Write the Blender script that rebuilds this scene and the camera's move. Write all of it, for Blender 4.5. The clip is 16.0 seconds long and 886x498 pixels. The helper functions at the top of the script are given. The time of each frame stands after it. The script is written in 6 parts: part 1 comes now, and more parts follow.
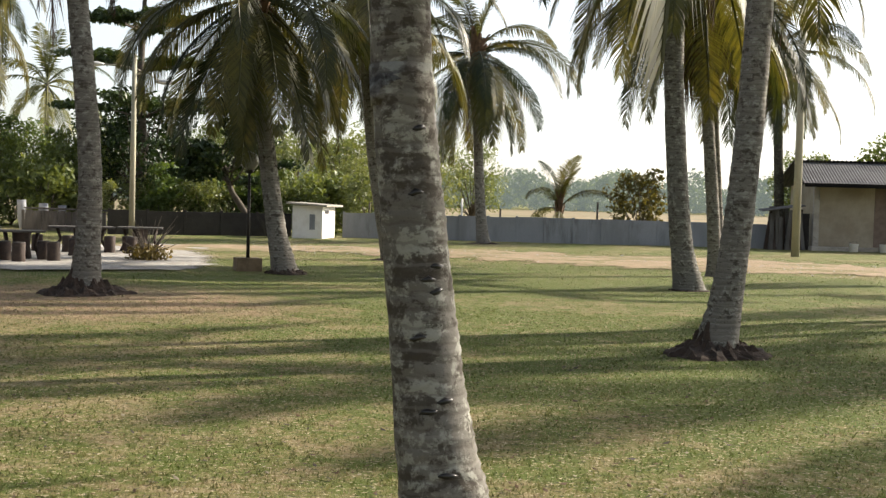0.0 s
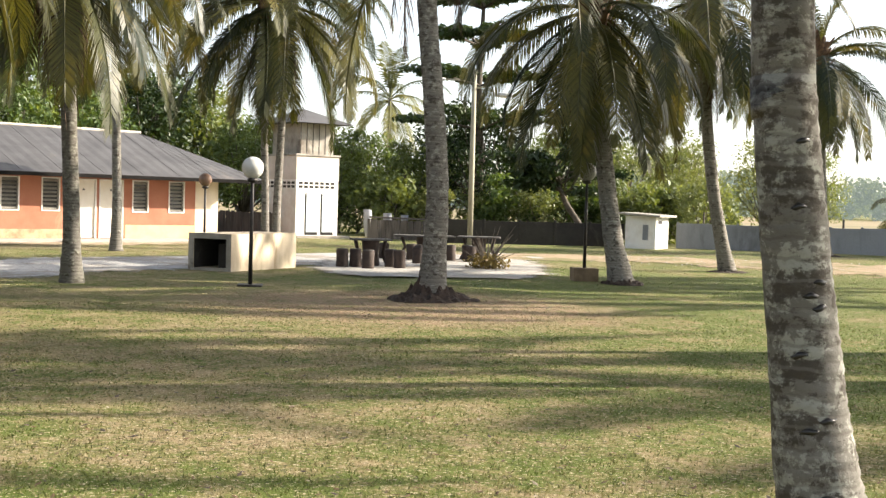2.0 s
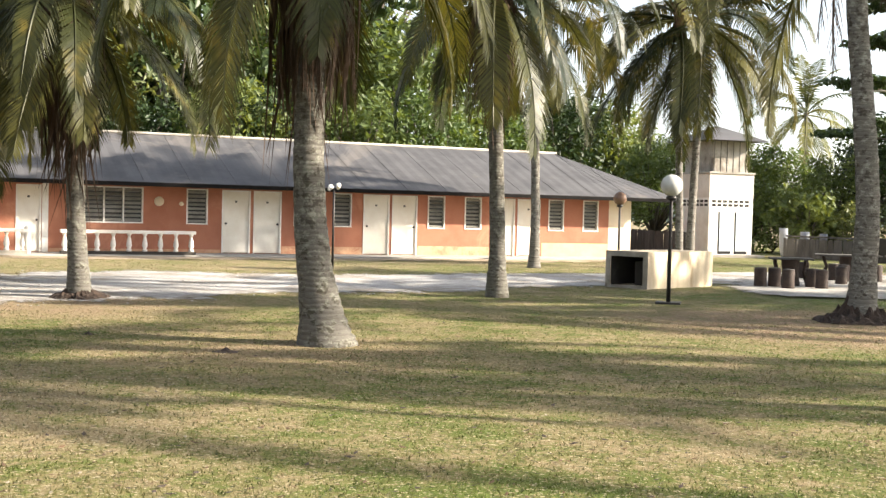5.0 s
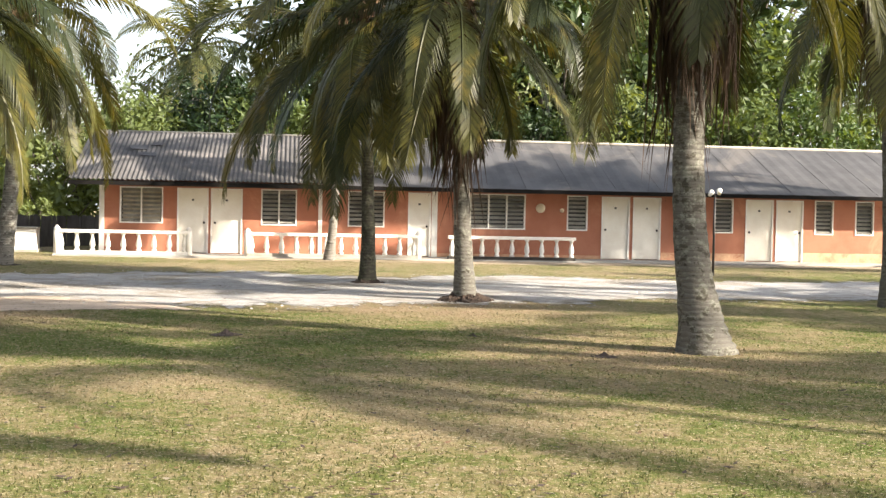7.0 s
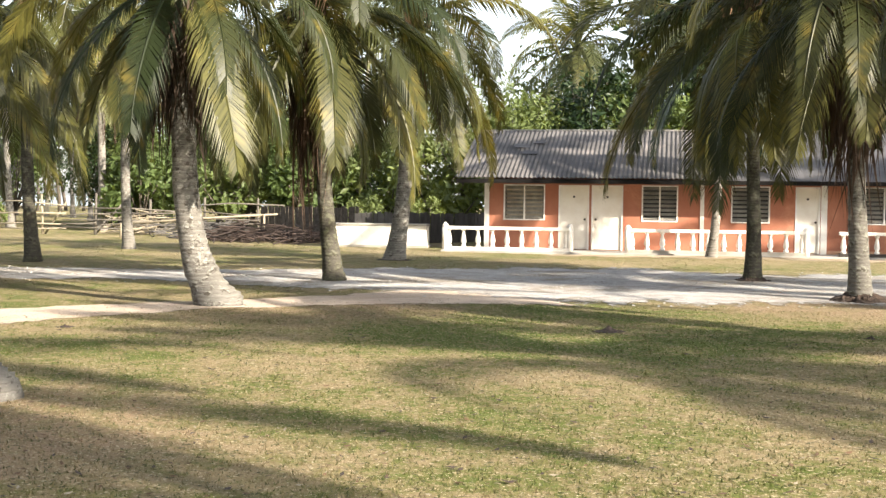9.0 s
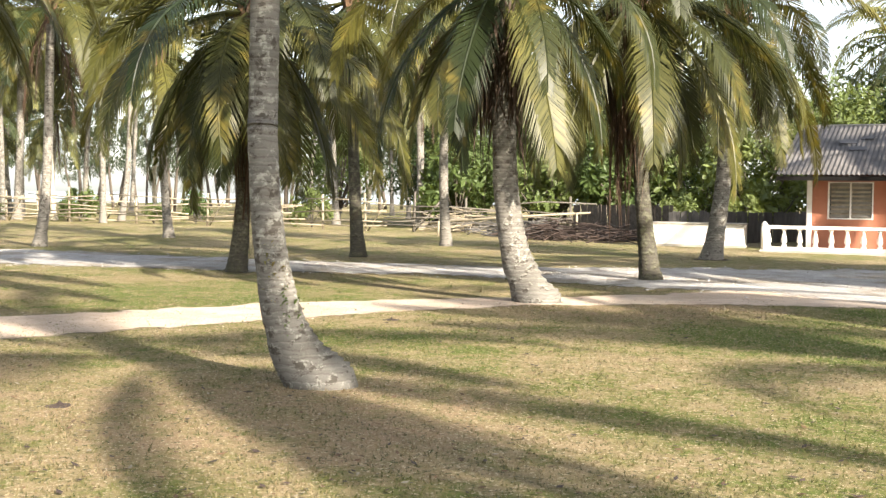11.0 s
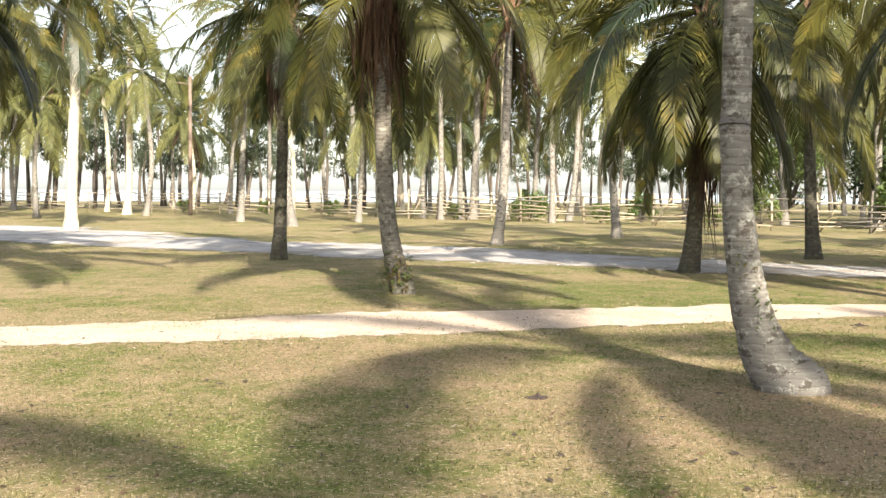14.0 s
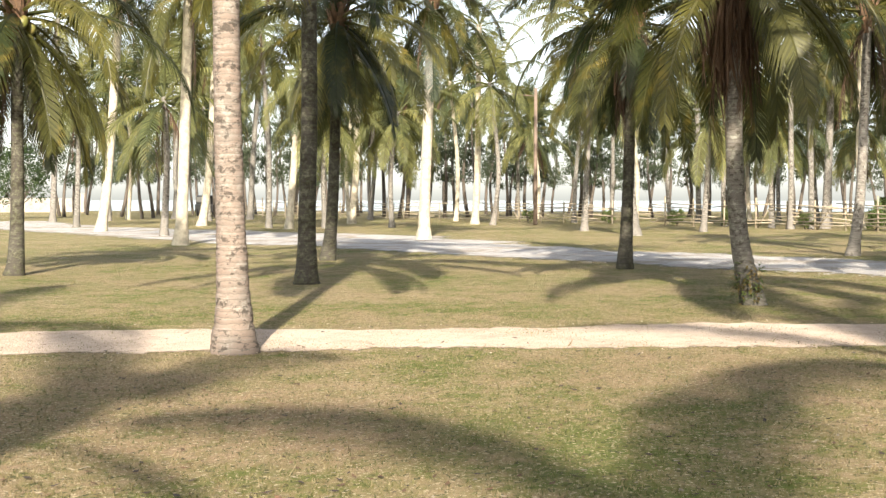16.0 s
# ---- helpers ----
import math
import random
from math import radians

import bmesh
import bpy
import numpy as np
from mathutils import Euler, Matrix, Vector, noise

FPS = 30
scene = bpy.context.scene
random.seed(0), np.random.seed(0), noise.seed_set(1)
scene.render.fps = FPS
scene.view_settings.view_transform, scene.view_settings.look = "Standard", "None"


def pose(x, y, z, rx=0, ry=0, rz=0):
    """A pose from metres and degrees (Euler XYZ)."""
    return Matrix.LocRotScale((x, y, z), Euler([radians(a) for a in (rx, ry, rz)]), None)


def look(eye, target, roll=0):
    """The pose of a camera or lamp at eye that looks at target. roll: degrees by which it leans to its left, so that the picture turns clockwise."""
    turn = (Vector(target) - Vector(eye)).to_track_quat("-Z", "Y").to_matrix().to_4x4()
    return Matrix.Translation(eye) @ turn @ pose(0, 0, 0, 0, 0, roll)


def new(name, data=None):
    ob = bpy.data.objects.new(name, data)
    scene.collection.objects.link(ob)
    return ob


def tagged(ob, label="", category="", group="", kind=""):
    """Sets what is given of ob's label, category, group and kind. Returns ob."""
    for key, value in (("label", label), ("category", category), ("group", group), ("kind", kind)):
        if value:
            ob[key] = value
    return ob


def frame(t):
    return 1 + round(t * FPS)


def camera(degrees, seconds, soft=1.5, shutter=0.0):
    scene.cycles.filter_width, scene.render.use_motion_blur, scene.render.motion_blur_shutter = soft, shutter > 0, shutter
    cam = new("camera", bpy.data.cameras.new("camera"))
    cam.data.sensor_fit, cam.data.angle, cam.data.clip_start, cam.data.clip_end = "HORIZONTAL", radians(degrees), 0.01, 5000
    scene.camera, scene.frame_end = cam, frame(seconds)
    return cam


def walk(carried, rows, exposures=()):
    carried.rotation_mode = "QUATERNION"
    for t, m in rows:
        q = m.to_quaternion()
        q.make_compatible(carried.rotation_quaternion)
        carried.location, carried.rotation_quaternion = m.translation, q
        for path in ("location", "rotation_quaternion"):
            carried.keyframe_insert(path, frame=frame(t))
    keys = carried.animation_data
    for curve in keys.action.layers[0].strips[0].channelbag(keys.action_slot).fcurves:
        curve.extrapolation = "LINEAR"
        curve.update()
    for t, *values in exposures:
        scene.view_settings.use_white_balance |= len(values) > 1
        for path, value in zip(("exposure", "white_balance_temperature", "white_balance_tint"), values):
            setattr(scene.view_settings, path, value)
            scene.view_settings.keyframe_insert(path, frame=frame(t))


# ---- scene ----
# ---- the camera: a slow turn to the left on one spot, held by hand ----
cam = camera(39.27, 16.0, soft=1.4)
ROWS = [
    (0.0, 0.000, 0.000, 1.598, 0.00, -2.19, 1.58),
    (0.5, -0.041, 0.010, 1.601, 4.10, -2.19, 1.65),
    (1.0, -0.082, 0.009, 1.603, 8.16, -2.20, 1.68),
    (1.5, -0.128, -0.021, 1.606, 11.86, -2.19, 1.68),
    (2.0, -0.169, -0.076, 1.608, 15.07, -2.16, 1.64),
    (2.5, -0.186, -0.129, 1.604, 17.92, -2.12, 1.62),
    (3.0, -0.201, -0.165, 1.600, 20.71, -2.08, 1.59),
    (5.5, -0.319, -0.294, 1.570, 37.74, -1.74, 1.43),
    (6.0, -0.309, -0.302, 1.569, 42.15, -1.76, 1.40),
    (6.5, -0.294, -0.295, 1.567, 46.61, -1.80, 1.26),
    (7.0, -0.294, -0.279, 1.566, 51.08, -1.86, 1.12),
    (7.5, -0.323, -0.275, 1.563, 55.41, -1.93, 1.06),
    (8.0, -0.374, -0.268, 1.560, 59.70, -2.04, 1.00),
    (8.5, -0.430, -0.252, 1.555, 64.03, -2.17, 0.86),
    (9.0, -0.480, -0.234, 1.550, 68.42, -2.27, 0.67),
    (9.5, -0.523, -0.234, 1.546, 72.53, -2.35, 0.58),
    (12.0, -0.677, -0.435, 1.519, 88.87, -2.54, 0.65),
    (12.5, -0.671, -0.470, 1.519, 92.23, -2.58, 0.56),
    (13.0, -0.645, -0.505, 1.522, 95.48, -2.63, 0.52),
    (13.5, -0.612, -0.541, 1.526, 98.94, -2.64, 0.46),
    (14.0, -0.575, -0.573, 1.526, 102.70, -2.64, 0.36),
    (14.5, -0.539, -0.601, 1.525, 106.46, -2.63, 0.33),
    (15.0, -0.501, -0.613, 1.525, 110.30, -2.53, 0.26),
    (15.5, -0.463, -0.620, 1.527, 114.26, -2.42, 0.14),
    (16.0, -0.423, -0.625, 1.529, 118.37, -2.26, 0.04),
]


def view(x, y, z, yaw, pitch, roll):
    a, b = radians(yaw), radians(pitch)
    ahead = Vector((-math.sin(a) * math.cos(b), math.cos(a) * math.cos(b), math.sin(b)))
    eye = Vector((x, y, z))
    return look(eye, eye + ahead, roll)


walk(cam, [(t, view(*r)) for t, *r in ROWS], [(0.0, 1.27), (1.5, 1.63), (3.0, 1.93), (6.0, 1.9), (9.5, 1.88), (12.0, 2.06), (14.0, 1.9), (16.0, 1.63)])

# ---- light: hazy tropical afternoon, low sun ----
SUN_AZ, SUN_EL = radians(27.6), radians(26.0)   # azimuth counted from +x towards +y
SUN_DIR = Vector((math.cos(SUN_AZ) * math.cos(SUN_EL), math.sin(SUN_AZ) * math.cos(SUN_EL), math.sin(SUN_EL)))
world = bpy.data.worlds.new("world")
scene.world = world
world.use_nodes = True
wn, wl = world.node_tree.nodes, world.node_tree.links
wn.clear()
sky = wn.new("ShaderNodeTexSky")
sky.sky_type = "NISHITA"
sky.sun_disc = False
sky.sun_elevation = SUN_EL
sky.sun_rotation = radians(90) - SUN_AZ
sky.air_density, sky.dust_density, sky.ozone_density = 1.0, 1.5, 1.0
soften = wn.new("ShaderNodeHueSaturation")
soften.inputs["Saturation"].default_value = 0.45
wb = wn.new("ShaderNodeBackground")
wb.inputs["Strength"].default_value = 0.103
wo = wn.new("ShaderNodeOutputWorld")
wl.new(sky.outputs[0], soften.inputs["Color"])
wl.new(soften.outputs[0], wb.inputs["Color"])
wl.new(wb.outputs[0], wo.inputs["Surface"])
sun_data = bpy.data.lights.new("sun", "SUN")
sun_data.energy, sun_data.angle, sun_data.color = 4.7, radians(0.9), (1.0, 0.89, 0.74)
sun = new("sun", sun_data)
sun.matrix_world = look(SUN_DIR * 100, (0, 0, 0))
# ---- materials ----
def nodes_of(name):
    m = bpy.data.materials.new(name)
    m.use_nodes = True
    nt = m.node_tree
    bsdf = nt.nodes["Principled BSDF"]
    return m, nt, bsdf


def mix_colour(nt, fac, a, b, blend="MIX"):
    n = nt.nodes.new("ShaderNodeMix")
    n.data_type, n.blend_type = "RGBA", blend
    for socket, v in ((n.inputs[0], fac), (n.inputs[6], a), (n.inputs[7], b)):
        if isinstance(v, (int, float)):
            socket.default_value = v
        elif isinstance(v, tuple):
            socket.default_value = (*v, 1.0)
        else:
            nt.links.new(v, socket)
    return n.outputs[2]


def noise_tex(nt, scale, detail=4.0, rough=0.6, vec=None, distort=0.0):
    n = nt.nodes.new("ShaderNodeTexNoise")
    n.inputs["Scale"].default_value = scale
    n.inputs["Detail"].default_value = detail
    n.inputs["Roughness"].default_value = rough
    n.inputs["Distortion"].default_value = distort
    if vec is not None:
        nt.links.new(vec, n.inputs["Vector"])
    return n.outputs["Fac"]


def ramp(nt, fac, lo, hi, a=0.0, b=1.0):
    n = nt.nodes.new("ShaderNodeMapRange")
    n.interpolation_type = "SMOOTHSTEP"
    n.inputs["From Min"].default_value, n.inputs["From Max"].default_value = lo, hi
    n.inputs["To Min"].default_value, n.inputs["To Max"].default_value = a, b
    nt.links.new(fac, n.inputs["Value"])
    return n.outputs["Result"]


def coords(nt, which="Object", scale=(1, 1, 1)):
    c = nt.nodes.new("ShaderNodeTexCoord")
    m = nt.nodes.new("ShaderNodeMapping")
    m.inputs["Scale"].default_value = scale
    nt.links.new(c.outputs[which], m.inputs["Vector"])
    return m.outputs["Vector"]


def world_coords(nt, scale=(1, 1, 1)):
    g = nt.nodes.new("ShaderNodeNewGeometry")
    m = nt.nodes.new("ShaderNodeMapping")
    m.inputs["Scale"].default_value = scale
    nt.links.new(g.outputs["Position"], m.inputs["Vector"])
    return m.outputs["Vector"]


def object_random(nt):
    return nt.nodes.new("ShaderNodeObjectInfo").outputs["Random"]


def island_random(nt):
    return nt.nodes.new("ShaderNodeNewGeometry").outputs["Random Per Island"]


def bump(nt, bsdf, height, strength, distance):
    b = nt.nodes.new("ShaderNodeBump")
    b.inputs["Strength"].default_value = strength
    b.inputs["Distance"].default_value = distance
    nt.links.new(height, b.inputs["Height"])
    nt.links.new(b.outputs[0], bsdf.inputs["Normal"])


def set_colour(nt, bsdf, c):
    if isinstance(c, tuple):
        bsdf.inputs["Base Color"].default_value = (*c, 1.0)
    else:
        nt.links.new(c, bsdf.inputs["Base Color"])


def surface(name, base, dark, scale=3.0, fine=40.0, rough=0.8, metal=0.0, bump_mm=2.0, stain=None, streak=False, spec=0.5):
    """A weathered surface: base and dark mottled at two scales, an optional stain colour in patches."""
    m, nt, b = nodes_of(name)
    v = world_coords(nt, (1, 1, 0.25) if streak else (1, 1, 1))
    n1 = noise_tex(nt, scale, 5, 0.65, v)
    n2 = noise_tex(nt, fine, 3, 0.6, world_coords(nt))
    c = mix_colour(nt, ramp(nt, n1, 0.38, 0.68), base, dark)
    c = mix_colour(nt, ramp(nt, n2, 0.35, 0.75, 0.0, 0.4), c, dark)
    if stain:
        n3 = noise_tex(nt, scale * 0.45, 6, 0.7, v, 0.6)
        c = mix_colour(nt, ramp(nt, n3, 0.55, 0.66, 0.0, 0.85), c, stain)
    set_colour(nt, b, c)
    b.inputs["Roughness"].default_value = rough
    b.inputs["Metallic"].default_value = metal
    b.inputs["Specular IOR Level"].default_value = spec
    bump(nt, b, n2, 0.6, bump_mm / 1000)
    return m


def leafy(name, a, b2, old=None, rough=0.45, through_light=0.35, spec=0.28):
    """Leaves: colour varied from leaf to leaf, light shining through."""
    m, nt, b = nodes_of(name)
    r = object_random(nt)
    isl = island_random(nt)
    c = mix_colour(nt, r, a, b2)
    # old: yellowed patches; on the palms they also imitate sunlit leaf
    if old:
        c = mix_colour(nt, ramp(nt, noise_tex(nt, 1.3, 3, 0.6, coords(nt)), 0.55, 0.75, 0.0, 0.36), c, old)
    c = mix_colour(nt, ramp(nt, isl, 0.0, 1.0, 0.0, 0.45), c, tuple(x * 0.45 for x in a))
    set_colour(nt, b, c)
    b.inputs["Roughness"].default_value = rough
    b.inputs["Specular IOR Level"].default_value = spec
    tr = nt.nodes.new("ShaderNodeBsdfTranslucent")
    warm = mix_colour(nt, 1.0, c, (1.5, 1.35, 0.5), "MULTIPLY")
    nt.links.new(warm, tr.inputs["Color"])
    ms = nt.nodes.new("ShaderNodeMixShader")
    ms.inputs[0].default_value = through_light
    nt.links.new(b.outputs[0], ms.inputs[1])
    nt.links.new(tr.outputs[0], ms.inputs[2])
    nt.links.new(ms.outputs[0], nt.nodes["Material Output"].inputs["Surface"])
    return m


BARE_SPOTS = [(-6.6, -7.0, 2.0, 0.6), (-11.0, -4.0, 1.2, 0.5), (-5.6, 18.2, 2.8, 1.1), (-9.4, -0.4, 1.5, 0.7), (-9.2, 10.0, 1.5, 0.7), (-17.3, 4.6, 1.6, 0.8), (-16.2, 12.4, 2.0, 0.8), (-7.2, -4.6, 0.8, 0.4)]


GREEN_SPOTS = [(3.5, 14.0, 5.0), (-4.0, 25.0, 6.0), (4.0, 27.0, 6.0), (-19.5, -1.0, 2.5), (-13.5, 0.8, 1.0), (-3.2, 5.6, 0.8), (-14.0, 7.0, 3.0), (-7.3, -3.4, 0.9)]


def lawn_colour(nt):
    """Green and straw in clumps at four scales, drier seaward, trodden bare round some palm feet."""
    def maths(op, a, b, c=None):
        n = nt.nodes.new("ShaderNodeMath")
        n.operation = op
        for k, val in enumerate((a, b, c)):
            if val is None:
                continue
            if isinstance(val, (int, float)):
                n.inputs[k].default_value = val
            else:
                nt.links.new(val, n.inputs[k])
        return n.outputs[0]

    def near_to(x, y, r, soft):
        d = nt.nodes.new("ShaderNodeVectorMath")
        d.operation = "DISTANCE"
        d.inputs[1].default_value = (x, y, 0.0)
        nt.links.new(v, d.inputs[0])
        return ramp(nt, maths("MULTIPLY_ADD", wob, soft, d.outputs["Value"]), r + 0.25 * soft, r + 0.95 * soft, 1.0, 0.0)

    v = world_coords(nt)
    wob = noise_tex(nt, 1.4, 5, 0.7, v)
    tilt = nt.nodes.new("ShaderNodeVectorMath")
    tilt.operation = "DOT_PRODUCT"
    tilt.inputs[1].default_value = (1.0, 0.5, 0.0)
    nt.links.new(v, tilt.inputs[0])
    h = maths("MULTIPLY", noise_tex(nt, 0.30, 4, 0.6, v), 0.30)
    h = maths("MULTIPLY_ADD", noise_tex(nt, 1.7, 5, 0.65, v, 0.4), 0.34, h)
    h = maths("MULTIPLY_ADD", noise_tex(nt, 7.5, 5, 0.72, v, 0.5), 0.36, h)
    h = maths("ADD", h, ramp(nt, tilt.outputs["Value"], -16.0, 16.0, 0.022, -0.034))
    for x, y, r in GREEN_SPOTS:
        h = maths("MULTIPLY_ADD", near_to(x, y, r, 2.4), -0.045, h)
    c = mix_colour(nt, ramp(nt, h, 0.42, 0.50), (0.100, 0.129, 0.027), (0.167, 0.159, 0.057))
    c = mix_colour(nt, ramp(nt, h, 0.47, 0.58), c, (0.280, 0.218, 0.126))
    bare = noise_tex(nt, 5.0, 5, 0.72, v, 0.5)
    for x, y, r, much in BARE_SPOTS:
        k = maths("MULTIPLY", near_to(x, y, r, 3.2), ramp(nt, bare, 0.38, 0.56, 0.25 * much, 0.8 * much))
        c = mix_colour(nt, k, c, (0.300, 0.200, 0.138))
    return c, v


def make_grass():
    """Mown lawn with dark gaps between the blades and pale dead flecks."""
    m, nt, b = nodes_of("mown_grass")
    c, v = lawn_colour(nt)
    speck = noise_tex(nt, 17.0, 5, 0.75, v, 0.3)
    fleck = noise_tex(nt, 30.0, 4, 0.7, v)
    blade = noise_tex(nt, 70.0, 3, 0.7, v)
    c = mix_colour(nt, ramp(nt, speck, 0.55, 0.61, 0.0, 0.85), c, (0.045, 0.052, 0.022))
    c = mix_colour(nt, ramp(nt, fleck, 0.56, 0.63, 0.0, 0.85), c, (0.50, 0.42, 0.29))
    c = mix_colour(nt, ramp(nt, blade, 0.52, 0.72, 0.0, 0.55), c, (0.050, 0.056, 0.024))
    set_colour(nt, b, c)
    b.inputs["Roughness"].default_value = 0.95
    b.inputs["Specular IOR Level"].default_value = 0.15
    bump(nt, b, blade, 1.0, 0.02)
    return m


def make_blades():
    """Single blades take the lawn's colour where they grow, some greener, some dead."""
    m, nt, b = nodes_of("grass_blade")
    c, v = lawn_colour(nt)
    isl = island_random(nt)
    c = mix_colour(nt, ramp(nt, isl, 0.0, 0.45, 0.75, 0.0), c, (0.062, 0.080, 0.028))
    c = mix_colour(nt, ramp(nt, isl, 0.7, 1.0, 0.0, 0.75), c, (0.40, 0.33, 0.20))
    c = mix_colour(nt, 0.12, c, (0.070, 0.075, 0.034))
    set_colour(nt, b, c)
    b.inputs["Roughness"].default_value = 0.7
    b.inputs["Specular IOR Level"].default_value = 0.2
    tr = nt.nodes.new("ShaderNodeBsdfTranslucent")
    nt.links.new(c, tr.inputs["Color"])
    ms = nt.nodes.new("ShaderNodeMixShader")
    ms.inputs[0].default_value = 0.5
    nt.links.new(b.outputs[0], ms.inputs[1])
    nt.links.new(tr.outputs[0], ms.inputs[2])
    nt.links.new(ms.outputs[0], nt.nodes["Material Output"].inputs["Surface"])
    return m


def make_bark(name="palm_bark", worn=0.0, moss_shade=0.0, tint=None):
    """Coconut bark: thin uneven ring scars, dark weathered blotches, pale lichen flecks."""
    m, nt, b = nodes_of(name)
    v = coords(nt)
    rings = nt.nodes.new("ShaderNodeTexWave")
    rings.wave_type, rings.bands_direction = "BANDS", "Z"
    rings.inputs["Scale"].default_value = 5.2
    rings.inputs["Distortion"].default_value = 3.5
    rings.inputs["Detail"].default_value = 3.0
    rings.inputs["Detail Scale"].default_value = 1.6
    nt.links.new(v, rings.inputs["Vector"])
    wide = noise_tex(nt, 1.4, 5, 0.6, v, 0.5)
    patch = noise_tex(nt, 8.5, 6, 0.70, coords(nt, "Object", (1, 1, 1.3)), 0.12)
    fine = noise_tex(nt, 48.0, 4, 0.75, v)
    crack = noise_tex(nt, 22.0, 5, 0.7, coords(nt, "Object", (0.5, 0.5, 2.4)), 0.4)
    lich = noise_tex(nt, 9.0, 6, 0.72, coords(nt, "Object", (1, 1, 1.15)), 0.25)
    r = object_random(nt)
    c = mix_colour(nt, r, (0.148, 0.140, 0.126), (0.222, 0.202, 0.178))
    c = mix_colour(nt, ramp(nt, wide, 0.40, 0.62, 0.0, 0.55), c, (0.115, 0.108, 0.094))
    c = mix_colour(nt, ramp(nt, lich, 0.52 - 0.3 * worn, 0.60 - 0.6 * worn, 0.0, 0.7 + 2 * worn), c, (0.325, 0.325, 0.285))
    if tint:
        c = mix_colour(nt, ramp(nt, noise_tex(nt, 3.0, 5, 0.65, v), 0.3, 0.6, 0.3, 0.75), c, tint)
    c = mix_colour(nt, ramp(nt, rings.outputs["Fac"], 0.0, 0.16, 0.4, 0.0), c, (0.085, 0.073, 0.058))
    c = mix_colour(nt, ramp(nt, patch, 0.53 - 0.6 * worn, 0.60 - 0.4 * worn, 0.0, 0.9), c, (0.058, 0.049, 0.040))
    c = mix_colour(nt, ramp(nt, crack, 0.60, 0.68, 0.0, 0.8), c, (0.045, 0.038, 0.030))
    scar = nt.nodes.new("ShaderNodeTexWave")
    scar.wave_type, scar.bands_direction = "BANDS", "Z"
    scar.inputs["Scale"].default_value = 3.1
    scar.inputs["Distortion"].default_value = 1.6
    scar.inputs["Detail"].default_value = 4.0
    scar.inputs["Detail Scale"].default_value = 2.5
    nt.links.new(v, scar.inputs["Vector"])
    c = mix_colour(nt, ramp(nt, scar.outputs["Fac"], 0.93, 1.0, 0.0, 0.18), c, (0.33, 0.32, 0.285))
    c = mix_colour(nt, ramp(nt, fine, 0.45, 0.75, 0.0, 0.35), c, (0.09, 0.08, 0.065))
    # mix towards near-black green: moss, and on some trunks painted shade
    if moss_shade:
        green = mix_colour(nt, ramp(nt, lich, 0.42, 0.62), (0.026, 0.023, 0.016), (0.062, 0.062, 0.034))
        c = mix_colour(nt, ramp(nt, wide, 0.30, 0.70, moss_shade, 0.65 * moss_shade), c, green)
    set_colour(nt, b, c)
    b.inputs["Roughness"].default_value = 0.95
    b.inputs["Specular IOR Level"].default_value = 0.2
    add = nt.nodes.new("ShaderNodeMath")
    add.operation = "MULTIPLY_ADD"
    add.inputs[1].default_value = 0.8
    nt.links.new(fine, add.inputs[0])
    nt.links.new(rings.outputs["Fac"], add.inputs[2])
    bump(nt, b, add.outputs[0], 0.5, 0.007)
    return m


def track(name, base, dark, dirt, speck, speck_scale=26.0, weeds=0.5, dirty=0.8):
    """Trodden ground: pale stones over earth, worn lanes, a ragged rim where the turf takes over."""
    m, nt, b = nodes_of(name)
    v = world_coords(nt)
    wide = noise_tex(nt, 0.55, 5, 0.65, v, 0.6)
    mid = noise_tex(nt, 2.6, 6, 0.72, v, 0.5)
    small = noise_tex(nt, speck_scale, 5, 0.75, v)
    vor = nt.nodes.new("ShaderNodeTexVoronoi")
    vor.inputs["Scale"].default_value = speck_scale * 0.55
    nt.links.new(v, vor.inputs["Vector"])
    c = mix_colour(nt, ramp(nt, mid, 0.36, 0.66), base, dark)
    c = mix_colour(nt, ramp(nt, wide, 0.46, 0.62, 0.0, dirty), c, dirt)
    c = mix_colour(nt, ramp(nt, small, 0.52, 0.68, 0.0, 0.5), c, tuple(0.5 * q for q in dark))
    c = mix_colour(nt, ramp(nt, vor.outputs["Distance"], 0.10, 0.30, 0.55, 0.0), c, speck)
    set_colour(nt, b, c)
    b.inputs["Roughness"].default_value = 1.0
    b.inputs["Specular IOR Level"].default_value = 0.15
    bump(nt, b, small, 1.0, 0.03)
    rim = nt.nodes.new("ShaderNodeAttribute")
    rim.attribute_name = "rim"
    add = nt.nodes.new("ShaderNodeMath")
    add.operation = "MULTIPLY_ADD"
    add.inputs[1].default_value = weeds
    nt.links.new(noise_tex(nt, 3.4, 6, 0.75, v, 0.4), add.inputs[0])
    nt.links.new(rim.outputs["Fac"], add.inputs[2])
    clear = nt.nodes.new("ShaderNodeBsdfTransparent")
    ms = nt.nodes.new("ShaderNodeMixShader")
    nt.links.new(ramp(nt, add.outputs[0], 0.5 * weeds + 0.10, 0.5 * weeds + 0.24), ms.inputs[0])
    nt.links.new(clear.outputs[0], ms.inputs[1])
    nt.links.new(b.outputs[0], ms.inputs[2])
    nt.links.new(ms.outputs[0], nt.nodes["Material Output"].inputs["Surface"])
    return m


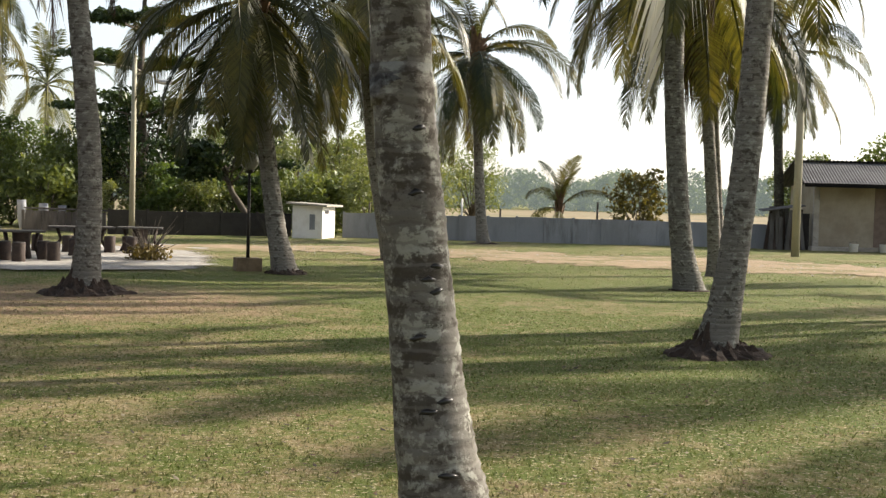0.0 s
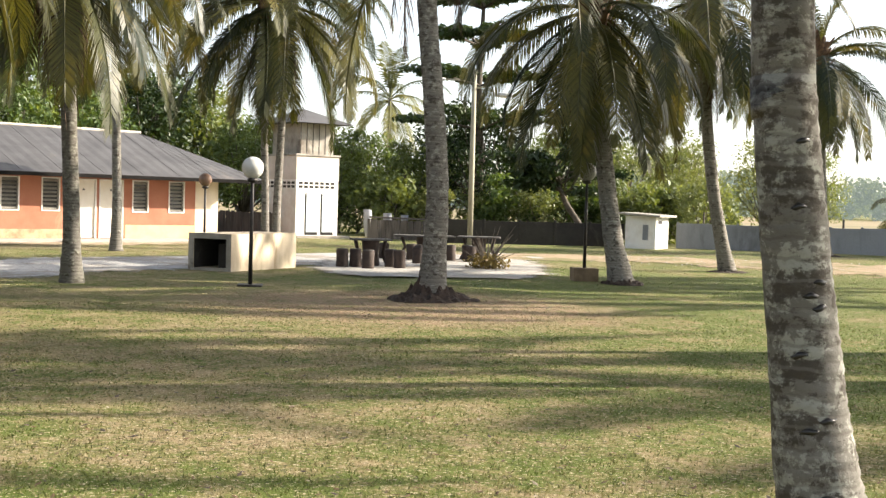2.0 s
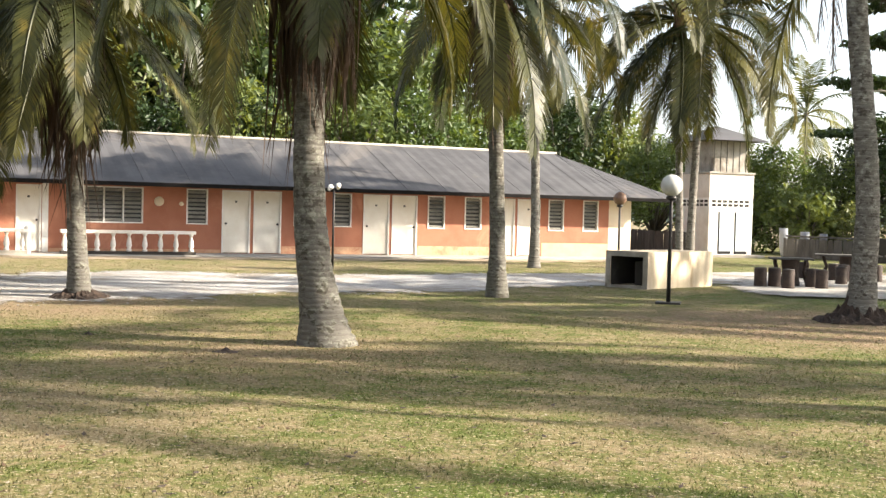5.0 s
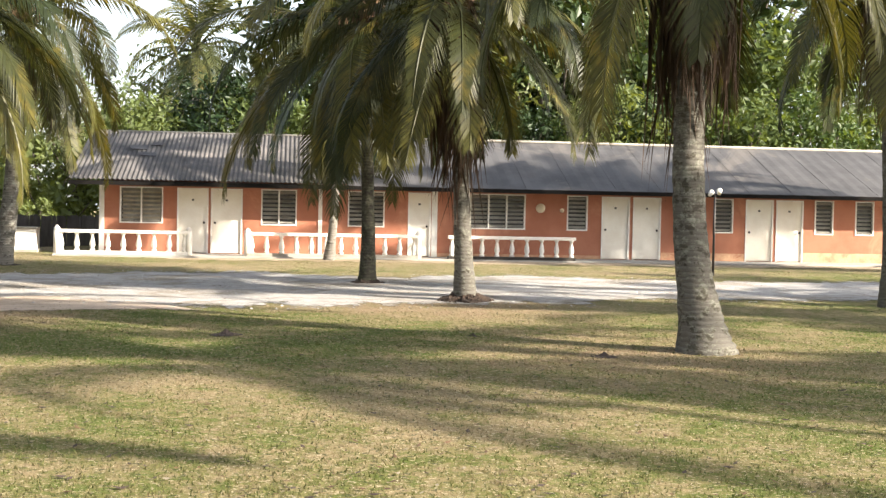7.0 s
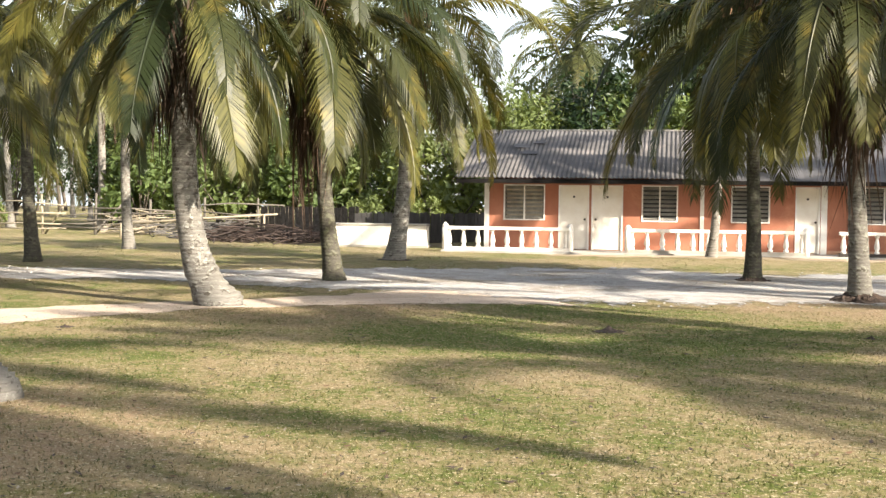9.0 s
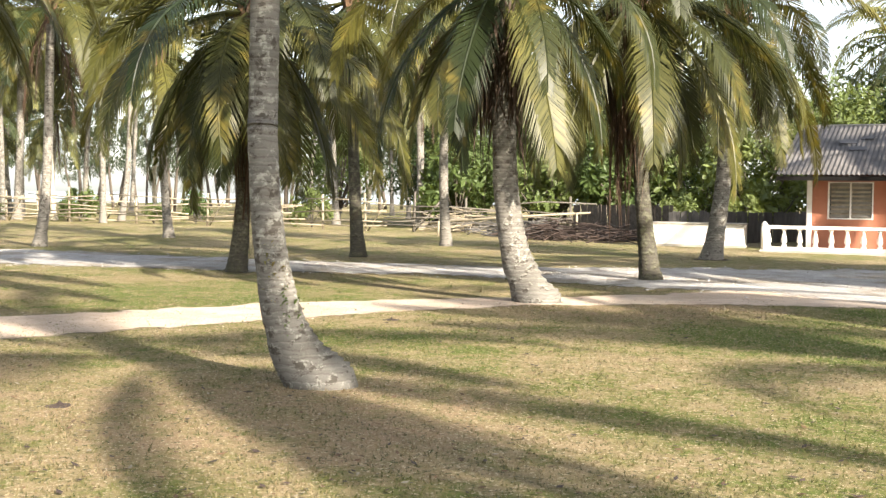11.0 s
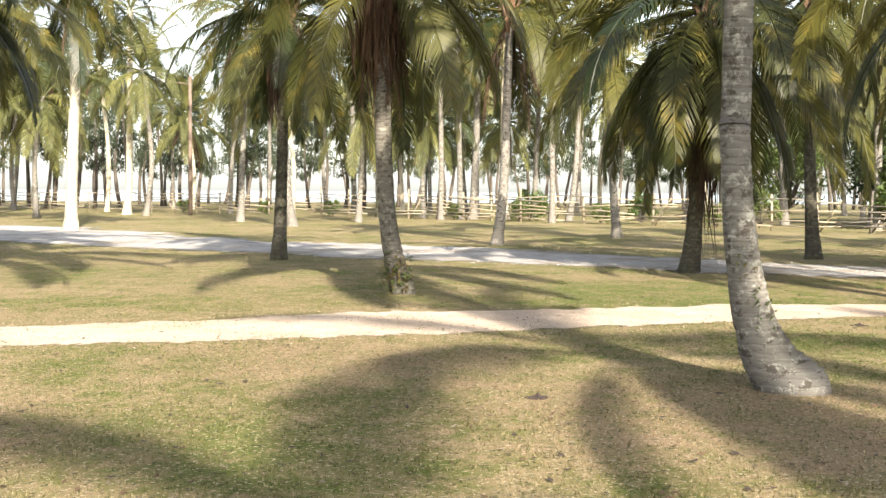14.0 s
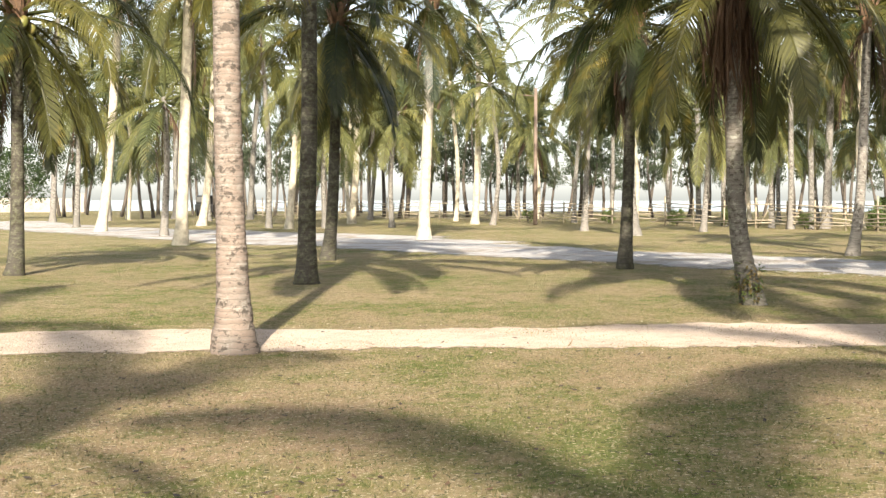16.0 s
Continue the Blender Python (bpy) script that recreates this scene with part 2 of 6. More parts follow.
def hazy_glow_leaf():
    """Far wood leaves; a faint blue-grey glow stands in for the hazy coast air."""
    m = leafy("hazy_glow_leaf", (0.07, 0.10, 0.055), (0.09, 0.115, 0.065), through_light=0.3)
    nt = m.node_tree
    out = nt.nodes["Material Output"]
    # haze put in as emission
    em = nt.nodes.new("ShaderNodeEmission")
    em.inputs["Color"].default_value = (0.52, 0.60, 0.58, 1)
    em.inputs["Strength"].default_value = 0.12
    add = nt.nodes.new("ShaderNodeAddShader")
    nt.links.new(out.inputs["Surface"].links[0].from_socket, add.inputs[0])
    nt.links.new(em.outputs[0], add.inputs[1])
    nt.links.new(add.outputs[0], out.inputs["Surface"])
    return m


GRASS = make_grass()
BARK = make_bark()
BARK_OLD = make_bark("old_palm_bark", 0.07)
# pinkish look of a trunk in warm sun, put into the bark tint
BARK_PINK_LIT = make_bark("sunlit_pink_bark", tint=(0.215, 0.160, 0.128))
# greyer, darker bark: shade on these trunks is put into the colour
BARK_SHADED = make_bark("shaded_palm_bark", moss_shade=0.4)
# mossy near-black bark; crown shade on some trunks is part of this tone
BARK_DARK = make_bark("mossy_shaded_bark", moss_shade=0.95)
# dark-to-yellow range and yellow patches put shaded and sunlit fronds into colour
FROND = leafy("palm_leaf", (0.014, 0.025, 0.009), (0.115, 0.108, 0.027), old=(0.36, 0.26, 0.05), through_light=0.28, rough=0.46, spec=0.33)
# far fronds paler: front sunlight and haze put into the leaf colour
FROND_FAR_LIT = leafy("far_palm_leaf_lit", (0.050, 0.066, 0.028), (0.195, 0.195, 0.070), old=(0.34, 0.26, 0.07), through_light=0.32, rough=0.55)
FROND_DRY = leafy("dry_palm_leaf", (0.045, 0.030, 0.021), (0.105, 0.062, 0.038), through_light=0.08, rough=0.8)
FIBRE = surface("palm_fibre", (0.15, 0.085, 0.045), (0.055, 0.035, 0.02), 6, 50, 0.95, bump_mm=12)
COCONUT = surface("coconut_husk", (0.13, 0.15, 0.03), (0.20, 0.14, 0.05), 9, 60, 0.5)
LEAF = leafy("broad_leaf", (0.075, 0.120, 0.038), (0.160, 0.195, 0.068), through_light=0.38)
# light green leaf, with haze over the farther trees mixed into its colour
LEAF_PALE_HAZED = leafy("hazed_pale_leaf", (0.125, 0.165, 0.075), (0.185, 0.215, 0.105), through_light=0.4)
LEAF_DARK = leafy("dark_leaf", (0.022, 0.042, 0.014), (0.045, 0.072, 0.024), through_light=0.25)
LEAF_FAR_GLOW = hazy_glow_leaf()
LEAF_DRY = leafy("olive_leaf", (0.12, 0.11, 0.035), (0.18, 0.12, 0.045), through_light=0.3)
NEEDLE = leafy("casuarina_needle", (0.045, 0.062, 0.035), (0.060, 0.078, 0.045), through_light=0.3)
WOOD_BARK = surface("tree_bark", (0.12, 0.10, 0.08), (0.055, 0.045, 0.035), 8, 50, 0.95, bump_mm=8)
# cream bark of far palms, brightened to carry the frontal sunlight
PALE_BARK_LIT = surface("sunlit_pale_bark", (0.44, 0.395, 0.30), (0.27, 0.24, 0.185), 5, 40, 0.95, bump_mm=5)
SOIL = surface("root_soil", (0.058, 0.038, 0.027), (0.024, 0.017, 0.013), 7, 35, 1.0, bump_mm=25)
SAND = track("coral_sand", (0.66, 0.54, 0.43), (0.54, 0.43, 0.34), (0.42, 0.33, 0.25), (0.74, 0.66, 0.57), 30.0, 0.5, 0.5)
GRAVEL_TRACK = track("coral_gravel", (0.49, 0.475, 0.46), (0.33, 0.315, 0.30), (0.26, 0.22, 0.17), (0.70, 0.68, 0.66), 22.0, 0.7, 0.75)
GRAVEL = surface("pale_gravel", (0.50, 0.48, 0.46), (0.33, 0.31, 0.29), 0.9, 22, 1.0, bump_mm=25, stain=(0.27, 0.25, 0.20))
CORAL = surface("coral_bits", (0.60, 0.50, 0.40), (0.44, 0.36, 0.28), 2.0, 28, 1.0, bump_mm=8)
DIRT = track("bare_dirt", (0.46, 0.37, 0.27), (0.34, 0.26, 0.18), (0.25, 0.20, 0.12), (0.56, 0.48, 0.39), 24.0, 0.9)
SLAB_FLOOR = track("slab_floor", (0.44, 0.42, 0.39), (0.33, 0.31, 0.28), (0.30, 0.26, 0.20), (0.52, 0.50, 0.47), 14.0, 0.45, 0.5)
PINK_SAND = track("ochre_track", (0.38, 0.28, 0.20), (0.26, 0.21, 0.12), (0.17, 0.165, 0.07), (0.46, 0.38, 0.30), 20.0, 0.9)
ORANGE = surface("orange_paint", (0.375, 0.150, 0.088), (0.32, 0.118, 0.066), 1.2, 30, 0.8, bump_mm=1.0, stain=(0.46, 0.205, 0.125))
ORANGE_SUNLIT = surface("sunlit_orange", (0.74, 0.50, 0.26), (0.66, 0.42, 0.20), 1.5, 30, 0.75, bump_mm=1.0)
ORANGE_WORN_LIT = surface("worn_lit_orange", (0.56, 0.36, 0.22), (0.40, 0.18, 0.105), 2.2, 16, 0.85, bump_mm=1.5, stain=(0.36, 0.14, 0.08))
CREAM = surface("cream_paint", (0.76, 0.66, 0.50), (0.66, 0.55, 0.40), 1.5, 30, 0.75, bump_mm=1.0)
WHITE = surface("white_paint", (0.80, 0.78, 0.74), (0.66, 0.62, 0.56), 2.0, 40, 0.6, bump_mm=0.8)
DOOR_PAINT = surface("door_paint", (0.78, 0.74, 0.66), (0.70, 0.64, 0.55), 1.5, 40, 0.5, bump_mm=0.5)
SHEET = surface("roof_sheet", (0.082, 0.080, 0.084), (0.048, 0.047, 0.050), 0.8, 20, 0.75, bump_mm=2, stain=(0.12, 0.108, 0.10), streak=False)
OLD_SHEET = surface("old_roof_sheet", (0.105, 0.098, 0.096), (0.058, 0.055, 0.055), 1.1, 25, 0.85, bump_mm=2, stain=(0.17, 0.15, 0.14))
FASCIA = surface("fascia_board", (0.012, 0.011, 0.011), (0.008, 0.007, 0.007), 3, 30, 0.9, spec=0.1)
CONCRETE = surface("old_concrete", (0.40, 0.37, 0.32), (0.25, 0.225, 0.19), 1.6, 25, 0.95, bump_mm=4, stain=(0.15, 0.125, 0.10))
CONCRETE_PALE = surface("yellowed_concrete", (0.62, 0.52, 0.38), (0.46, 0.38, 0.27), 2.2, 25, 0.95, bump_mm=4, stain=(0.32, 0.22, 0.12), streak=True)
CONCRETE_GREY = surface("grey_concrete", (0.27, 0.28, 0.30), (0.19, 0.195, 0.205), 0.9, 20, 0.95, bump_mm=3, stain=(0.13, 0.13, 0.13), streak=True)
# near-black moss tone; tree shade on the dark wall is in this colour
DARK_CONC = surface("mossy_shaded_concrete", (0.038, 0.033, 0.028), (0.021, 0.018, 0.016), 1.4, 20, 0.95, bump_mm=5, stain=(0.06, 0.052, 0.043))
SLAB = surface("concrete_slab", (0.41, 0.385, 0.35), (0.30, 0.28, 0.25), 1.0, 20, 0.95, bump_mm=3)
BLACK = surface("black_iron", (0.020, 0.020, 0.022), (0.035, 0.028, 0.024), 6, 60, 0.5, metal=0.4)
LOG = surface("dark_stump", (0.055, 0.035, 0.027), (0.025, 0.017, 0.013), 7, 50, 0.8, bump_mm=6)
BAMBOO = surface("weathered_bamboo", (0.33, 0.28, 0.20), (0.20, 0.17, 0.12), 4, 40, 0.8, bump_mm=2)
BAMBOO_SHADED = surface("shaded_bamboo", (0.13, 0.115, 0.092), (0.075, 0.066, 0.054), 4, 40, 0.85, bump_mm=2)
GREY_WOOD = surface("grey_plank", (0.105, 0.098, 0.09), (0.055, 0.05, 0.046), 3, 40, 0.9, bump_mm=3, streak=True)
RUST = surface("rusty_pole", (0.19, 0.14, 0.11), (0.14, 0.10, 0.075), 4, 40, 0.8, bump_mm=1)
BARN = surface("ochre_plaster", (0.36, 0.31, 0.23), (0.26, 0.215, 0.155), 1.0, 20, 0.9, bump_mm=2)
# near-black for unlit openings, bark notches and the van's paint
DARK_FILL = surface("louvre_shade", (0.022, 0.020, 0.020), (0.012, 0.012, 0.012), 3, 30, 0.3)
LOUVRE = surface("louvre_glass", (0.34, 0.32, 0.28), (0.22, 0.205, 0.18), 3, 30, 0.3)
CURTAIN = surface("curtain_cloth", (0.42, 0.37, 0.29), (0.30, 0.26, 0.20), 4, 50, 0.9)
GRASS_BLADE = make_blades()
FIELD = surface("dry_field", (0.23, 0.165, 0.085), (0.14, 0.125, 0.05), 0.05, 1.0, 1.0, bump_mm=50)
SEA = surface("sea_water", (0.10, 0.13, 0.15), (0.08, 0.11, 0.13), 0.05, 0.5, 0.15, bump_mm=40)
GLOBE_BROWN = surface("brown_globe", (0.22, 0.13, 0.09), (0.14, 0.085, 0.06), 4, 30, 0.2)
GLOBE = surface("globe_glass", (0.60, 0.60, 0.58), (0.48, 0.47, 0.45), 4, 30, 0.15)
# dim globe: the shade on its milky glass is put into the colour
GLOBE_SHADED = surface("shaded_globe", (0.26, 0.25, 0.225), (0.17, 0.16, 0.14), 4, 30, 0.3)
BROWN_BLOCK = surface("brown_block", (0.24, 0.175, 0.11), (0.13, 0.095, 0.06), 3, 25, 0.95, bump_mm=4)
POLE = surface("olive_concrete", (0.40, 0.38, 0.29), (0.29, 0.27, 0.20), 2, 30, 0.9, bump_mm=2, streak=True)
RENDER = surface("pinkish_render", (0.68, 0.61, 0.54), (0.56, 0.49, 0.42), 1.2, 25, 0.9, bump_mm=2, stain=(0.50, 0.44, 0.38))
TEAL = surface("pale_door_paint", (0.64, 0.69, 0.72), (0.54, 0.59, 0.62), 2, 30, 0.6)
# ---- building tools ----
def thing(name, at, label, category, group="", kind=""):
    ob = new(name)
    ob.location = at
    ob.empty_display_size = 0.2
    return tagged(ob, label, category, group, kind)


def mesh_from(name, bm, material, smooth=False):
    me = bpy.data.meshes.new(name)
    bm.to_mesh(me)
    bm.free()
    if material:
        me.materials.append(material)
    if smooth:
        me.polygons.foreach_set("use_smooth", [True] * len(me.polygons))
    return me


def mesh_lists(name, verts, faces, material, smooth=False):
    me = bpy.data.meshes.new(name)
    me.from_pydata(verts, [], faces)
    me.materials.append(material)
    if smooth:
        me.polygons.foreach_set("use_smooth", [True] * len(me.polygons))
    me.update()
    return me


def part(name, data, parent=None, label="", m=None, kind=""):
    ob = new(name, data)
    if parent:
        ob.parent = parent
    if m is not None:
        ob.matrix_basis = m
    if label or kind:
        tagged(ob, label, kind=kind)
    return ob


def box(bm, x0, x1, y0, y1, z0, z1, bevel=0.0, m=None):
    r = bmesh.ops.create_cube(bm, size=1.0)
    vs = r["verts"]
    for v in vs:
        v.co = Vector(((x0 + x1) / 2 + v.co.x * (x1 - x0), (y0 + y1) / 2 + v.co.y * (y1 - y0), (z0 + z1) / 2 + v.co.z * (z1 - z0)))
        if m is not None:
            v.co = m @ v.co
    if bevel > 0:
        es = list({e for v in vs for e in v.link_edges})
        bmesh.ops.bevel(bm, geom=es, offset=bevel, segments=2, affect="EDGES", profile=0.6)


def box_mesh(name, material, dims, bevel=0.0):
    bm = bmesh.new()
    box(bm, *dims, bevel=bevel)
    return mesh_from(name, bm, material)


def tube_lists(path, radii, sides=8, cap=True):
    """A tube along a list of points, as verts and faces."""
    verts, faces = [], []
    n = len(path)
    side = None
    for i, p in enumerate(path):
        t = (path[min(i + 1, n - 1)] - path[max(i - 1, 0)]).normalized()
        if side is None:
            side = t.cross(Vector((0, 1, 0)) if abs(t.y) < 0.9 else Vector((1, 0, 0))).normalized()
        side = (side - t * side.dot(t)).normalized()
        up = side.cross(t)
        for k in range(sides):
            a = 2 * math.pi * k / sides
            verts.append(p + (side * math.cos(a) + up * math.sin(a)) * radii[i])
    for i in range(n - 1):
        for k in range(sides):
            a, b = i * sides + k, i * sides + (k + 1) % sides
            faces.append((a, b, b + sides, a + sides))
    if cap:
        faces.append(tuple(range(sides - 1, -1, -1)))
        faces.append(tuple((n - 1) * sides + k for k in range(sides)))
    return verts, faces


def tube_mesh(name, path, radii, material, sides=8, smooth=True):
    v, f = tube_lists([Vector(p) for p in path], radii, sides)
    return mesh_lists(name, v, f, material, smooth)


def lathe_mesh(name, profile, material, sides=16, smooth=True):
    """A turned shape: profile of (radius, height)."""
    verts, faces = [], []
    for r, z in profile:
        for k in range(sides):
            a = 2 * math.pi * k / sides
            verts.append((r * math.cos(a), r * math.sin(a), z))
    for i in range(len(profile) - 1):
        for k in range(sides):
            a, b = i * sides + k, i * sides + (k + 1) % sides
            faces.append((a, b, b + sides, a + sides))
    faces.append(tuple(range(sides - 1, -1, -1)))
    faces.append(tuple((len(profile) - 1) * sides + k for k in range(sides)))
    return mesh_lists(name, verts, faces, material, smooth)
# ---- the ground, tracks and far land ----
def axis_steps():
    near = [i * 0.5 for i in range(0, 41)]
    v, d = 20.0, 0.6
    while v < 3200:
        d *= 1.22
        v += d
        near.append(v)
    return [-a for a in reversed(near[1:])] + near


def ground_height(x, y):
    r = math.hypot(x, y)
    h = 0.028 * noise.noise(Vector((x * 0.22, y * 0.22, 3.0))) + 0.012 * noise.noise(Vector((x * 0.9, y * 0.9, 7.0)))
    return h if r < 80 else h * max(0.0, 1 - (r - 80) / 60)


def build_ground():
    xs = axis_steps()
    n = len(xs)
    verts = [(x, y, ground_height(x, y)) for y in xs for x in xs]
    faces = [(j * n + i, j * n + i + 1, (j + 1) * n + i + 1, (j + 1) * n + i) for j in range(n - 1) for i in range(n - 1)]
    ob = new("ground", mesh_lists("ground", verts, faces, GRASS, True))
    tagged(ob, "mown lawn, green and straw-dry in patches, under coconut palms", "lawn", kind="structure")


def ribbon(name, line, material, label, category, seed, lift=0.012, fray=0.4, step=0.16):
    """A track: line of (x, y, half width), its rim frayed by noise, a little above the ground."""
    pts = []
    for (x0, y0, w0), (x1, y1, w1) in zip(line, line[1:]):
        k = max(2, int(math.hypot(x1 - x0, y1 - y0) / step))
        pts += [(x0 + (x1 - x0) * i / k, y0 + (y1 - y0) * i / k, w0 + (w1 - w0) * i / k) for i in range(k)]
    pts.append(line[-1])
    # smooth the bends
    for _ in range(12):
        pts = [pts[0]] + [tuple((a[j] + 2 * b[j] + c[j]) / 4 for j in range(3)) for a, b, c in zip(pts, pts[1:], pts[2:])] + [pts[-1]]
    across = 7
    verts, faces = [], []
    for i, (x, y, w) in enumerate(pts):
        w *= 1.16
        a, b = pts[max(i - 1, 0)], pts[min(i + 1, len(pts) - 1)]
        t = Vector((b[0] - a[0], b[1] - a[1], 0)).normalized()
        s = Vector((-t.y, t.x, 0))
        for k in range(across):
            u = -1 + 2 * k / (across - 1)
            ww = w * (1 + fray * (noise.noise(Vector((i * 0.04, seed + (5 if u > 0 else 0), 0))) * 0.7 + 0.5 * noise.noise(Vector((i * 0.16, seed + (9 if u > 0 else 1), 2))) + 0.45 * noise.noise(Vector((i * 0.55, seed + (4 if u > 0 else 2), 5)))))
            px, py = x + s.x * u * ww, y + s.y * u * ww
            drop = -0.012 if abs(u) > 0.99 else 0.0
            verts.append((px, py, ground_height(px, py) + lift + drop + 0.012 * noise.noise(Vector((px * 1.3, py * 1.3, seed)))))
    for i in range(len(pts) - 1):
        for k in range(across - 1):
            a = i * across + k
            faces.append((a, a + 1, a + across + 1, a + across))
    ob = new(name, mesh_lists(name, verts, faces, material, True))
    rim = ob.data.attributes.new("rim", "FLOAT", "POINT")
    rim.data.foreach_set("value", [1 - abs(-1 + 2 * k / (across - 1)) for _ in pts for k in range(across)])
    return tagged(ob, label, category, kind="structure")


build_ground()
ribbon("sandy_path", [(-3.0, -24.0, 1.1), (-9.4, -11.6, 1.15), (-11.3, -9.1, 1.2), (-12.7, -7.0, 1.05), (-14.1, -4.7, 1.2), (-15.4, -2.6, 1.1),
                      (-16.6, -0.9, 1.0), (-17.7, 1.0, 0.85), (-18.5, 3.2, 0.75), (-18.6, 5.6, 1.0), (-19.0, 8.0, 2.2)], SAND,
       "pale trodden sand path winding over the lawn", "path", 1.0)
ribbon("gravel_track", [(-62, -70, 3.5), (-50.0, -52.0, 3.4), (-45.0, -39.0, 4.6), (-41.0, -28.0, 5.6), (-36.0, -19.6, 3.4), (-32.9, -14.3, 3.0), (-31.6, -9.8, 3.0),
                        (-29.3, -4.6, 2.6), (-26.9, -0.2, 2.0), (-25.6, 3.2, 1.8), (-24.2, 5.8, 2.3), (-22.9, 8.8, 4.2), (-21.4, 12.0, 4.9), (-19.4, 15.4, 4.2),
                        (-17.4, 19.0, 3.2), (-15.8, 22.6, 2.6), (-14.2, 26.2, 2.3), (-12.6, 30.0, 2.3), (-10.4, 34.6, 2.3), (-7.5, 38.0, 2.2)], GRAVEL_TRACK,
       "white coral gravel yard and track in front of the lodging house", "gravel track", 2.0, lift=0.016)
ribbon("ochre_track", [(-9.5, 36.5, 1.8), (-5.9, 38.4, 2.4), (-2.4, 38.9, 3.0), (2.0, 38.0, 3.6), (6.1, 36.4, 4.0), (9.8, 34.8, 4.0), (14.0, 33.4, 4.0), (30, 28, 4.2)], PINK_SAND,
       "ochre earth and gravel track across the grass", "track", 3.0, lift=0.020, fray=0.75)
ribbon("house_verge", [(-0.847 * d0 + 0.531 * s0, 0.531 * d0 + 0.847 * s0, w) for s0, d0, w in ((-4.0, 36.2, 0.5), (2.0, 36.0, 0.9), (8.0, 36.1, 0.8), (14.0, 36.2, 1.0), (20.0, 36.2, 0.9), (25.0, 36.0, 0.9))], DIRT,
       "strip of bare tan earth along the porch", "bare earth", 4.0, lift=0.014, fray=0.9)
# ---- coconut palms ----
def frond_mesh(name, length, elev, droop, pairs, seed, material, leaflet=0.95, hang=0.55, sparse=0.0, width=0.034, limp=0.0):
    """One palm leaf from the origin out along +x: a bent stalk with two rows of drooping leaflets."""
    rnd = random.Random(seed)
    n = 14
    pts, tans = [Vector((0, 0, 0))], []
    sway = rnd.uniform(-0.25, 0.25)
    for i in range(n):
        s = (i + 0.5) / n
        th = radians(elev - droop * (s ** 0.45 if limp else s ** 1.25))
        yaw = sway * s
        t = Vector((math.cos(th) * math.cos(yaw), math.cos(th) * math.sin(yaw), math.sin(th)))
        tans.append(t)
        pts.append(pts[-1] + t * (length / n))
    tans.append(tans[-1])
    radii = [0.045 * (1 - 0.9 * i / n) + 0.004 for i in range(n + 1)]
    verts, faces = tube_lists(pts, radii, 4, cap=False)
    down = Vector((0, 0, -1))
    twist = rnd.uniform(-0.5, 0.5)
    for k in range(pairs):
        s = 0.14 + 0.86 * (k + 0.5) / pairs
        f = s * n
        i = min(int(f), n - 1)
        p = pts[i].lerp(pts[i + 1], f - i)
        t = tans[i].lerp(tans[min(i + 1, n)], f - i).normalized()
        side0 = t.cross(Vector((0, 0, 1)))
        side0 = Vector((0, 1, 0)) if side0.length < 0.1 else side0.normalized()
        nrm = side0.cross(t).normalized()
        prof = min(1.0, 0.45 + 2.2 * (s - 0.14)) * (1.0 if s < 0.6 else 1.0 - 0.75 * ((s - 0.6) / 0.4) ** 1.4)
        for sg in (-1, 1):
            if rnd.random() < sparse:
                continue
            ll = leaflet * prof * rnd.uniform(0.85, 1.1)
            fwd = 0.45 + 0.75 * s + rnd.uniform(-0.08, 0.08)
            d = (side0 * sg * math.cos(twist * 0.6) + nrm * (0.22 + sg * math.sin(twist * 0.6)) + t * fwd).normalized()
            g = hang * rnd.uniform(0.7, 1.25)
            if limp:
                d = (d * (1 - limp) + (down + Vector((rnd.gauss(0, 0.16), rnd.gauss(0, 0.16), 0))) * limp).normalized()
            m = p + d * (ll * 0.45) + down * (ll * 0.10 * g)
            d2 = (d + down * g * 1.25).normalized()
            e = m + d2 * (ll * 0.55)
            w = t * (width * rnd.uniform(0.8, 1.2))
            b = len(verts)
            verts += [p - w * 0.5, p + w * 0.5, m + w * 0.75, m - w * 0.75, e]
            faces += [(b, b + 1, b + 2, b + 3), (b + 3, b + 2, b + 4)]
    return mesh_lists(name, verts, faces, material)


FROND_KINDS = []
for kind_i, (elev, droop, length, hang) in enumerate([(80, 50, 3.8, 0.3), (66, 85, 4.4, 0.5), (50, 105, 4.7, 0.65), (34, 112, 4.8, 0.8), (14, 102, 4.7, 0.95), (-8, 80, 4.5, 1.0), (-30, 58, 4.2, 0.95), (-52, 36, 3.8, 0.8)]):
    FROND_KINDS.append([frond_mesh("frond", length * (0.95 + 0.1 * v), elev, droop, 82, kind_i * 7 + v, FROND, leaflet=1.0, hang=hang, sparse=0.02, width=0.036) for v in range(3)])
DRY_KINDS = [frond_mesh("dry_frond", 2.2 + 0.35 * v, -22 - 7 * v, 60 - 5 * v, 52, 90 + v, FROND_DRY, leaflet=0.85, hang=1.2, sparse=0.12, width=0.034, limp=0.86) for v in range(5)]
FAR_KINDS = [[frond_mesh("frond", length, elev, droop, 26, 200 + int(elev) + v, FROND_FAR_LIT, hang=hang, width=0.075) for v in range(2)]
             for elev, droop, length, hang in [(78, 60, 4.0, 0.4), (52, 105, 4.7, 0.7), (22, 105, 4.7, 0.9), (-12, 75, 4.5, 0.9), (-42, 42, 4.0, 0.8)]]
NUT = lathe_mesh("coconut", [(0.01, -0.13), (0.07, -0.11), (0.105, -0.03), (0.10, 0.05), (0.06, 0.12), (0.01, 0.14)], COCONUT, 10)


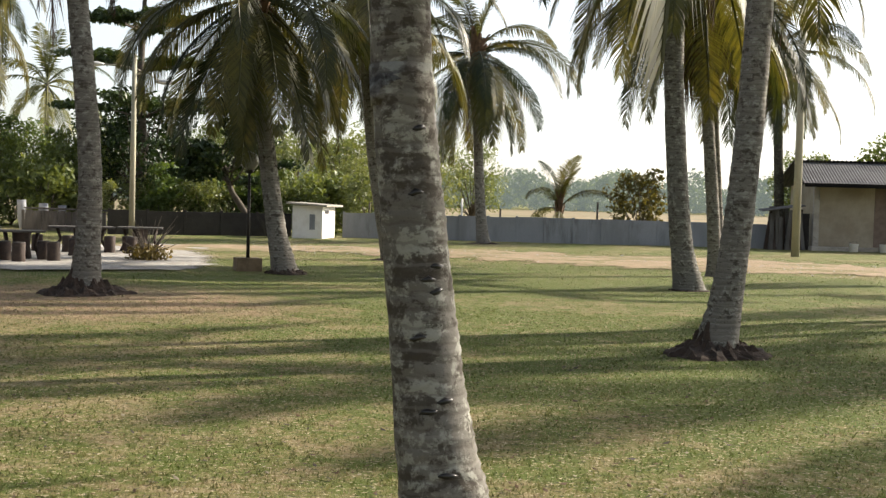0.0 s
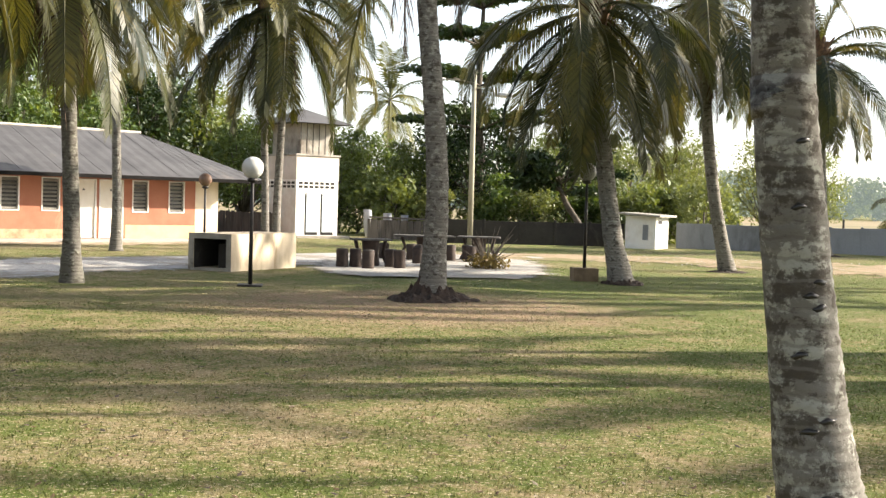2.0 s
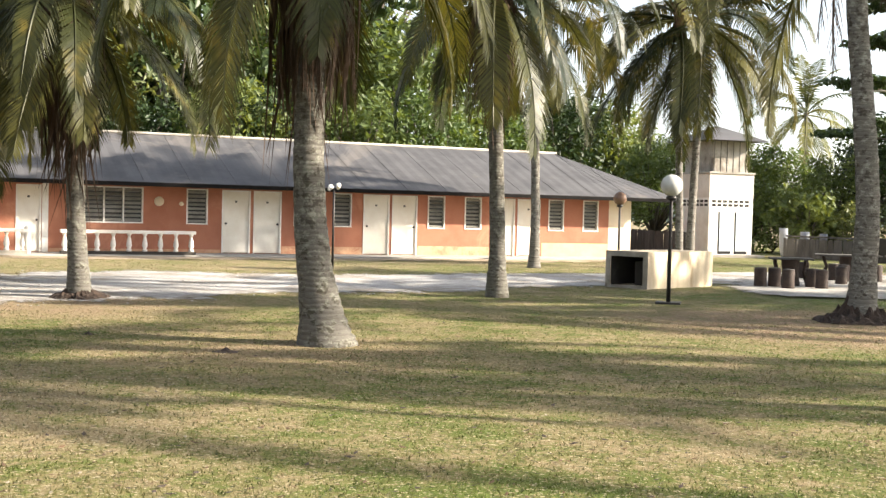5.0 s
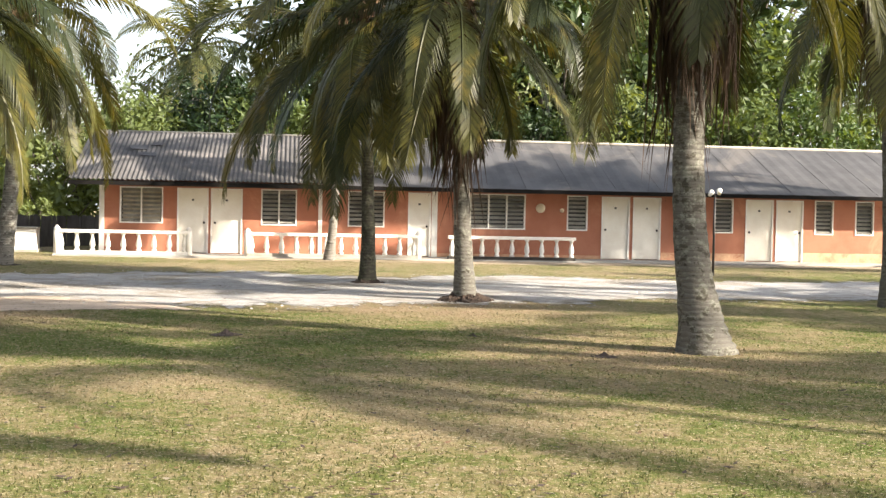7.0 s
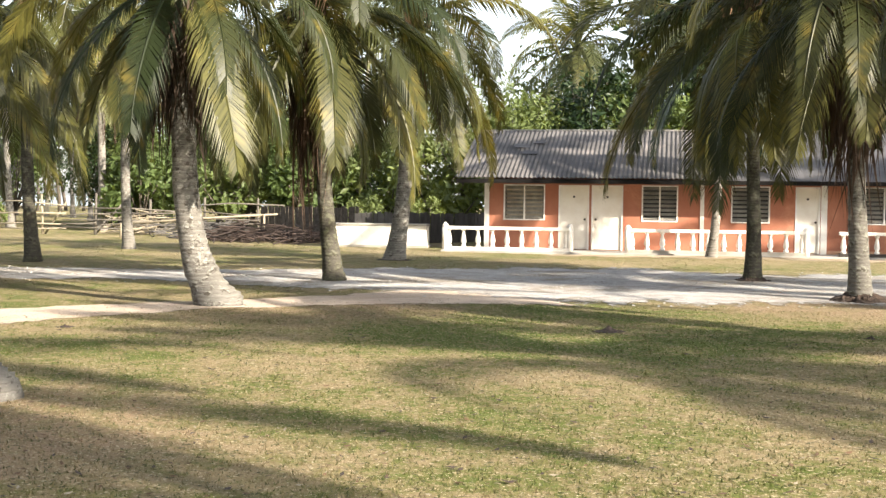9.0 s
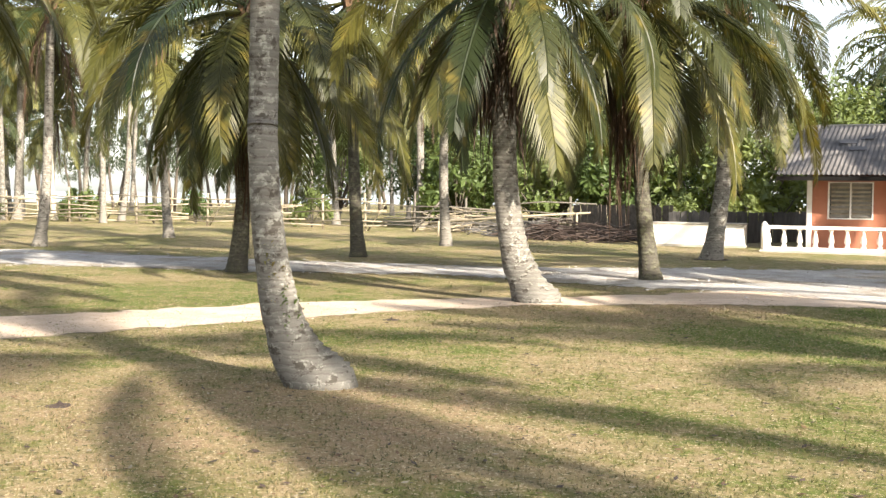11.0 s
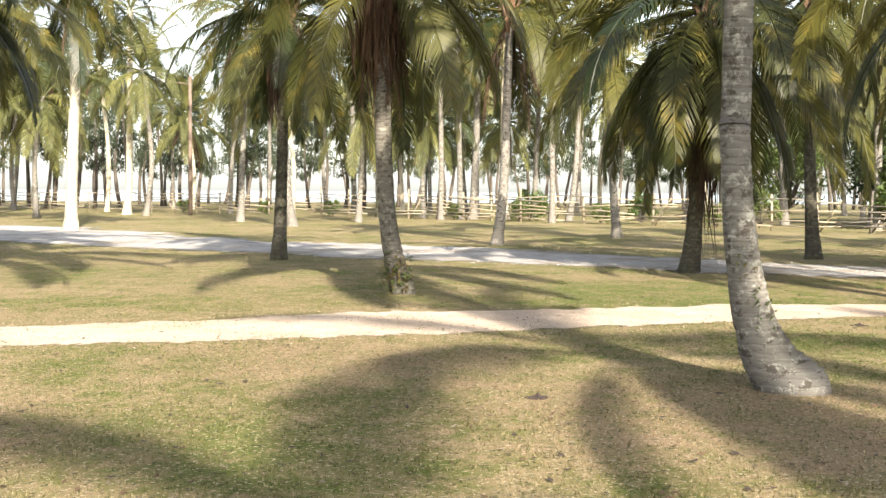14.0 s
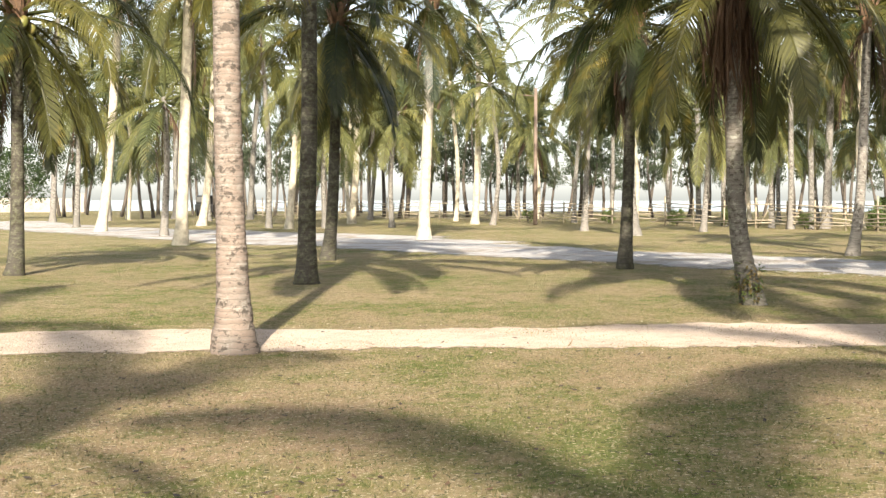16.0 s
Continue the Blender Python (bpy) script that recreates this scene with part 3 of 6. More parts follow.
def trunk_mesh(path, r0, seed, ring=0.11, sides=14, flare=0.55, height=None, material=BARK):
    """A ringed palm trunk: each leaf scar a small step, the foot swollen."""
    rnd = random.Random(seed)
    pts = [Vector(p) for p in path]
    # dense smooth path
    dense = []
    for i in range(len(pts) - 1):
        p0, p1, p2, p3 = pts[max(i - 1, 0)], pts[i], pts[i + 1], pts[min(i + 2, len(pts) - 1)]
        k = max(2, int((p2 - p1).length / ring))
        for j in range(k):
            u = j / k
            dense.append(0.5 * ((2 * p1) + (p2 - p0) * u + (2 * p0 - 5 * p1 + 4 * p2 - p3) * u * u + (3 * p1 - p0 - 3 * p2 + p3) * u ** 3))
    dense.append(pts[-1])
    line, radii = [], []
    top = pts[-1].z
    for i, p in enumerate(dense):
        h = max(p.z, 0)
        r = r0 * (1.04 - 0.22 * h / max(top, 1)) * (1 + flare * math.exp(-h / 0.42)) * (1 + rnd.uniform(-0.025, 0.025))
        line += [p + Vector((0, 0, -ring * 0.22)), p + Vector((0, 0, ring * 0.12))]
        radii += [r * rnd.uniform(0.984, 0.996), r * rnd.uniform(1.0, 1.010)]
    v, f = tube_lists(line, radii, sides)
    for i, q in enumerate(v):
        amp = 0.03 if q.z > 0.5 else 0.10
        v[i] = q + (q - line[min(i // sides, len(line) - 1)]) * amp * noise.noise(q * 4.0 + Vector((seed, 0, 0)))
    return mesh_lists("trunk", v, f, material, True)


def fibre_mesh(seed):
    """Brown leaf bases and fibre where the leaves leave the trunk."""
    rnd = random.Random(seed)
    verts, faces = [], []
    for k in range(16):
        a = k * 2.4
        h = -0.75 + 0.06 * k
        out = Vector((math.cos(a), math.sin(a), 0))
        side = Vector((-out.y, out.x, 0))
        p0 = out * 0.10 + Vector((0, 0, h))
        p1 = out * 0.19 + Vector((0, 0, h + 0.35))
        p2 = out * 0.34 + Vector((0, 0, h + 0.75 + rnd.uniform(-0.1, 0.1)))
        b = len(verts)
        for p, w in ((p0, 0.10), (p1, 0.09), (p2, 0.04)):
            verts += [p - side * w, p + out * 0.04, p + side * w]
        for r in (0, 3):
            faces += [(b + r, b + r + 1, b + r + 4, b + r + 3), (b + r + 1, b + r + 2, b + r + 5, b + r + 4)]
    return mesh_lists("leaf_base", verts, faces, FIBRE)


FIBRES = [fibre_mesh(s) for s in range(3)]


def skirt_mesh(seed):
    """Matted dead leaves pressed round the top of a trunk, hanging in a ragged fringe."""
    rnd = random.Random(seed + 50)
    verts, faces = [], []
    for k in range(330):
        a = rnd.uniform(0, 2 * math.pi)
        out = Vector((math.cos(a), math.sin(a), 0))
        side = Vector((-out.y, out.x, 0))
        h = rnd.uniform(-0.75, 0.05)
        r = rnd.uniform(0.17, 0.40) * (1 + 0.5 * h)
        ll = rnd.uniform(0.5, 1.15) * (1 + 0.35 * math.sin(a * 2 + seed))
        w = rnd.uniform(0.006, 0.020)
        p0 = out * 0.14 + Vector((0, 0, h + 0.12))
        p1 = out * r + side * rnd.gauss(0, 0.06) + Vector((0, 0, h - 0.08))
        p2 = p1 + out * rnd.uniform(-0.06, 0.05) + side * rnd.gauss(0, 0.08) - Vector((0, 0, ll * 0.5))
        p3 = p2 + out * rnd.uniform(-0.1, 0.04) + side * rnd.gauss(0, 0.09) - Vector((0, 0, ll * 0.5))
        tw = (side + out * rnd.gauss(0, 0.6)).normalized() * w
        b = len(verts)
        verts += [p0 - tw, p0 + tw, p1 - tw, p1 + tw, p2 - tw, p2 + tw, p3]
        faces += [(b, b + 1, b + 3, b + 2), (b + 2, b + 3, b + 5, b + 4), (b + 4, b + 5, b + 6)]
    return mesh_lists("skirt", verts, faces, FROND_DRY)


SKIRTS = [skirt_mesh(s) for s in range(3)]


def mound_mesh(radius, height, seed, material):
    """A rough heap: clods and root ends, ragged at the rim."""
    verts, faces = [], []
    rings, sides = 12, 44
    for i in range(rings):
        u = i / (rings - 1)
        for k in range(sides):
            a = 2 * math.pi * k / sides
            ca, sa = math.cos(a), math.sin(a)
            r = radius * u * (1 + 0.28 * noise.noise(Vector((ca * 1.3, sa * 1.3, seed))) + 0.16 * u * noise.noise(Vector((ca * 6, sa * 6, seed + 3))))
            x, y = r * ca, r * sa
            n = noise.noise(Vector((x * 9 / max(radius, 0.3), y * 9 / max(radius, 0.3), seed))) + 0.6 * noise.noise(Vector((x * 13, y * 13, seed)))
            z = height * (0.55 * (1 - u) + 1.3 * max(0.0, 1 - u / 0.55) ** 2) + 0.32 * height * n * (1 - 0.4 * u)
            verts.append((x, y, -0.05 if i == rings - 1 else max(z, -0.02)))
    for i in range(rings - 1):
        for k in range(sides):
            a, b = i * sides + k, i * sides + (k + 1) % sides
            faces.append((a, b, b + sides, a + sides))
    return mesh_lists("mound", verts, faces, material)


PALM_COUNT = [0]


def palm(x, y, path, r, crown=26, dry=4, nuts=0, far=False, size=1.0, spin=None, mound=None, label="", droopy=0.0, flare=0.55, ring=0.11, bark=BARK, dry_size=0.95, cuts=False, skirt=(1.1, 1.25)):
    """path: points of the trunk, from the foot (0, 0, 0) to the crown."""
    PALM_COUNT[0] += 1
    seed = PALM_COUNT[0]
    rnd = random.Random(seed * 31)
    top_z = path[-1][2]
    th = thing("coconut_palm", (x, y, 0), label or ("tall slender coconut palm with a grey ringed trunk" if top_z > 7.5 else "coconut palm with a grey ringed trunk and drooping fronds"), "palm tree", "coconut palms on the lawn")
    part("trunk", trunk_mesh([(0, 0, -0.05)] + [tuple(p) for p in path[1:]], r, seed, ring=0.3 if far else ring, sides=8 if far else 14, flare=flare, material=bark), th)
    top = Vector(path[-1])
    spin = rnd.uniform(0, 360) if spin is None else spin
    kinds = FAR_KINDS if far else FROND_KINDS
    for i in range(crown):
        u = ((i + 0.5) / crown) ** (1.0 / (1.0 + droopy))
        k = kinds[min(int(u * len(kinds)), len(kinds) - 1)]
        a = spin + i * 137.5 + rnd.uniform(-12, 12)
        part("frond", rnd.choice(k), th, m=pose(top.x, top.y, top.z - 0.25 * u, rnd.uniform(-6, 6), rnd.uniform(-7, 7), a) @ Matrix.Diagonal((size * rnd.uniform(0.9, 1.1),) * 3 + (1,)))
    for i in range(dry):
        a = spin + 60 + i * 360 / max(dry, 1) + rnd.uniform(-25, 25)
        part("dry_frond", rnd.choice(DRY_KINDS), th, "dead brown frond hanging down", pose(top.x, top.y, top.z - 0.35, 0, rnd.uniform(-6, 8), a) @ Matrix.Diagonal((dry_size * size * rnd.uniform(0.8, 1.1),) * 3 + (1,)))
    if not far:
        part("leaf_base", FIBRES[seed % 3], th, "brown fibrous leaf bases", pose(top.x, top.y, top.z, 0, 0, spin) @ Matrix.Diagonal((r / 0.13, r / 0.13, 1, 1)))
    if dry >= 8 and not far:
        part("skirt", SKIRTS[seed % 3], th, "matted dead brown leaves round the trunk top", pose(top.x, top.y, top.z - 0.3, 0, 0, spin) @ Matrix.Diagonal((skirt[0], skirt[0], skirt[1], 1)))
    for i in range(nuts):
        a = radians(spin + i * 67)
        part("coconut", NUT, th, "green coconut", pose(top.x + 0.27 * math.cos(a), top.y + 0.27 * math.sin(a), top.z - 0.30 - 0.1 * (i % 3), 20 * (i % 3), 15, 40 * i))
    if cuts:
        # old climbing notches, dark slits across the bark
        rr = random.Random(6)
        for z, az in ((0.62, -78), (0.88, -66), (0.84, -95), (1.27, -58), (1.31, -72), (1.36, -52), (1.62, -80), (1.1, -100), (1.85, -64)):
            lo = max((p for p in path if p[2] <= z), key=lambda p: p[2])
            hi = min((p for p in path if p[2] > z), key=lambda p: p[2])
            u = (z - lo[2]) / (hi[2] - lo[2])
            c = Vector(lo).lerp(Vector(hi), u)
            rad = r * (1.04 - 0.22 * z / top_z) * (1 + flare * math.exp(-z / 0.42)) - 0.003
            pts = []
            for j in range(5):
                t = radians(az - 14 + 7 * j)
                pts.append((c.x + rad * math.cos(t), c.y + rad * math.sin(t), z + rr.uniform(-0.006, 0.006) + 0.003 * j))
            part("notch", tube_mesh("notch", pts, [0.003, 0.010, 0.013, 0.009, 0.003], DARK_FILL, 5), th, "dark notch cut in the bark")
    if mound:
        rad, hgt, mat = mound
        part("root_mound", mound_mesh(rad, hgt, seed, mat), th, "mound of dark soil and roots")
    return th


def lean(*pts):
    return [(0, 0, 0)] + list(pts)


# foot x, y; trunk path; radius; number of fronds, dead fronds, nuts
palm(0.11, 4.49, lean((-0.05, 0.01, 0.35), (-0.12, 0.03, 0.72), (-0.18, 0.05, 1.18), (-0.22, 0.06, 1.51), (-0.28, 0.08, 2.08), (-0.29, 0.09, 2.33), (-0.47, 0.20, 6.60)), 0.117, 14, 3, 0, ring=0.05, flare=1.3, cuts=True, bark=BARK_OLD, label="coconut palm trunk, grey with lichen and ring scars, standing close")
palm(-5.61, 19.41, lean((0.04, 0.03, 0.71), (0.05, 0.07, 1.95), (-0.10, 0.14, 3.54), (-0.22, 0.18, 4.59), (-0.43, 0.24, 7.10)), 0.186, 13, 3, 6, mound=(0.75, 0.42, SOIL), droopy=-0.7, size=0.88)
palm(-3.29, 26.03, lean((-0.23, 0.04, 0.99), (-0.49, 0.11, 2.76), (-0.82, 0.19, 5.90)), 0.196, 38, 8, 0, mound=(0.5, 0.30, SOIL), droopy=0.8, size=0.84, skirt=(1.2, 1.3))
palm(1.55, 48.01, lean((-0.18, 0.07, 1.79), (-0.36, 0.19, 5.06), (-0.45, 0.26, 7.40)), 0.197, 32, 4, 4, mound=(0.7, 0.15, SOIL), droopy=0.8, size=0.92)
palm(-1.40, 33.04, lean((-0.39, -0.01, 1.86), (-0.65, 0.01, 3.78), (-0.97, 0.04, 7.20)), 0.163, 32, 8, 0, mound=(0.6, 0.12, SOIL), droopy=0.5, size=0.9)
palm(4.83, 24.19, lean((-0.22, 0.05, 1.25), (-0.41, 0.15, 4.00), (-0.42, 0.22, 5.65), (-0.44, 0.29, 8.40)), 0.209, 28, 5, 6, mound=(0.42, 0.14, SOIL), droopy=0.0)
palm(6.45, 29.30, lean((-0.09, 0.06, 1.47), (-0.34, 0.17, 4.53), (-0.49, 0.25, 7.30)), 0.154, 26, 12, 0, droopy=0.0, size=0.9, skirt=(1.4, 1.8))
palm(7.33, 32.65, lean((-0.15, 0.08, 2.20), (-0.29, 0.17, 4.42), (-0.41, 0.25, 7.40)), 0.112, 22, 3, 0, droopy=0.0, size=0.9)
palm(3.00, 13.58, lean((0.15, 0.03, 0.80), (0.29, 0.08, 2.04), (0.39, 0.14, 3.53), (0.58, 0.25, 7.90)), 0.161, 24, 3, 4, mound=(0.60, 0.36, SOIL), droopy=-0.4)
palm(14.73, 54.34, lean((-0.14, 0.13, 3.41), (-0.32, 0.30, 7.85), (-0.34, 0.32, 8.60)), 0.220, 28, 8, 0, droopy=0.4, bark=BARK_DARK)
palm(-9.37, 10.94, lean((-0.17, -0.09, 1.06), (-0.24, -0.11, 2.05), (-0.26, -0.09, 2.84), (-0.31, -0.05, 5.70)), 0.191, 30, 14, 0, droopy=-0.1, dry_size=1.0, flare=0.85, skirt=(1.45, 1.75), size=0.74, bark=BARK_SHADED)
palm(-12.25, 19.47, lean((-0.04, 0.02, 1.37), (-0.14, 0.02, 3.46), (-0.23, 0.03, 6.10)), 0.146, 32, 10, 0, droopy=-0.05, dry_size=0.8, size=0.76, skirt=(1.2, 1.55), bark=BARK_SHADED)
palm(-17.87, 30.78, lean((-0.02, 0.04, 1.61), (-0.12, 0.07, 4.18), (-0.21, 0.09, 7.40)), 0.129, 26, 3, 0, droopy=0.0, size=0.85)
palm(-15.03, 34.53, lean((-0.05, 0.05, 1.75), (-0.17, 0.10, 4.32), (-0.27, 0.15, 7.60)), 0.112, 20, 3, 0)
palm(-14.82, 34.82, lean((0.01, 0.07, 1.76), (0.06, 0.19, 4.35), (0.10, 0.29, 7.60)), 0.121, 28, 2, 8)
palm(-21.08, 14.52, lean((-0.02, 0.02, 1.10), (-0.08, 0.02, 2.21), (-0.21, 0.01, 5.60)), 0.135, 34, 3, 0, droopy=0.7, bark=BARK_DARK, size=0.95, mound=(0.42, 0.22, SOIL))
palm(-16.52, 13.34, lean((-0.09, -0.02, 1.21), (-0.18, -0.03, 2.63), (-0.29, -0.05, 5.30)), 0.146, 36, 14, 0, mound=(0.5, 0.30, SOIL), droopy=0.05, size=0.76, dry_size=0.8, skirt=(1.5, 1.9), bark=BARK_SHADED)
palm(-30.26, 19.68, lean((0.06, 0.08, 0.89), (0.08, 0.14, 1.98), (0.14, 0.30, 6.40)), 0.117, 18, 3, 0)
palm(-30.26, 10.22, lean((0.02, 0.25, 1.88), (-0.03, 0.36, 4.04), (-0.06, 0.44, 6.10)), 0.201, 30, 6, 0, mound=(0.5, 0.1, SOIL), droopy=0.4, size=0.92)
palm(-18.25, 3.34, lean((-0.14, -0.29, 0.65), (-0.24, -0.43, 1.54), (-0.29, -0.47, 2.51), (-0.39, -0.53, 5.00)), 0.187, 34, 8, 0, mound=(0.42, 0.05, SOIL), droopy=0.0, dry_size=0.7, flare=0.8, skirt=(1.25, 1.6), size=0.74)
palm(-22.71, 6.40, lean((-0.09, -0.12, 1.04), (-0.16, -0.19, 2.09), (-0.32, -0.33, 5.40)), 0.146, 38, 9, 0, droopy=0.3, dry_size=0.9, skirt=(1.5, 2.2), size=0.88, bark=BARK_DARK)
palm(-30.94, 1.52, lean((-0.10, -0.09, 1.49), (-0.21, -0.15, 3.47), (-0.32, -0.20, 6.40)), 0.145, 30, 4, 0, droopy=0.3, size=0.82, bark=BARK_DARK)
palm(-37.74, 4.59, lean((-0.11, -0.09, 1.84), (-0.21, -0.08, 4.32), (-0.29, -0.07, 6.80)), 0.141, 28, 9, 0, size=0.82)
palm(-10.58, 0.02, lean((-0.01, -0.28, 0.36), (-0.03, -0.44, 1.04), (-0.07, -0.51, 1.94), (-0.11, -0.50, 2.80), (-0.27, -0.46, 8.00)), 0.122, 24, 3, 2, ring=0.07, flare=1.2)
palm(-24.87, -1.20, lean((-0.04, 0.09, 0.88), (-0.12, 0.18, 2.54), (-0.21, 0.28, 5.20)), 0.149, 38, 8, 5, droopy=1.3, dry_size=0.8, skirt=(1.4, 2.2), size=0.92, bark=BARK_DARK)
palm(-42.85, -4.06, lean((-0.06, -0.15, 1.54), (-0.14, -0.25, 3.27), (-0.23, -0.36, 6.20)), 0.135, 20, 2, 0, droopy=-0.3, size=0.85)
palm(-35.94, -6.95, lean((-0.08, 0.17, 1.67), (-0.19, 0.23, 4.09), (-0.28, 0.27, 6.80)), 0.137, 28, 5, 0, droopy=-0.3, size=0.88)
palm(-18.54, -5.23, lean((-0.04, -0.24, 1.00), (-0.09, -0.34, 2.23), (-0.13, -0.37, 3.30), (-0.20, -0.41, 5.40)), 0.132, 32, 10, 0, droopy=-0.2, dry_size=0.8, size=0.74, skirt=(1.2, 1.3), bark=BARK_SHADED)
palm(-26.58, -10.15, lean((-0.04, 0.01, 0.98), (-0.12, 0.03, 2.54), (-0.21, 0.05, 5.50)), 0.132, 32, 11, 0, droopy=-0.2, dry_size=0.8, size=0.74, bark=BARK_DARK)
palm(-10.34, -8.35, lean((-0.02, -0.05, 0.99), (-0.04, -0.10, 2.12), (-0.08, -0.15, 3.53), (-0.16, -0.27, 8.20)), 0.142, 24, 3, 3, flare=0.75, ring=0.06, bark=BARK_PINK_LIT)
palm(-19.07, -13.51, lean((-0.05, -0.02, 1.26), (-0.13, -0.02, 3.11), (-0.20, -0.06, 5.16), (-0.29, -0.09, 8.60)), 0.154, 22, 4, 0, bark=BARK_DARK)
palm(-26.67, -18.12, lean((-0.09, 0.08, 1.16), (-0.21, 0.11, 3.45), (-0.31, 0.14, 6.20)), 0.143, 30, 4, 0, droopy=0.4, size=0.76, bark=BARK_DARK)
palm(-33.11, -28.34, lean((-0.13, 0.03, 2.56), (-0.36, 0.06, 7.33), (-0.42, 0.07, 9.00)), 0.191, 20, 2, 0, bark=PALE_BARK_LIT)
palm(-45.17, -43.52, lean((-0.28, 0.28, 2.99), (-0.82, 0.60, 11.14), (-0.85, 0.61, 11.80)), 0.220, 20, 2, 0, far=True, bark=PALE_BARK_LIT)
palm(-18.44, -20.25, lean((-0.06, 0.03, 1.00), (-0.14, -0.01, 3.29), (-0.19, -0.04, 5.40)), 0.138, 30, 6, 6, droopy=0.3, bark=BARK_DARK, size=0.85)
palm(-42.43, -24.16, lean((-0.14, 0.02, 2.72), (-0.43, 0.11, 8.19), (-0.48, 0.13, 9.60)), 0.208, 22, 2, 0, bark=PALE_BARK_LIT)
palm(-70.60, -36.24, lean((-0.20, 0.09, 3.47), (-0.56, 0.01, 12.60)), 0.220, 20, 2, 0, far=True, bark=PALE_BARK_LIT)
palm(-53.50, -38.42, lean((-0.23, 0.17, 3.12), (-0.58, 0.38, 8.30)), 0.191, 20, 2, 0, far=True, bark=PALE_BARK_LIT)
palm(-68.21, -43.95, lean((-0.26, 0.19, 3.50), (-0.55, 0.19, 10.07), (-0.58, 0.19, 11.00)), 0.220, 20, 2, 0, far=True, bark=PALE_BARK_LIT)
palm(-57.84, -47.74, lean((-0.32, 0.32, 3.32), (-0.76, 0.52, 10.80)), 0.220, 20, 2, 0, far=True, bark=PALE_BARK_LIT)
palm(-76.97, -66.10, lean((-0.43, 0.27, 6.18), (-0.92, 0.25, 15.00)), 0.220, 18, 1, 0, far=True)
palm(-62.89, -64.92, lean((-0.28, 0.06, 5.56), (-0.69, 0.01, 14.00)), 0.195, 18, 1, 0, far=True)
palm(-77.75, -59.35, lean((-0.37, 0.19, 6.06), (-0.74, 0.39, 11.00)), 0.220, 18, 1, 0, far=True)
palm(-84.98, -52.91, lean((-0.31, 0.24, 3.97), (-0.72, 0.48, 9.50)), 0.181, 18, 1, 0, far=True)
palm(-50.91, -18.50, lean((0.05, -0.22, 1.64), (0.03, -0.40, 4.04), (0.02, -0.60, 8.00)), 0.169, 20, 2, 0)
palm(-69.06, -14.31, lean((-0.20, 0.10, 3.19), (-0.47, 0.15, 8.67), (-0.50, 0.16, 9.60)), 0.220, 20, 2, 0, far=True)
palm(-82.85, -19.30, lean((-0.16, -0.00, 3.55), (-0.38, -0.05, 9.10), (-0.40, -0.05, 9.60)), 0.167, 18, 2, 0, far=True)
palm(-83.79, -17.72, lean((0.00, -0.30, 3.56), (-0.12, -0.54, 9.11), (-0.14, -0.57, 10.20)), 0.167, 18, 2, 0, far=True)
palm(-64.27, 6.56, lean((-0.11, 0.04, 2.87), (-0.30, -0.00, 7.08), (-0.35, -0.01, 8.50)), 0.211, 18, 4, 0, far=True)
palm(-78.31, 7.56, lean((-0.13, 0.01, 3.15), (-0.27, -0.04, 5.88), (-0.34, -0.07, 8.00)), 0.137, 18, 2, 0, far=True)
palm(-96.37, 20.52, lean((-0.07, 0.09, 2.42), (-0.13, 0.18, 4.62), (-0.16, 0.23, 6.50)), 0.220, 18, 3, 0, far=True)
palm(-52.30, 26.59, lean((-0.22, 0.20, 7.01), (-0.26, 0.35, 8.70)), 0.119, 20, 2, 0, far=True)
palm(-52.65, 27.07, lean((-0.24, 0.15, 7.06), (-0.30, 0.26, 9.00)), 0.120, 20, 2, 0, far=True)
palm(-66.92, -15.65, lean((-0.12, -0.03, 2.67), (-0.33, -0.15, 7.53), (-0.39, -0.18, 9.50)), 0.152, 18, 2, 0, far=True)
palm(-67.41, -14.68, lean((-0.12, -0.06, 2.69), (-0.31, -0.23, 6.97), (-0.41, -0.33, 10.50)), 0.153, 18, 2, 0, far=True)
palm(-62.17, -8.89, lean((-0.12, -0.03, 2.64), (-0.30, -0.19, 6.85), (-0.38, -0.26, 9.50)), 0.141, 18, 3, 0, far=True)
palm(-67.51, -8.71, lean((-0.14, 0.33, 2.75), (-0.33, 0.47, 7.02), (-0.45, 0.54, 10.50)), 0.153, 18, 2, 0, far=True)
palm(-84.15, -25.79, lean((-0.13, -0.11, 2.91), (-0.33, -0.28, 7.52), (-0.42, -0.35, 10.50)), 0.192, 18, 3, 0, far=True)
palm(-62.50, 2.34, lean((-0.12, -0.14, 2.75), (-0.29, -0.30, 6.67), (-0.33, -0.34, 8.00)), 0.168, 18, 4, 0, far=True)
palm(-57.87, 6.01, lean((-0.12, 0.02, 2.69), (-0.33, -0.08, 7.50)), 0.181, 18, 5, 0, far=True)
palm(-29.82, 90.81, lean((0.57, 0.27, 3.78), (0.54, 0.39, 7.02), (0.52, 0.45, 9.50)), 0.194, 20, 0, 0, far=True, size=1.25)
# unseen grove palms beside and behind the camera, added to shade lawn and trunks
for sx, sy, h in [(12.8, 20.5, 9.0), (16.0, 21.0, 6.5), (9.0, 6.0, 7.9), (5.5, -0.5, 6.6), (3.5, -6.5, 6.8),
                  (14.0, 10.5, 7.0), (-1.5, -13.5, 6.4), (24.0, 30.0, 7.0), (14.0, 29.5, 6.5), (8.6, 19.4, 10.8), (20.0, 20.0, 8.0), (7.5, -12.5, 7.0), (-9.5, -19.5, 6.2)]:
    palm(sx, sy, lean((0.1, 0.05, 2.0), (0.2, -0.1, 4.0), (0.15, -0.2, h)), 0.15, 10, 1)
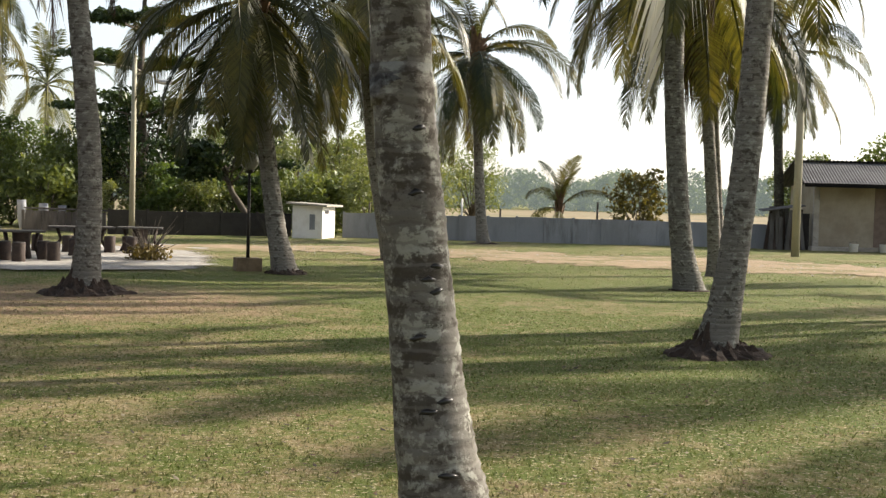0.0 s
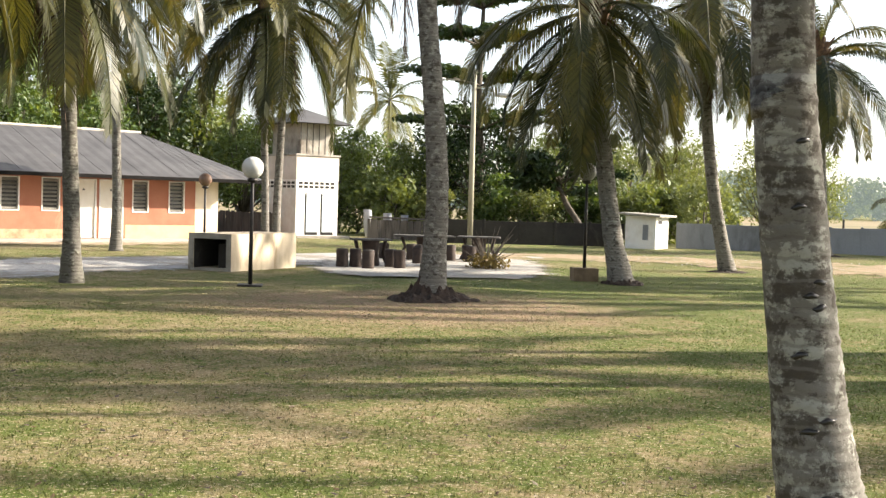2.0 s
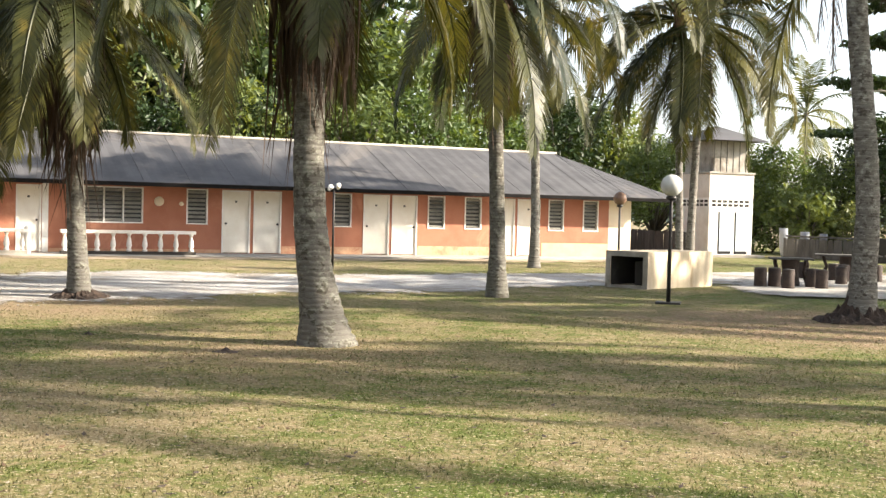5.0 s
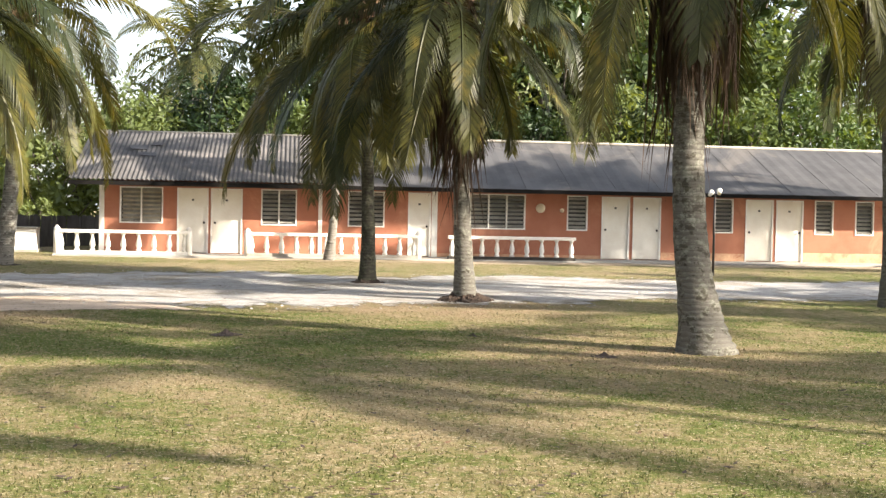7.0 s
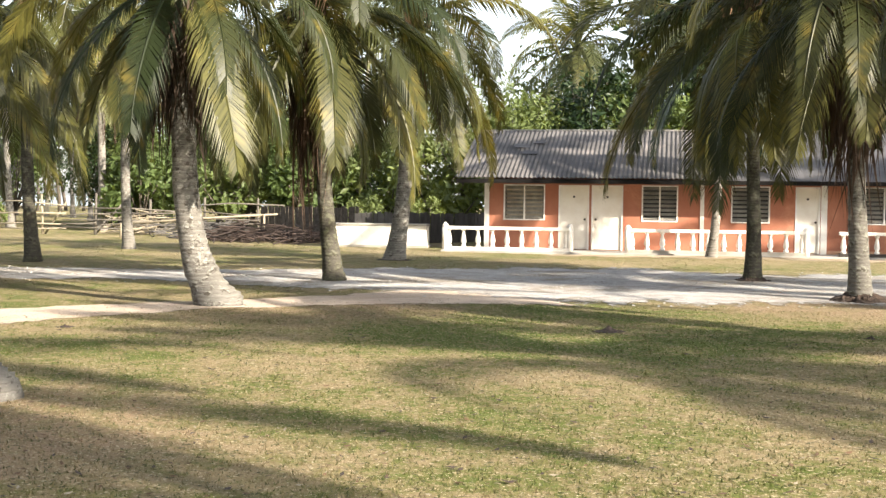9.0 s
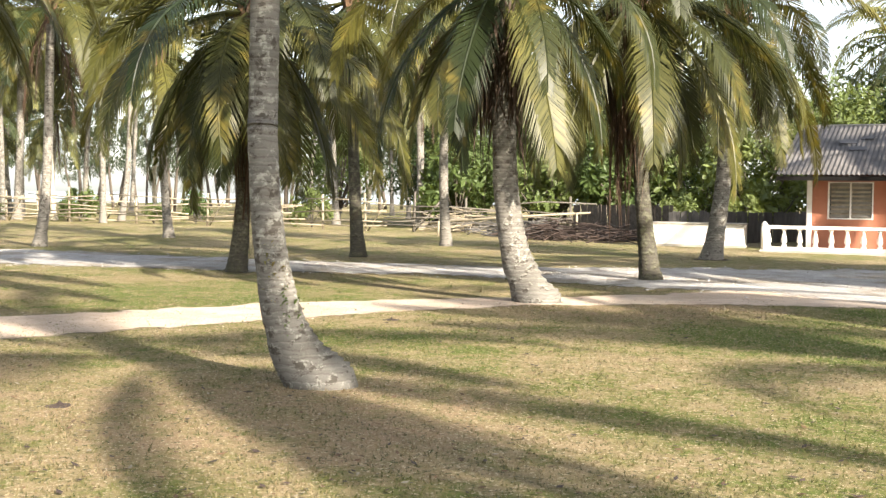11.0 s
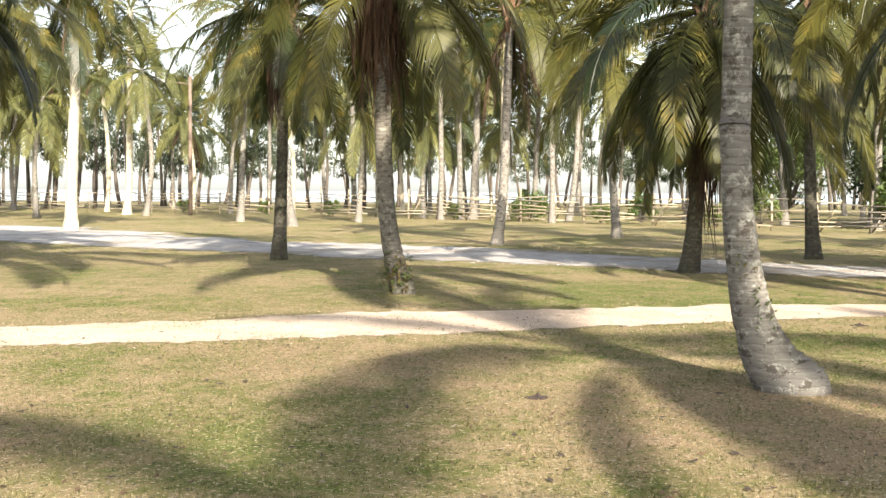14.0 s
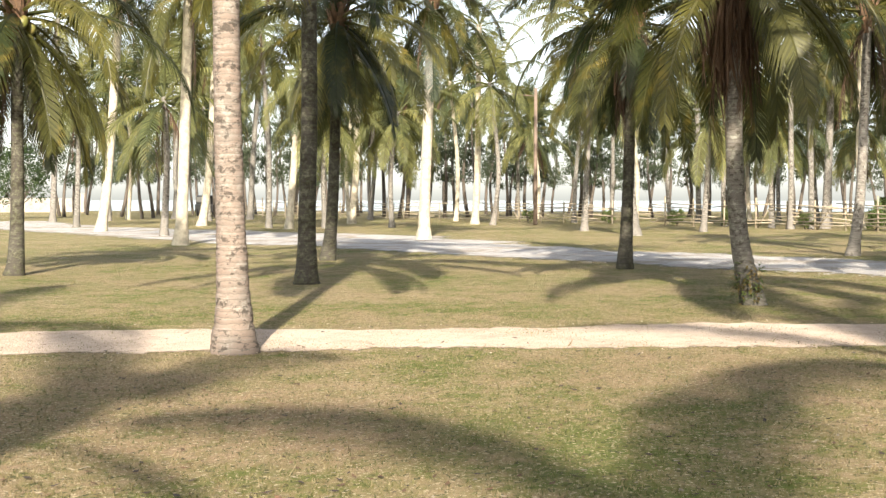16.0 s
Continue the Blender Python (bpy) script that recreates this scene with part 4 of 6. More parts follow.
# ---- the long lodging house ----
UX, UY = 0.53090, 0.84743          # along the front, towards its far end
NX, NY = -0.84743, 0.53090         # into the house
FRONT = 38.63                      # distance of the front along N
HOUSE = Matrix(((UX, NX, 0, NX * FRONT), (UY, NY, 0, NY * FRONT), (0, 0, 1, 0), (0, 0, 0, 1)))
# in house coordinates: x along the front, y into the house, z up


def house_part(name, data, parent, label="", m=None):
    return part(name, data, parent, label, m if m is not None else Matrix.Identity(4))


def wall_with_openings(x0, x1, z0, z1, thick, openings, material):
    """A wall along x with real openings (xa, xb, za, zb) through it."""
    xs = sorted({x0, x1, *[o[0] for o in openings], *[o[1] for o in openings]})
    zs = sorted({z0, z1, *[o[2] for o in openings], *[o[3] for o in openings]})
    bm = bmesh.new()
    for xa, xb in zip(xs, xs[1:]):
        for za, zb in zip(zs, zs[1:]):
            cx, cz = (xa + xb) / 2, (za + zb) / 2
            if any(o[0] < cx < o[1] and o[2] < cz < o[3] for o in openings):
                continue
            box(bm, xa, xb, 0, thick, za, zb)
    bmesh.ops.remove_doubles(bm, verts=bm.verts, dist=1e-5)
    inner = [fc for fc in bm.faces if sum(1 for e in fc.edges if len(e.link_faces) > 2) == len(fc.edges) and len(fc.edges) == 4 and abs(fc.normal.y) < 0.5]
    bmesh.ops.delete(bm, geom=inner, context="FACES_ONLY")
    return mesh_from("wall", bm, material)


WIN = [(-5.65, -4.36, 2), (-1.41, -0.32, 2), (1.25, 2.39, 2), (5.06, 6.83, 3), (8.16, 8.83, 1), (11.63, 12.27, 1), (12.97, 13.61, 1),
       (16.34, 16.98, 1), (17.72, 18.36, 1), (20.99, 21.62, 1), (22.40, 23.04, 1)]
DOORS = [(-3.94, -3.00), (-2.93, -1.97), (3.12, 3.84), (9.28, 10.20), (10.30, 11.22), (14.02, 14.95), (15.04, 15.96), (18.76, 19.66), (19.76, 20.66)]
W_Z0, W_Z1, D_Z0, D_Z1 = 0.95, 2.06, 0.06, 2.05


def build_window(parent, xa, xb, panes):
    # near-black sheet stands in for the unlit room behind the slats
    win = house_part("window", box_mesh("window", DARK_FILL, (xa + 0.02, xb - 0.02, 0.10, 0.12, W_Z0 + 0.02, W_Z1 - 0.02)), parent, "white framed louvre window")
    bm = bmesh.new()
    t = 0.042
    box(bm, xa, xb, -0.025, 0.10, W_Z0, W_Z0 + t)
    box(bm, xa, xb, -0.025, 0.10, W_Z1 - t, W_Z1)
    for i in range(panes + 1):
        c = xa + t / 2 + (xb - xa - t) * i / panes
        box(bm, c - t / 2, c + t / 2, -0.022, 0.098, W_Z0 + t, W_Z1 - t)
    house_part("window_frame", mesh_from("window_frame", bm, WHITE), win, "white painted frame")
    for i in range(panes):
        pa = xa + t + (xb - xa - t) * i / panes
        pb = xa + (xb - xa - t) * (i + 1) / panes
        k = 8
        for j in range(k):
            z = W_Z0 + t + (W_Z1 - W_Z0 - 2 * t) * (j + 0.5) / k
            slat = SLATS.setdefault(round(pb - pa, 2), box_mesh("slat", LOUVRE, (-(pb - pa) / 2, (pb - pa) / 2, -0.055, 0.055, -0.003, 0.003)))
            house_part("slat", slat, win, "", pose((pa + pb) / 2, 0.045, z, 38 + (j * 7 + i * 3) % 9))
    if panes == 2 and xa < -4:
        house_part("curtain", box_mesh("curtain", CURTAIN, (xa + 0.08, xb - 0.08, 0.085, 0.095, W_Z0 + 0.06, W_Z1 - 0.06)), win, "drawn beige curtain")


SLATS = {}


def build_door(parent, xa, xb, knob_left):
    d = house_part("door", box_mesh("door", DOOR_PAINT, (xa + 0.05, xb - 0.05, 0.03, 0.07, D_Z0 + 0.02, D_Z1 - 0.05), 0.004), parent, "closed cream-white door")
    bm = bmesh.new()
    box(bm, xa, xa + 0.05, -0.02, 0.12, D_Z0, D_Z1)
    box(bm, xb - 0.05, xb, -0.02, 0.12, D_Z0, D_Z1)
    box(bm, xa + 0.05, xb - 0.05, -0.018, 0.118, D_Z1 - 0.05, D_Z1)
    house_part("door_frame", mesh_from("door_frame", bm, WHITE), d)
    kx = xa + 0.13 if knob_left else xb - 0.13
    house_part("door_handle", lathe_mesh("door_handle", [(0.02, 0), (0.02, 0.03), (0.036, 0.045), (0.034, 0.07), (0.012, 0.082)], BLACK, 10), d, "dark round knob", pose(kx, 0.03, 1.0, 90))
    cx = (xa + xb) / 2
    house_part("number_plate", box_mesh("number_plate", GREY_WOOD, (cx - 0.035, cx + 0.035, 0.022, 0.03, 1.66, 1.72)), d, "small dark plate")


def corrugated(x0, x1, y0, z0, y1, z1, pitch, depth, material, name, thick=0.012, x0t=None, x1t=None):
    """A corrugated sheet roof from the eave (y0, z0) to the ridge (y1, z1); ends may be slanted."""
    n = int((x1 - x0) / pitch * 4)
    x0t = x0 if x0t is None else x0t
    x1t = x1 if x1t is None else x1t
    verts, faces = [], []
    for lay in (0, 1):
        for row in range(2):
            for i in range(n + 1):
                u = i / n
                xe = x0 + (x1 - x0) * u
                w = depth * math.sin(2 * math.pi * (xe - x0) / pitch)
                x = xe if row == 0 else min(max(xe, x0t), x1t)
                y, z = (y0, z0) if row == 0 else (y1, z1)
                verts.append((x, y, z + w - lay * thick))
    m = n + 1
    for i in range(n):
        faces.append((i, i + 1, m + i + 1, m + i))
        faces.append((2 * m + i, 3 * m + i, 3 * m + i + 1, 2 * m + i + 1))
        faces.append((i, 2 * m + i, 2 * m + i + 1, i + 1))
    return mesh_lists(name, verts, faces, material)


def build_house():
    h = thing("lodging_house", (0, 0, 0), "long single-storey orange lodging house with a grey sheet roof", "house")
    h.matrix_basis = HOUSE
    openings = [(a, b, W_Z0, W_Z1) for a, b, _ in WIN] + [(a, b, D_Z0, D_Z1) for a, b in DOORS]
    house_part("front_wall", wall_with_openings(-6.1, 23.48, 0.0, 2.30, 0.14, openings, ORANGE), h, "orange painted plaster wall")
    # pale lower band at the far end: low sunlight put into the colour
    house_part("sunlit_band", box_mesh("sunlit_band", ORANGE_SUNLIT, (20.75, 23.47, -0.006, 0.02, 0.0, 0.52)), h, "pale peach band, sunlight on the wall foot put into colour")
    # worn foot of the wall, its paleness partly painted sunlight
    for a, b, top in ((4.05, 9.26, 0.17), (11.24, 14.0, 0.30), (15.98, 18.74, 0.36)):
        house_part("worn_lit_band", box_mesh("worn_lit_band", ORANGE_WORN_LIT, (a, b, -0.005, 0.02, 0.056, top)), h, "pale peeling paint at the foot, partly sunlight put into colour")
    house_part("corner_pillar", box_mesh("corner_pillar", CREAM, (23.48, 24.43, -0.004, 0.5, 0.0, 2.30)), h, "cream painted pillar")
    bm = bmesh.new()
    box(bm, -6.1, 24.2, 5.6, 5.75, 0, 2.3)
    box(bm, 24.25, 24.40, 0.5, 5.6, 0, 2.3)
    box(bm, -6.2, -6.05, 0.02, 5.6, 0, 2.3)
    house_part("back_wall", mesh_from("back_wall", bm, ORANGE), h)
    for a, b in ((-6.25, -6.10), (0.34, 0.46), (3.86, 4.04)):
        house_part("pilaster", box_mesh("pilaster", WHITE, (a, b, -0.03, 0.0, 0.0, 2.28), 0.004), h, "thin white pilaster")
    for a, b, n in WIN:
        build_window(h, a, b, n)
    for i, (a, b) in enumerate(DOORS):
        build_door(h, a, b, i % 2 == 1 if i < 2 else i % 2 == 1)
    house_part("wall_disc", lathe_mesh("wall_disc", [(0.02, 0), (0.15, 0), (0.15, 0.03), (0.05, 0.05)], CREAM, 18), h, "round cream wall lamp base", pose(7.31, 0, 1.64, 90))
    house_part("wall_disc", lathe_mesh("wall_disc", [(0.02, 0), (0.07, 0), (0.07, 0.03), (0.03, 0.05)], CREAM, 14), h, "", pose(8.0, 0, 1.58, 90))
    # roof: left part old corrugated sheets with a gable, the rest smoother sheets with a hipped end
    EY, EZ, RY, RZ = -1.0, 2.21, 3.3, 3.86
    house_part("old_roof", corrugated(-7.0, 1.2, EY - 0.05, EZ + 0.05, RY, RZ + 0.04, 0.14, 0.022, OLD_SHEET, "old_roof"), h, "old grey corrugated sheets, patched")
    house_part("roof", corrugated(1.15, 25.8, EY, EZ, RY, RZ, 0.45, 0.006, SHEET, "roof", x1t=23.0), h, "dark grey sheets in wide bays")
    bm = bmesh.new()
    for verts in (((25.8, EY, EZ), (25.8, 6.6, 2.15), (23.0, RY, RZ)), ((-7.0, 6.6, 2.15), (25.8, 6.6, 2.15), (23.0, RY, RZ), (-7.0, RY, RZ))):
        bm.faces.new([bm.verts.new(v) for v in verts])
    r = bmesh.ops.extrude_face_region(bm, geom=bm.faces[:])
    for v in [g for g in r["geom"] if isinstance(g, bmesh.types.BMVert)]:
        v.co.z -= 0.03
    house_part("back_roof", mesh_from("back_roof", bm, SHEET), h)
    house_part("ridge_cap", tube_mesh("ridge_cap", [(-7.05, RY, RZ + 0.03), (8, RY, RZ + 0.035), (23.1, RY, RZ + 0.02)], [0.05, 0.05, 0.05], CONCRETE, 8), h, "pale ridge capping")
    # bay seams
    for i in range(17):
        x = 2.4 + i * 1.42
        u1 = 1.0 if x < 22.8 else max(0.1, 1 - (x - 22.8) / 3.0)
        house_part("roof_seam", tube_mesh("roof_seam", [(x, EY, EZ + 0.016), (x, EY + (RY - EY) * u1, EZ + (RZ - EZ) * u1 + 0.016)], [0.006, 0.006], SHEET, 4), h)
    house_part("fascia", box_mesh("fascia", FASCIA, (-7.0, 25.8, EY - 0.01, EY + 0.03, EZ - 0.13, EZ - 0.012)), h, "black fascia board")
    house_part("soffit", box_mesh("soffit", GREY_WOOD, (-7.0, 25.75, EY + 0.03, 0.0, EZ - 0.02, EZ - 0.006)), h)
    gable = bmesh.new()
    f = gable.faces.new([gable.verts.new(v) for v in ((-6.2, 0.0, 2.25), (-6.2, 5.7, 2.25), (-6.2, RY, RZ - 0.08))])
    r = bmesh.ops.extrude_face_region(gable, geom=[f])
    for v in [q for q in r["geom"] if isinstance(q, bmesh.types.BMVert)]:
        v.co.x += 0.12
    house_part("gable", mesh_from("gable", gable, ORANGE), h)
    for px, pu, w, turn in ((-5.3, 0.62, 0.55, 20), (-4.75, 0.70, 0.40, -25), (-4.95, 0.48, 0.5, 5)):
        y, z = EY + (RY - EY) * pu, EZ + (RZ - EZ) * pu
        house_part("roof_patch", box_mesh("roof_patch", SHEET if turn else CONCRETE, (-w / 2, w / 2, -w / 3, w / 3, 0.0, 0.02)), h, "loose patch of roofing", pose(px, y, z + 0.075, 21, 0, turn))
    # porch slab
    house_part("porch", box_mesh("porch", SLAB, (-7.3, 25.0, -1.75, 0.0, -0.05, 0.055), 0.01), h, "low concrete porch slab")


BALUSTER = lathe_mesh("baluster", [(0.075, 0), (0.075, 0.06), (0.045, 0.08), (0.085, 0.17), (0.072, 0.27), (0.042, 0.41), (0.038, 0.45), (0.066, 0.48), (0.066, 0.53)], WHITE, 10)


def balustrade(xa, xb, n, base_mat, end_post):
    b = thing("balustrade", (0, 0, 0), "white painted concrete balustrade with turned balusters", "balustrade", "porch balustrades")
    b.matrix_basis = HOUSE
    y = -1.55
    part("rail", box_mesh("rail", WHITE, (xa, xb, y - 0.10, y + 0.10, 0.67, 0.765), 0.012), b, "white top rail")
    part("kerb", box_mesh("kerb", base_mat, (xa, xb, y - 0.11, y + 0.11, 0.055, 0.15), 0.01), b)
    for i in range(n):
        x = xa + 0.12 + (xb - xa - 0.24) * i / (n - 1)
        part("baluster", BALUSTER, b, m=pose(x, y, 0.15))
    if end_post:
        for px in (xa, xb):
            part("post", lathe_mesh("post", [(0.10, 0.055), (0.10, 0.72), (0.075, 0.75), (0.10, 0.79), (0.05, 0.85), (0.02, 0.88)], WHITE, 12), b, m=pose(px, y, 0))


build_house()
balustrade(-7.2, -3.45, 9, WHITE, True)
balustrade(-1.75, 3.3, 12, CONCRETE, True)
balustrade(4.2, 8.1, 9, DARK_CONC, False)
# ---- picnic place, lamps and outbuildings ----
def placed(name, data_list, at, turn, label, category, group=""):
    t = thing(name, (0, 0, 0), label, category, group)
    t.matrix_basis = pose(at[0], at[1], 0, 0, 0, turn)
    for pname, data, plabel, m in data_list:
        part(pname, data, t, plabel, m)
    return t


I4 = Matrix.Identity(4)


def globe_lamp(x, y, height, radius, label, block=False, glass=GLOBE):
    base = [("base_plate", box_mesh("base_plate", BLACK if not block else CONCRETE, (-0.22, 0.22, -0.22, 0.22, -0.02, 0.03), 0.008), "", I4)]
    z0 = 0.0
    if block:
        base = [("block", box_mesh("block", BROWN_BLOCK, (-0.27, 0.27, -0.24, 0.24, -0.02, 0.28), 0.015), "weathered concrete block", I4)]
        z0 = 0.28
    rr = radius
    globe = lathe_mesh("globe", [(0.02, -rr)] + [(rr * math.sin(math.pi * k / 12), -rr * math.cos(math.pi * k / 12)) for k in range(1, 12)] + [(0.01, rr)], glass, 20)
    base += [("post", tube_mesh("post", [(0, 0, z0), (0, 0, height * 0.5), (0, 0, height - rr)], [0.038, 0.034, 0.030], BLACK, 10), "black iron post", I4),
             ("collar", lathe_mesh("collar", [(0.03, 0), (0.09, 0.02), (0.10, 0.06), (0.06, 0.09)], BLACK, 14), "", pose(0, 0, height - rr - 0.07)),
             ("globe", globe, "", pose(0, 0, height))]
    return placed("globe_lamp", base, (x, y), 20, label, "garden lamp", "garden lamps")


globe_lamp(-9.33, 20.63, 2.13, 0.20, "black garden lamp with a milky glass globe beside the barbecue")
globe_lamp(-16.57, 33.6, 2.07, 0.20, "black garden lamp with a dull brown globe near the house", glass=GLOBE_BROWN)
globe_lamp(-4.18, 26.6, 2.35, 0.20, "black garden lamp standing on a concrete block", block=True, glass=GLOBE_SHADED)
lamp3 = placed("twin_spotlight_post", [
    ("post", tube_mesh("post", [(0, 0, -0.02), (0, 0, 1.1), (0, 0, 2.05)], [0.032, 0.03, 0.028], BLACK, 8), "black iron post", I4),
    ("spotlight", lathe_mesh("spotlight", [(0.02, -0.09), (0.04, -0.08), (0.065, 0.06), (0.07, 0.09), (0.02, 0.095)], WHITE, 14), "white spotlight head", pose(0.10, 0.05, 2.12, 60, 0, 40)),
    ("spotlight", lathe_mesh("spotlight", [(0.02, -0.09), (0.04, -0.08), (0.065, 0.06), (0.07, 0.09), (0.02, 0.095)], WHITE, 14), "white spotlight head", pose(-0.10, -0.05, 2.08, 60, 0, 200)),
], (-20.56, 24.94), 0, "thin black post with two white spotlights", "garden lamp", "")


def barbecue():
    """A long open concrete box, one end open, its shaded inside lined in black."""
    bm = bmesh.new()
    W, L, H, T = 1.05, 2.75, 0.80, 0.11
    box(bm, 0, T, 0, L, -0.03, H)
    box(bm, W - T, W, 0, L, -0.03, H)
    box(bm, T, W - T, L - T, L, -0.03, H)
    box(bm, T, W - T, 0, L - T, H - 0.10, H)
    box(bm, T, W - T, 0.0, L - T, -0.03, 0.06)
    body = mesh_from("body", bm, CONCRETE_PALE)
    f = bmesh.new()
    box(f, -0.01, W + 0.01, -0.012, -0.002, H - 0.11, H + 0.005)
    box(f, -0.01, T, -0.012, -0.002, -0.02, H - 0.11)
    box(f, W - T, W + 0.01, -0.012, -0.002, -0.02, H - 0.11)
    box(f, T, W - T, -0.012, -0.002, -0.02, 0.07)
    face = mesh_from("front", f, CONCRETE)
    # near-black lining boxes stand for the shade inside
    inner_shade = bmesh.new()
    box(inner_shade, T + 0.003, T + 0.02, 0.02, L - T - 0.02, 0.065, H - 0.105)
    box(inner_shade, W - T - 0.02, W - T - 0.003, 0.02, L - T - 0.02, 0.065, H - 0.105)
    box(inner_shade, W * 0.55, W - T - 0.03, 0.25, 0.9, 0.065, H - 0.22)
    right, ahead = Vector((0.935, 0.353)), Vector((-0.353, 0.935))
    fx = right * 0.878 - ahead * 0.478          # along the open end
    corner = Vector((-11.30, 24.05))
    origin = corner - fx * W
    turn = math.degrees(math.atan2(fx.y, fx.x))
    placed("barbecue", [("body", body, "yellowed concrete box", I4), ("front", face, "grey stained rim", I4), ("soot_lining", mesh_from("soot_lining", inner_shade, DARK_CONC), "black lining, shade of the inside put into colour", I4)],
           origin, turn, "low open-ended yellowed concrete barbecue box, dark inside", "barbecue")


barbecue()


ribbon("picnic_slab", [(-6.9, 24.9, 1.6), (-7.5, 26.2, 2.7), (-8.4, 29.5, 2.9), (-9.1, 32.5, 2.9), (-9.5, 34.6, 2.2)], SLAB_FLOOR,
       "worn pale concrete and sand floor under the picnic tables", "concrete slab", 6.0, lift=0.030, fray=0.25)
STOOL = lathe_mesh("seat_block", [(0.145, 0.0), (0.15, 0.02), (0.14, 0.2), (0.148, 0.39), (0.135, 0.415), (0.02, 0.42)], LOG, 14)
STOOL_TOP = lathe_mesh("seat_top", [(0.14, 0.0), (0.142, 0.012), (0.02, 0.02)], GREY_WOOD, 14)
stool_spots = [(-10.06, 27.55), (-9.80, 27.75), (-9.30, 27.2), (-9.10, 28.3), (-8.75, 27.9), (-9.74, 32.2), (-9.35, 31.7), (-8.73, 32.5), (-8.39, 33.0), (-8.1, 32.3), (-10.6, 32.4), (-9.0, 30.3)]
for i, (sx, sy) in enumerate(stool_spots):
    placed("stump_stool", [("seat_block", STOOL, "", I4), ("seat_top", STOOL_TOP, "worn grey top", pose(0, 0, 0.418))], (sx, sy), 40 * i, "dark round stump stool on the concrete slab", "stool", "stump stools")
for ob in [o for o in scene.objects if o.name.startswith("stump_stool")]:
    ob.location.z = 0.022


def picnic_table(x, y, w, d, turn, label):
    rnd = random.Random(int(x * 100))
    planks = []
    n = 5
    for i in range(n):
        a = -d / 2 + d * i / n
        planks.append(("plank", box_mesh("plank", GREY_WOOD, (-w / 2 + rnd.uniform(0, 0.04), w / 2 - rnd.uniform(0, 0.04), a + 0.008, a + d / n - 0.008, 0.70, 0.75), 0.006), "", I4))
    planks.append(("pedestal", lathe_mesh("pedestal", [(0.22, 0), (0.23, 0.05), (0.19, 0.35), (0.21, 0.66), (0.24, 0.70)], LOG, 14), "thick dark stump", I4))
    for sg in (-1, 1):
        planks.append(("strut", tube_mesh("strut", [(sg * 0.42 * w, 0.05, 0.0), (sg * 0.30 * w, 0.02, 0.36), (sg * 0.36 * w, 0, 0.70)], [0.05, 0.045, 0.05], LOG, 7), "crooked dark branch leg", I4))
    t = placed("picnic_table", planks, (x, y), turn, label, "picnic table", "picnic tables")
    t.location.z = 0.022
    t.scale.z = 0.88


picnic_table(-9.65, 28.4, 1.0, 0.75, 25, "picnic table with a plank top on a dark stump")
picnic_table(-9.6, 32.9, 1.7, 0.8, 20, "long dark picnic table on a stump")
picnic_table(-8.2, 33.6, 1.2, 0.8, 10, "dark picnic table standing behind the others")


def sack_mesh(seed, h):
    prof = [(0.08, 0.0), (0.11, 0.05), (0.12, 0.4 * h), (0.15, 0.75 * h), (0.18, h), (0.16, h - 0.02), (0.02, h - 0.25)]
    me = lathe_mesh("sack_body", prof, CONCRETE_GREY, 14)
    for v in me.vertices:
        v.co += Vector((v.co.x, v.co.y, 0)) * 0.8 * noise.noise(v.co * 3.0 + Vector((seed * 5.0, 0, 0)))
    return me


for i, (az, d, h) in enumerate(((18.8, 53.6, 1.2), (17.9, 52.8, 1.08), (17.1, 52.4, 1.02))):
    placed("sack", [("sack_body", sack_mesh(i, h), "", I4)], (-math.sin(radians(az)) * d, math.cos(radians(az)) * d), 50 * i, "tall pale grey plastic sack standing by the low fence", "sack", "sacks")


def pole_lamp(x, y, h, r, material, arms, label, lean_x=0.0):
    ps = [("pole", tube_mesh("pole", [(0, 0, -0.05), (lean_x * 0.5, 0, h / 2), (lean_x, 0, h)], [r, r * 0.9, r * 0.75], material, 12), "", I4)]
    for az, ln, zz, drop in arms:
        a = radians(az)
        d = Vector((math.cos(a), math.sin(a), 0))
        ps.append(("arm", tube_mesh("arm", [Vector((lean_x, 0, zz)), Vector((lean_x, 0, zz + 0.08)) + d * ln * 0.5, Vector((lean_x, 0, zz + drop)) + d * ln], [0.035, 0.03, 0.028], material, 8), "", I4))
        ps.append(("lamp_head", lathe_mesh("lamp_head", [(0.02, -0.4), (0.07, -0.36), (0.13, -0.1), (0.12, 0.15), (0.05, 0.3), (0.02, 0.32)], GLOBE, 12), "pale street lamp head",
                   Matrix.Translation(Vector((lean_x, 0, zz + drop)) + d * (ln + 0.25)) @ pose(0, 0, 0, 0, 90, az) @ Matrix.Diagonal((0.7, 1, 1, 1))))
    return placed("street_lamp", ps, (x, y), 0, label, "street lamp", "street lamps")


pole_lamp(-10.07, 40.09, 6.05, 0.10, POLE, [(185, 1.1, 5.6, 0.1), (10, 0.8, 5.4, -0.2)], "pale concrete lamp pole with two short arms")
pole_lamp(12.32, 43.42, 9.0, 0.15, POLE, [], "thick pale concrete pole beside the track")
pole_lamp(-70.5, -32.0, 8.4, 0.13, RUST, [(294, 1.6, 7.9, 0.15)], "rusty brown street lamp pole with one arm by the bamboo fence")


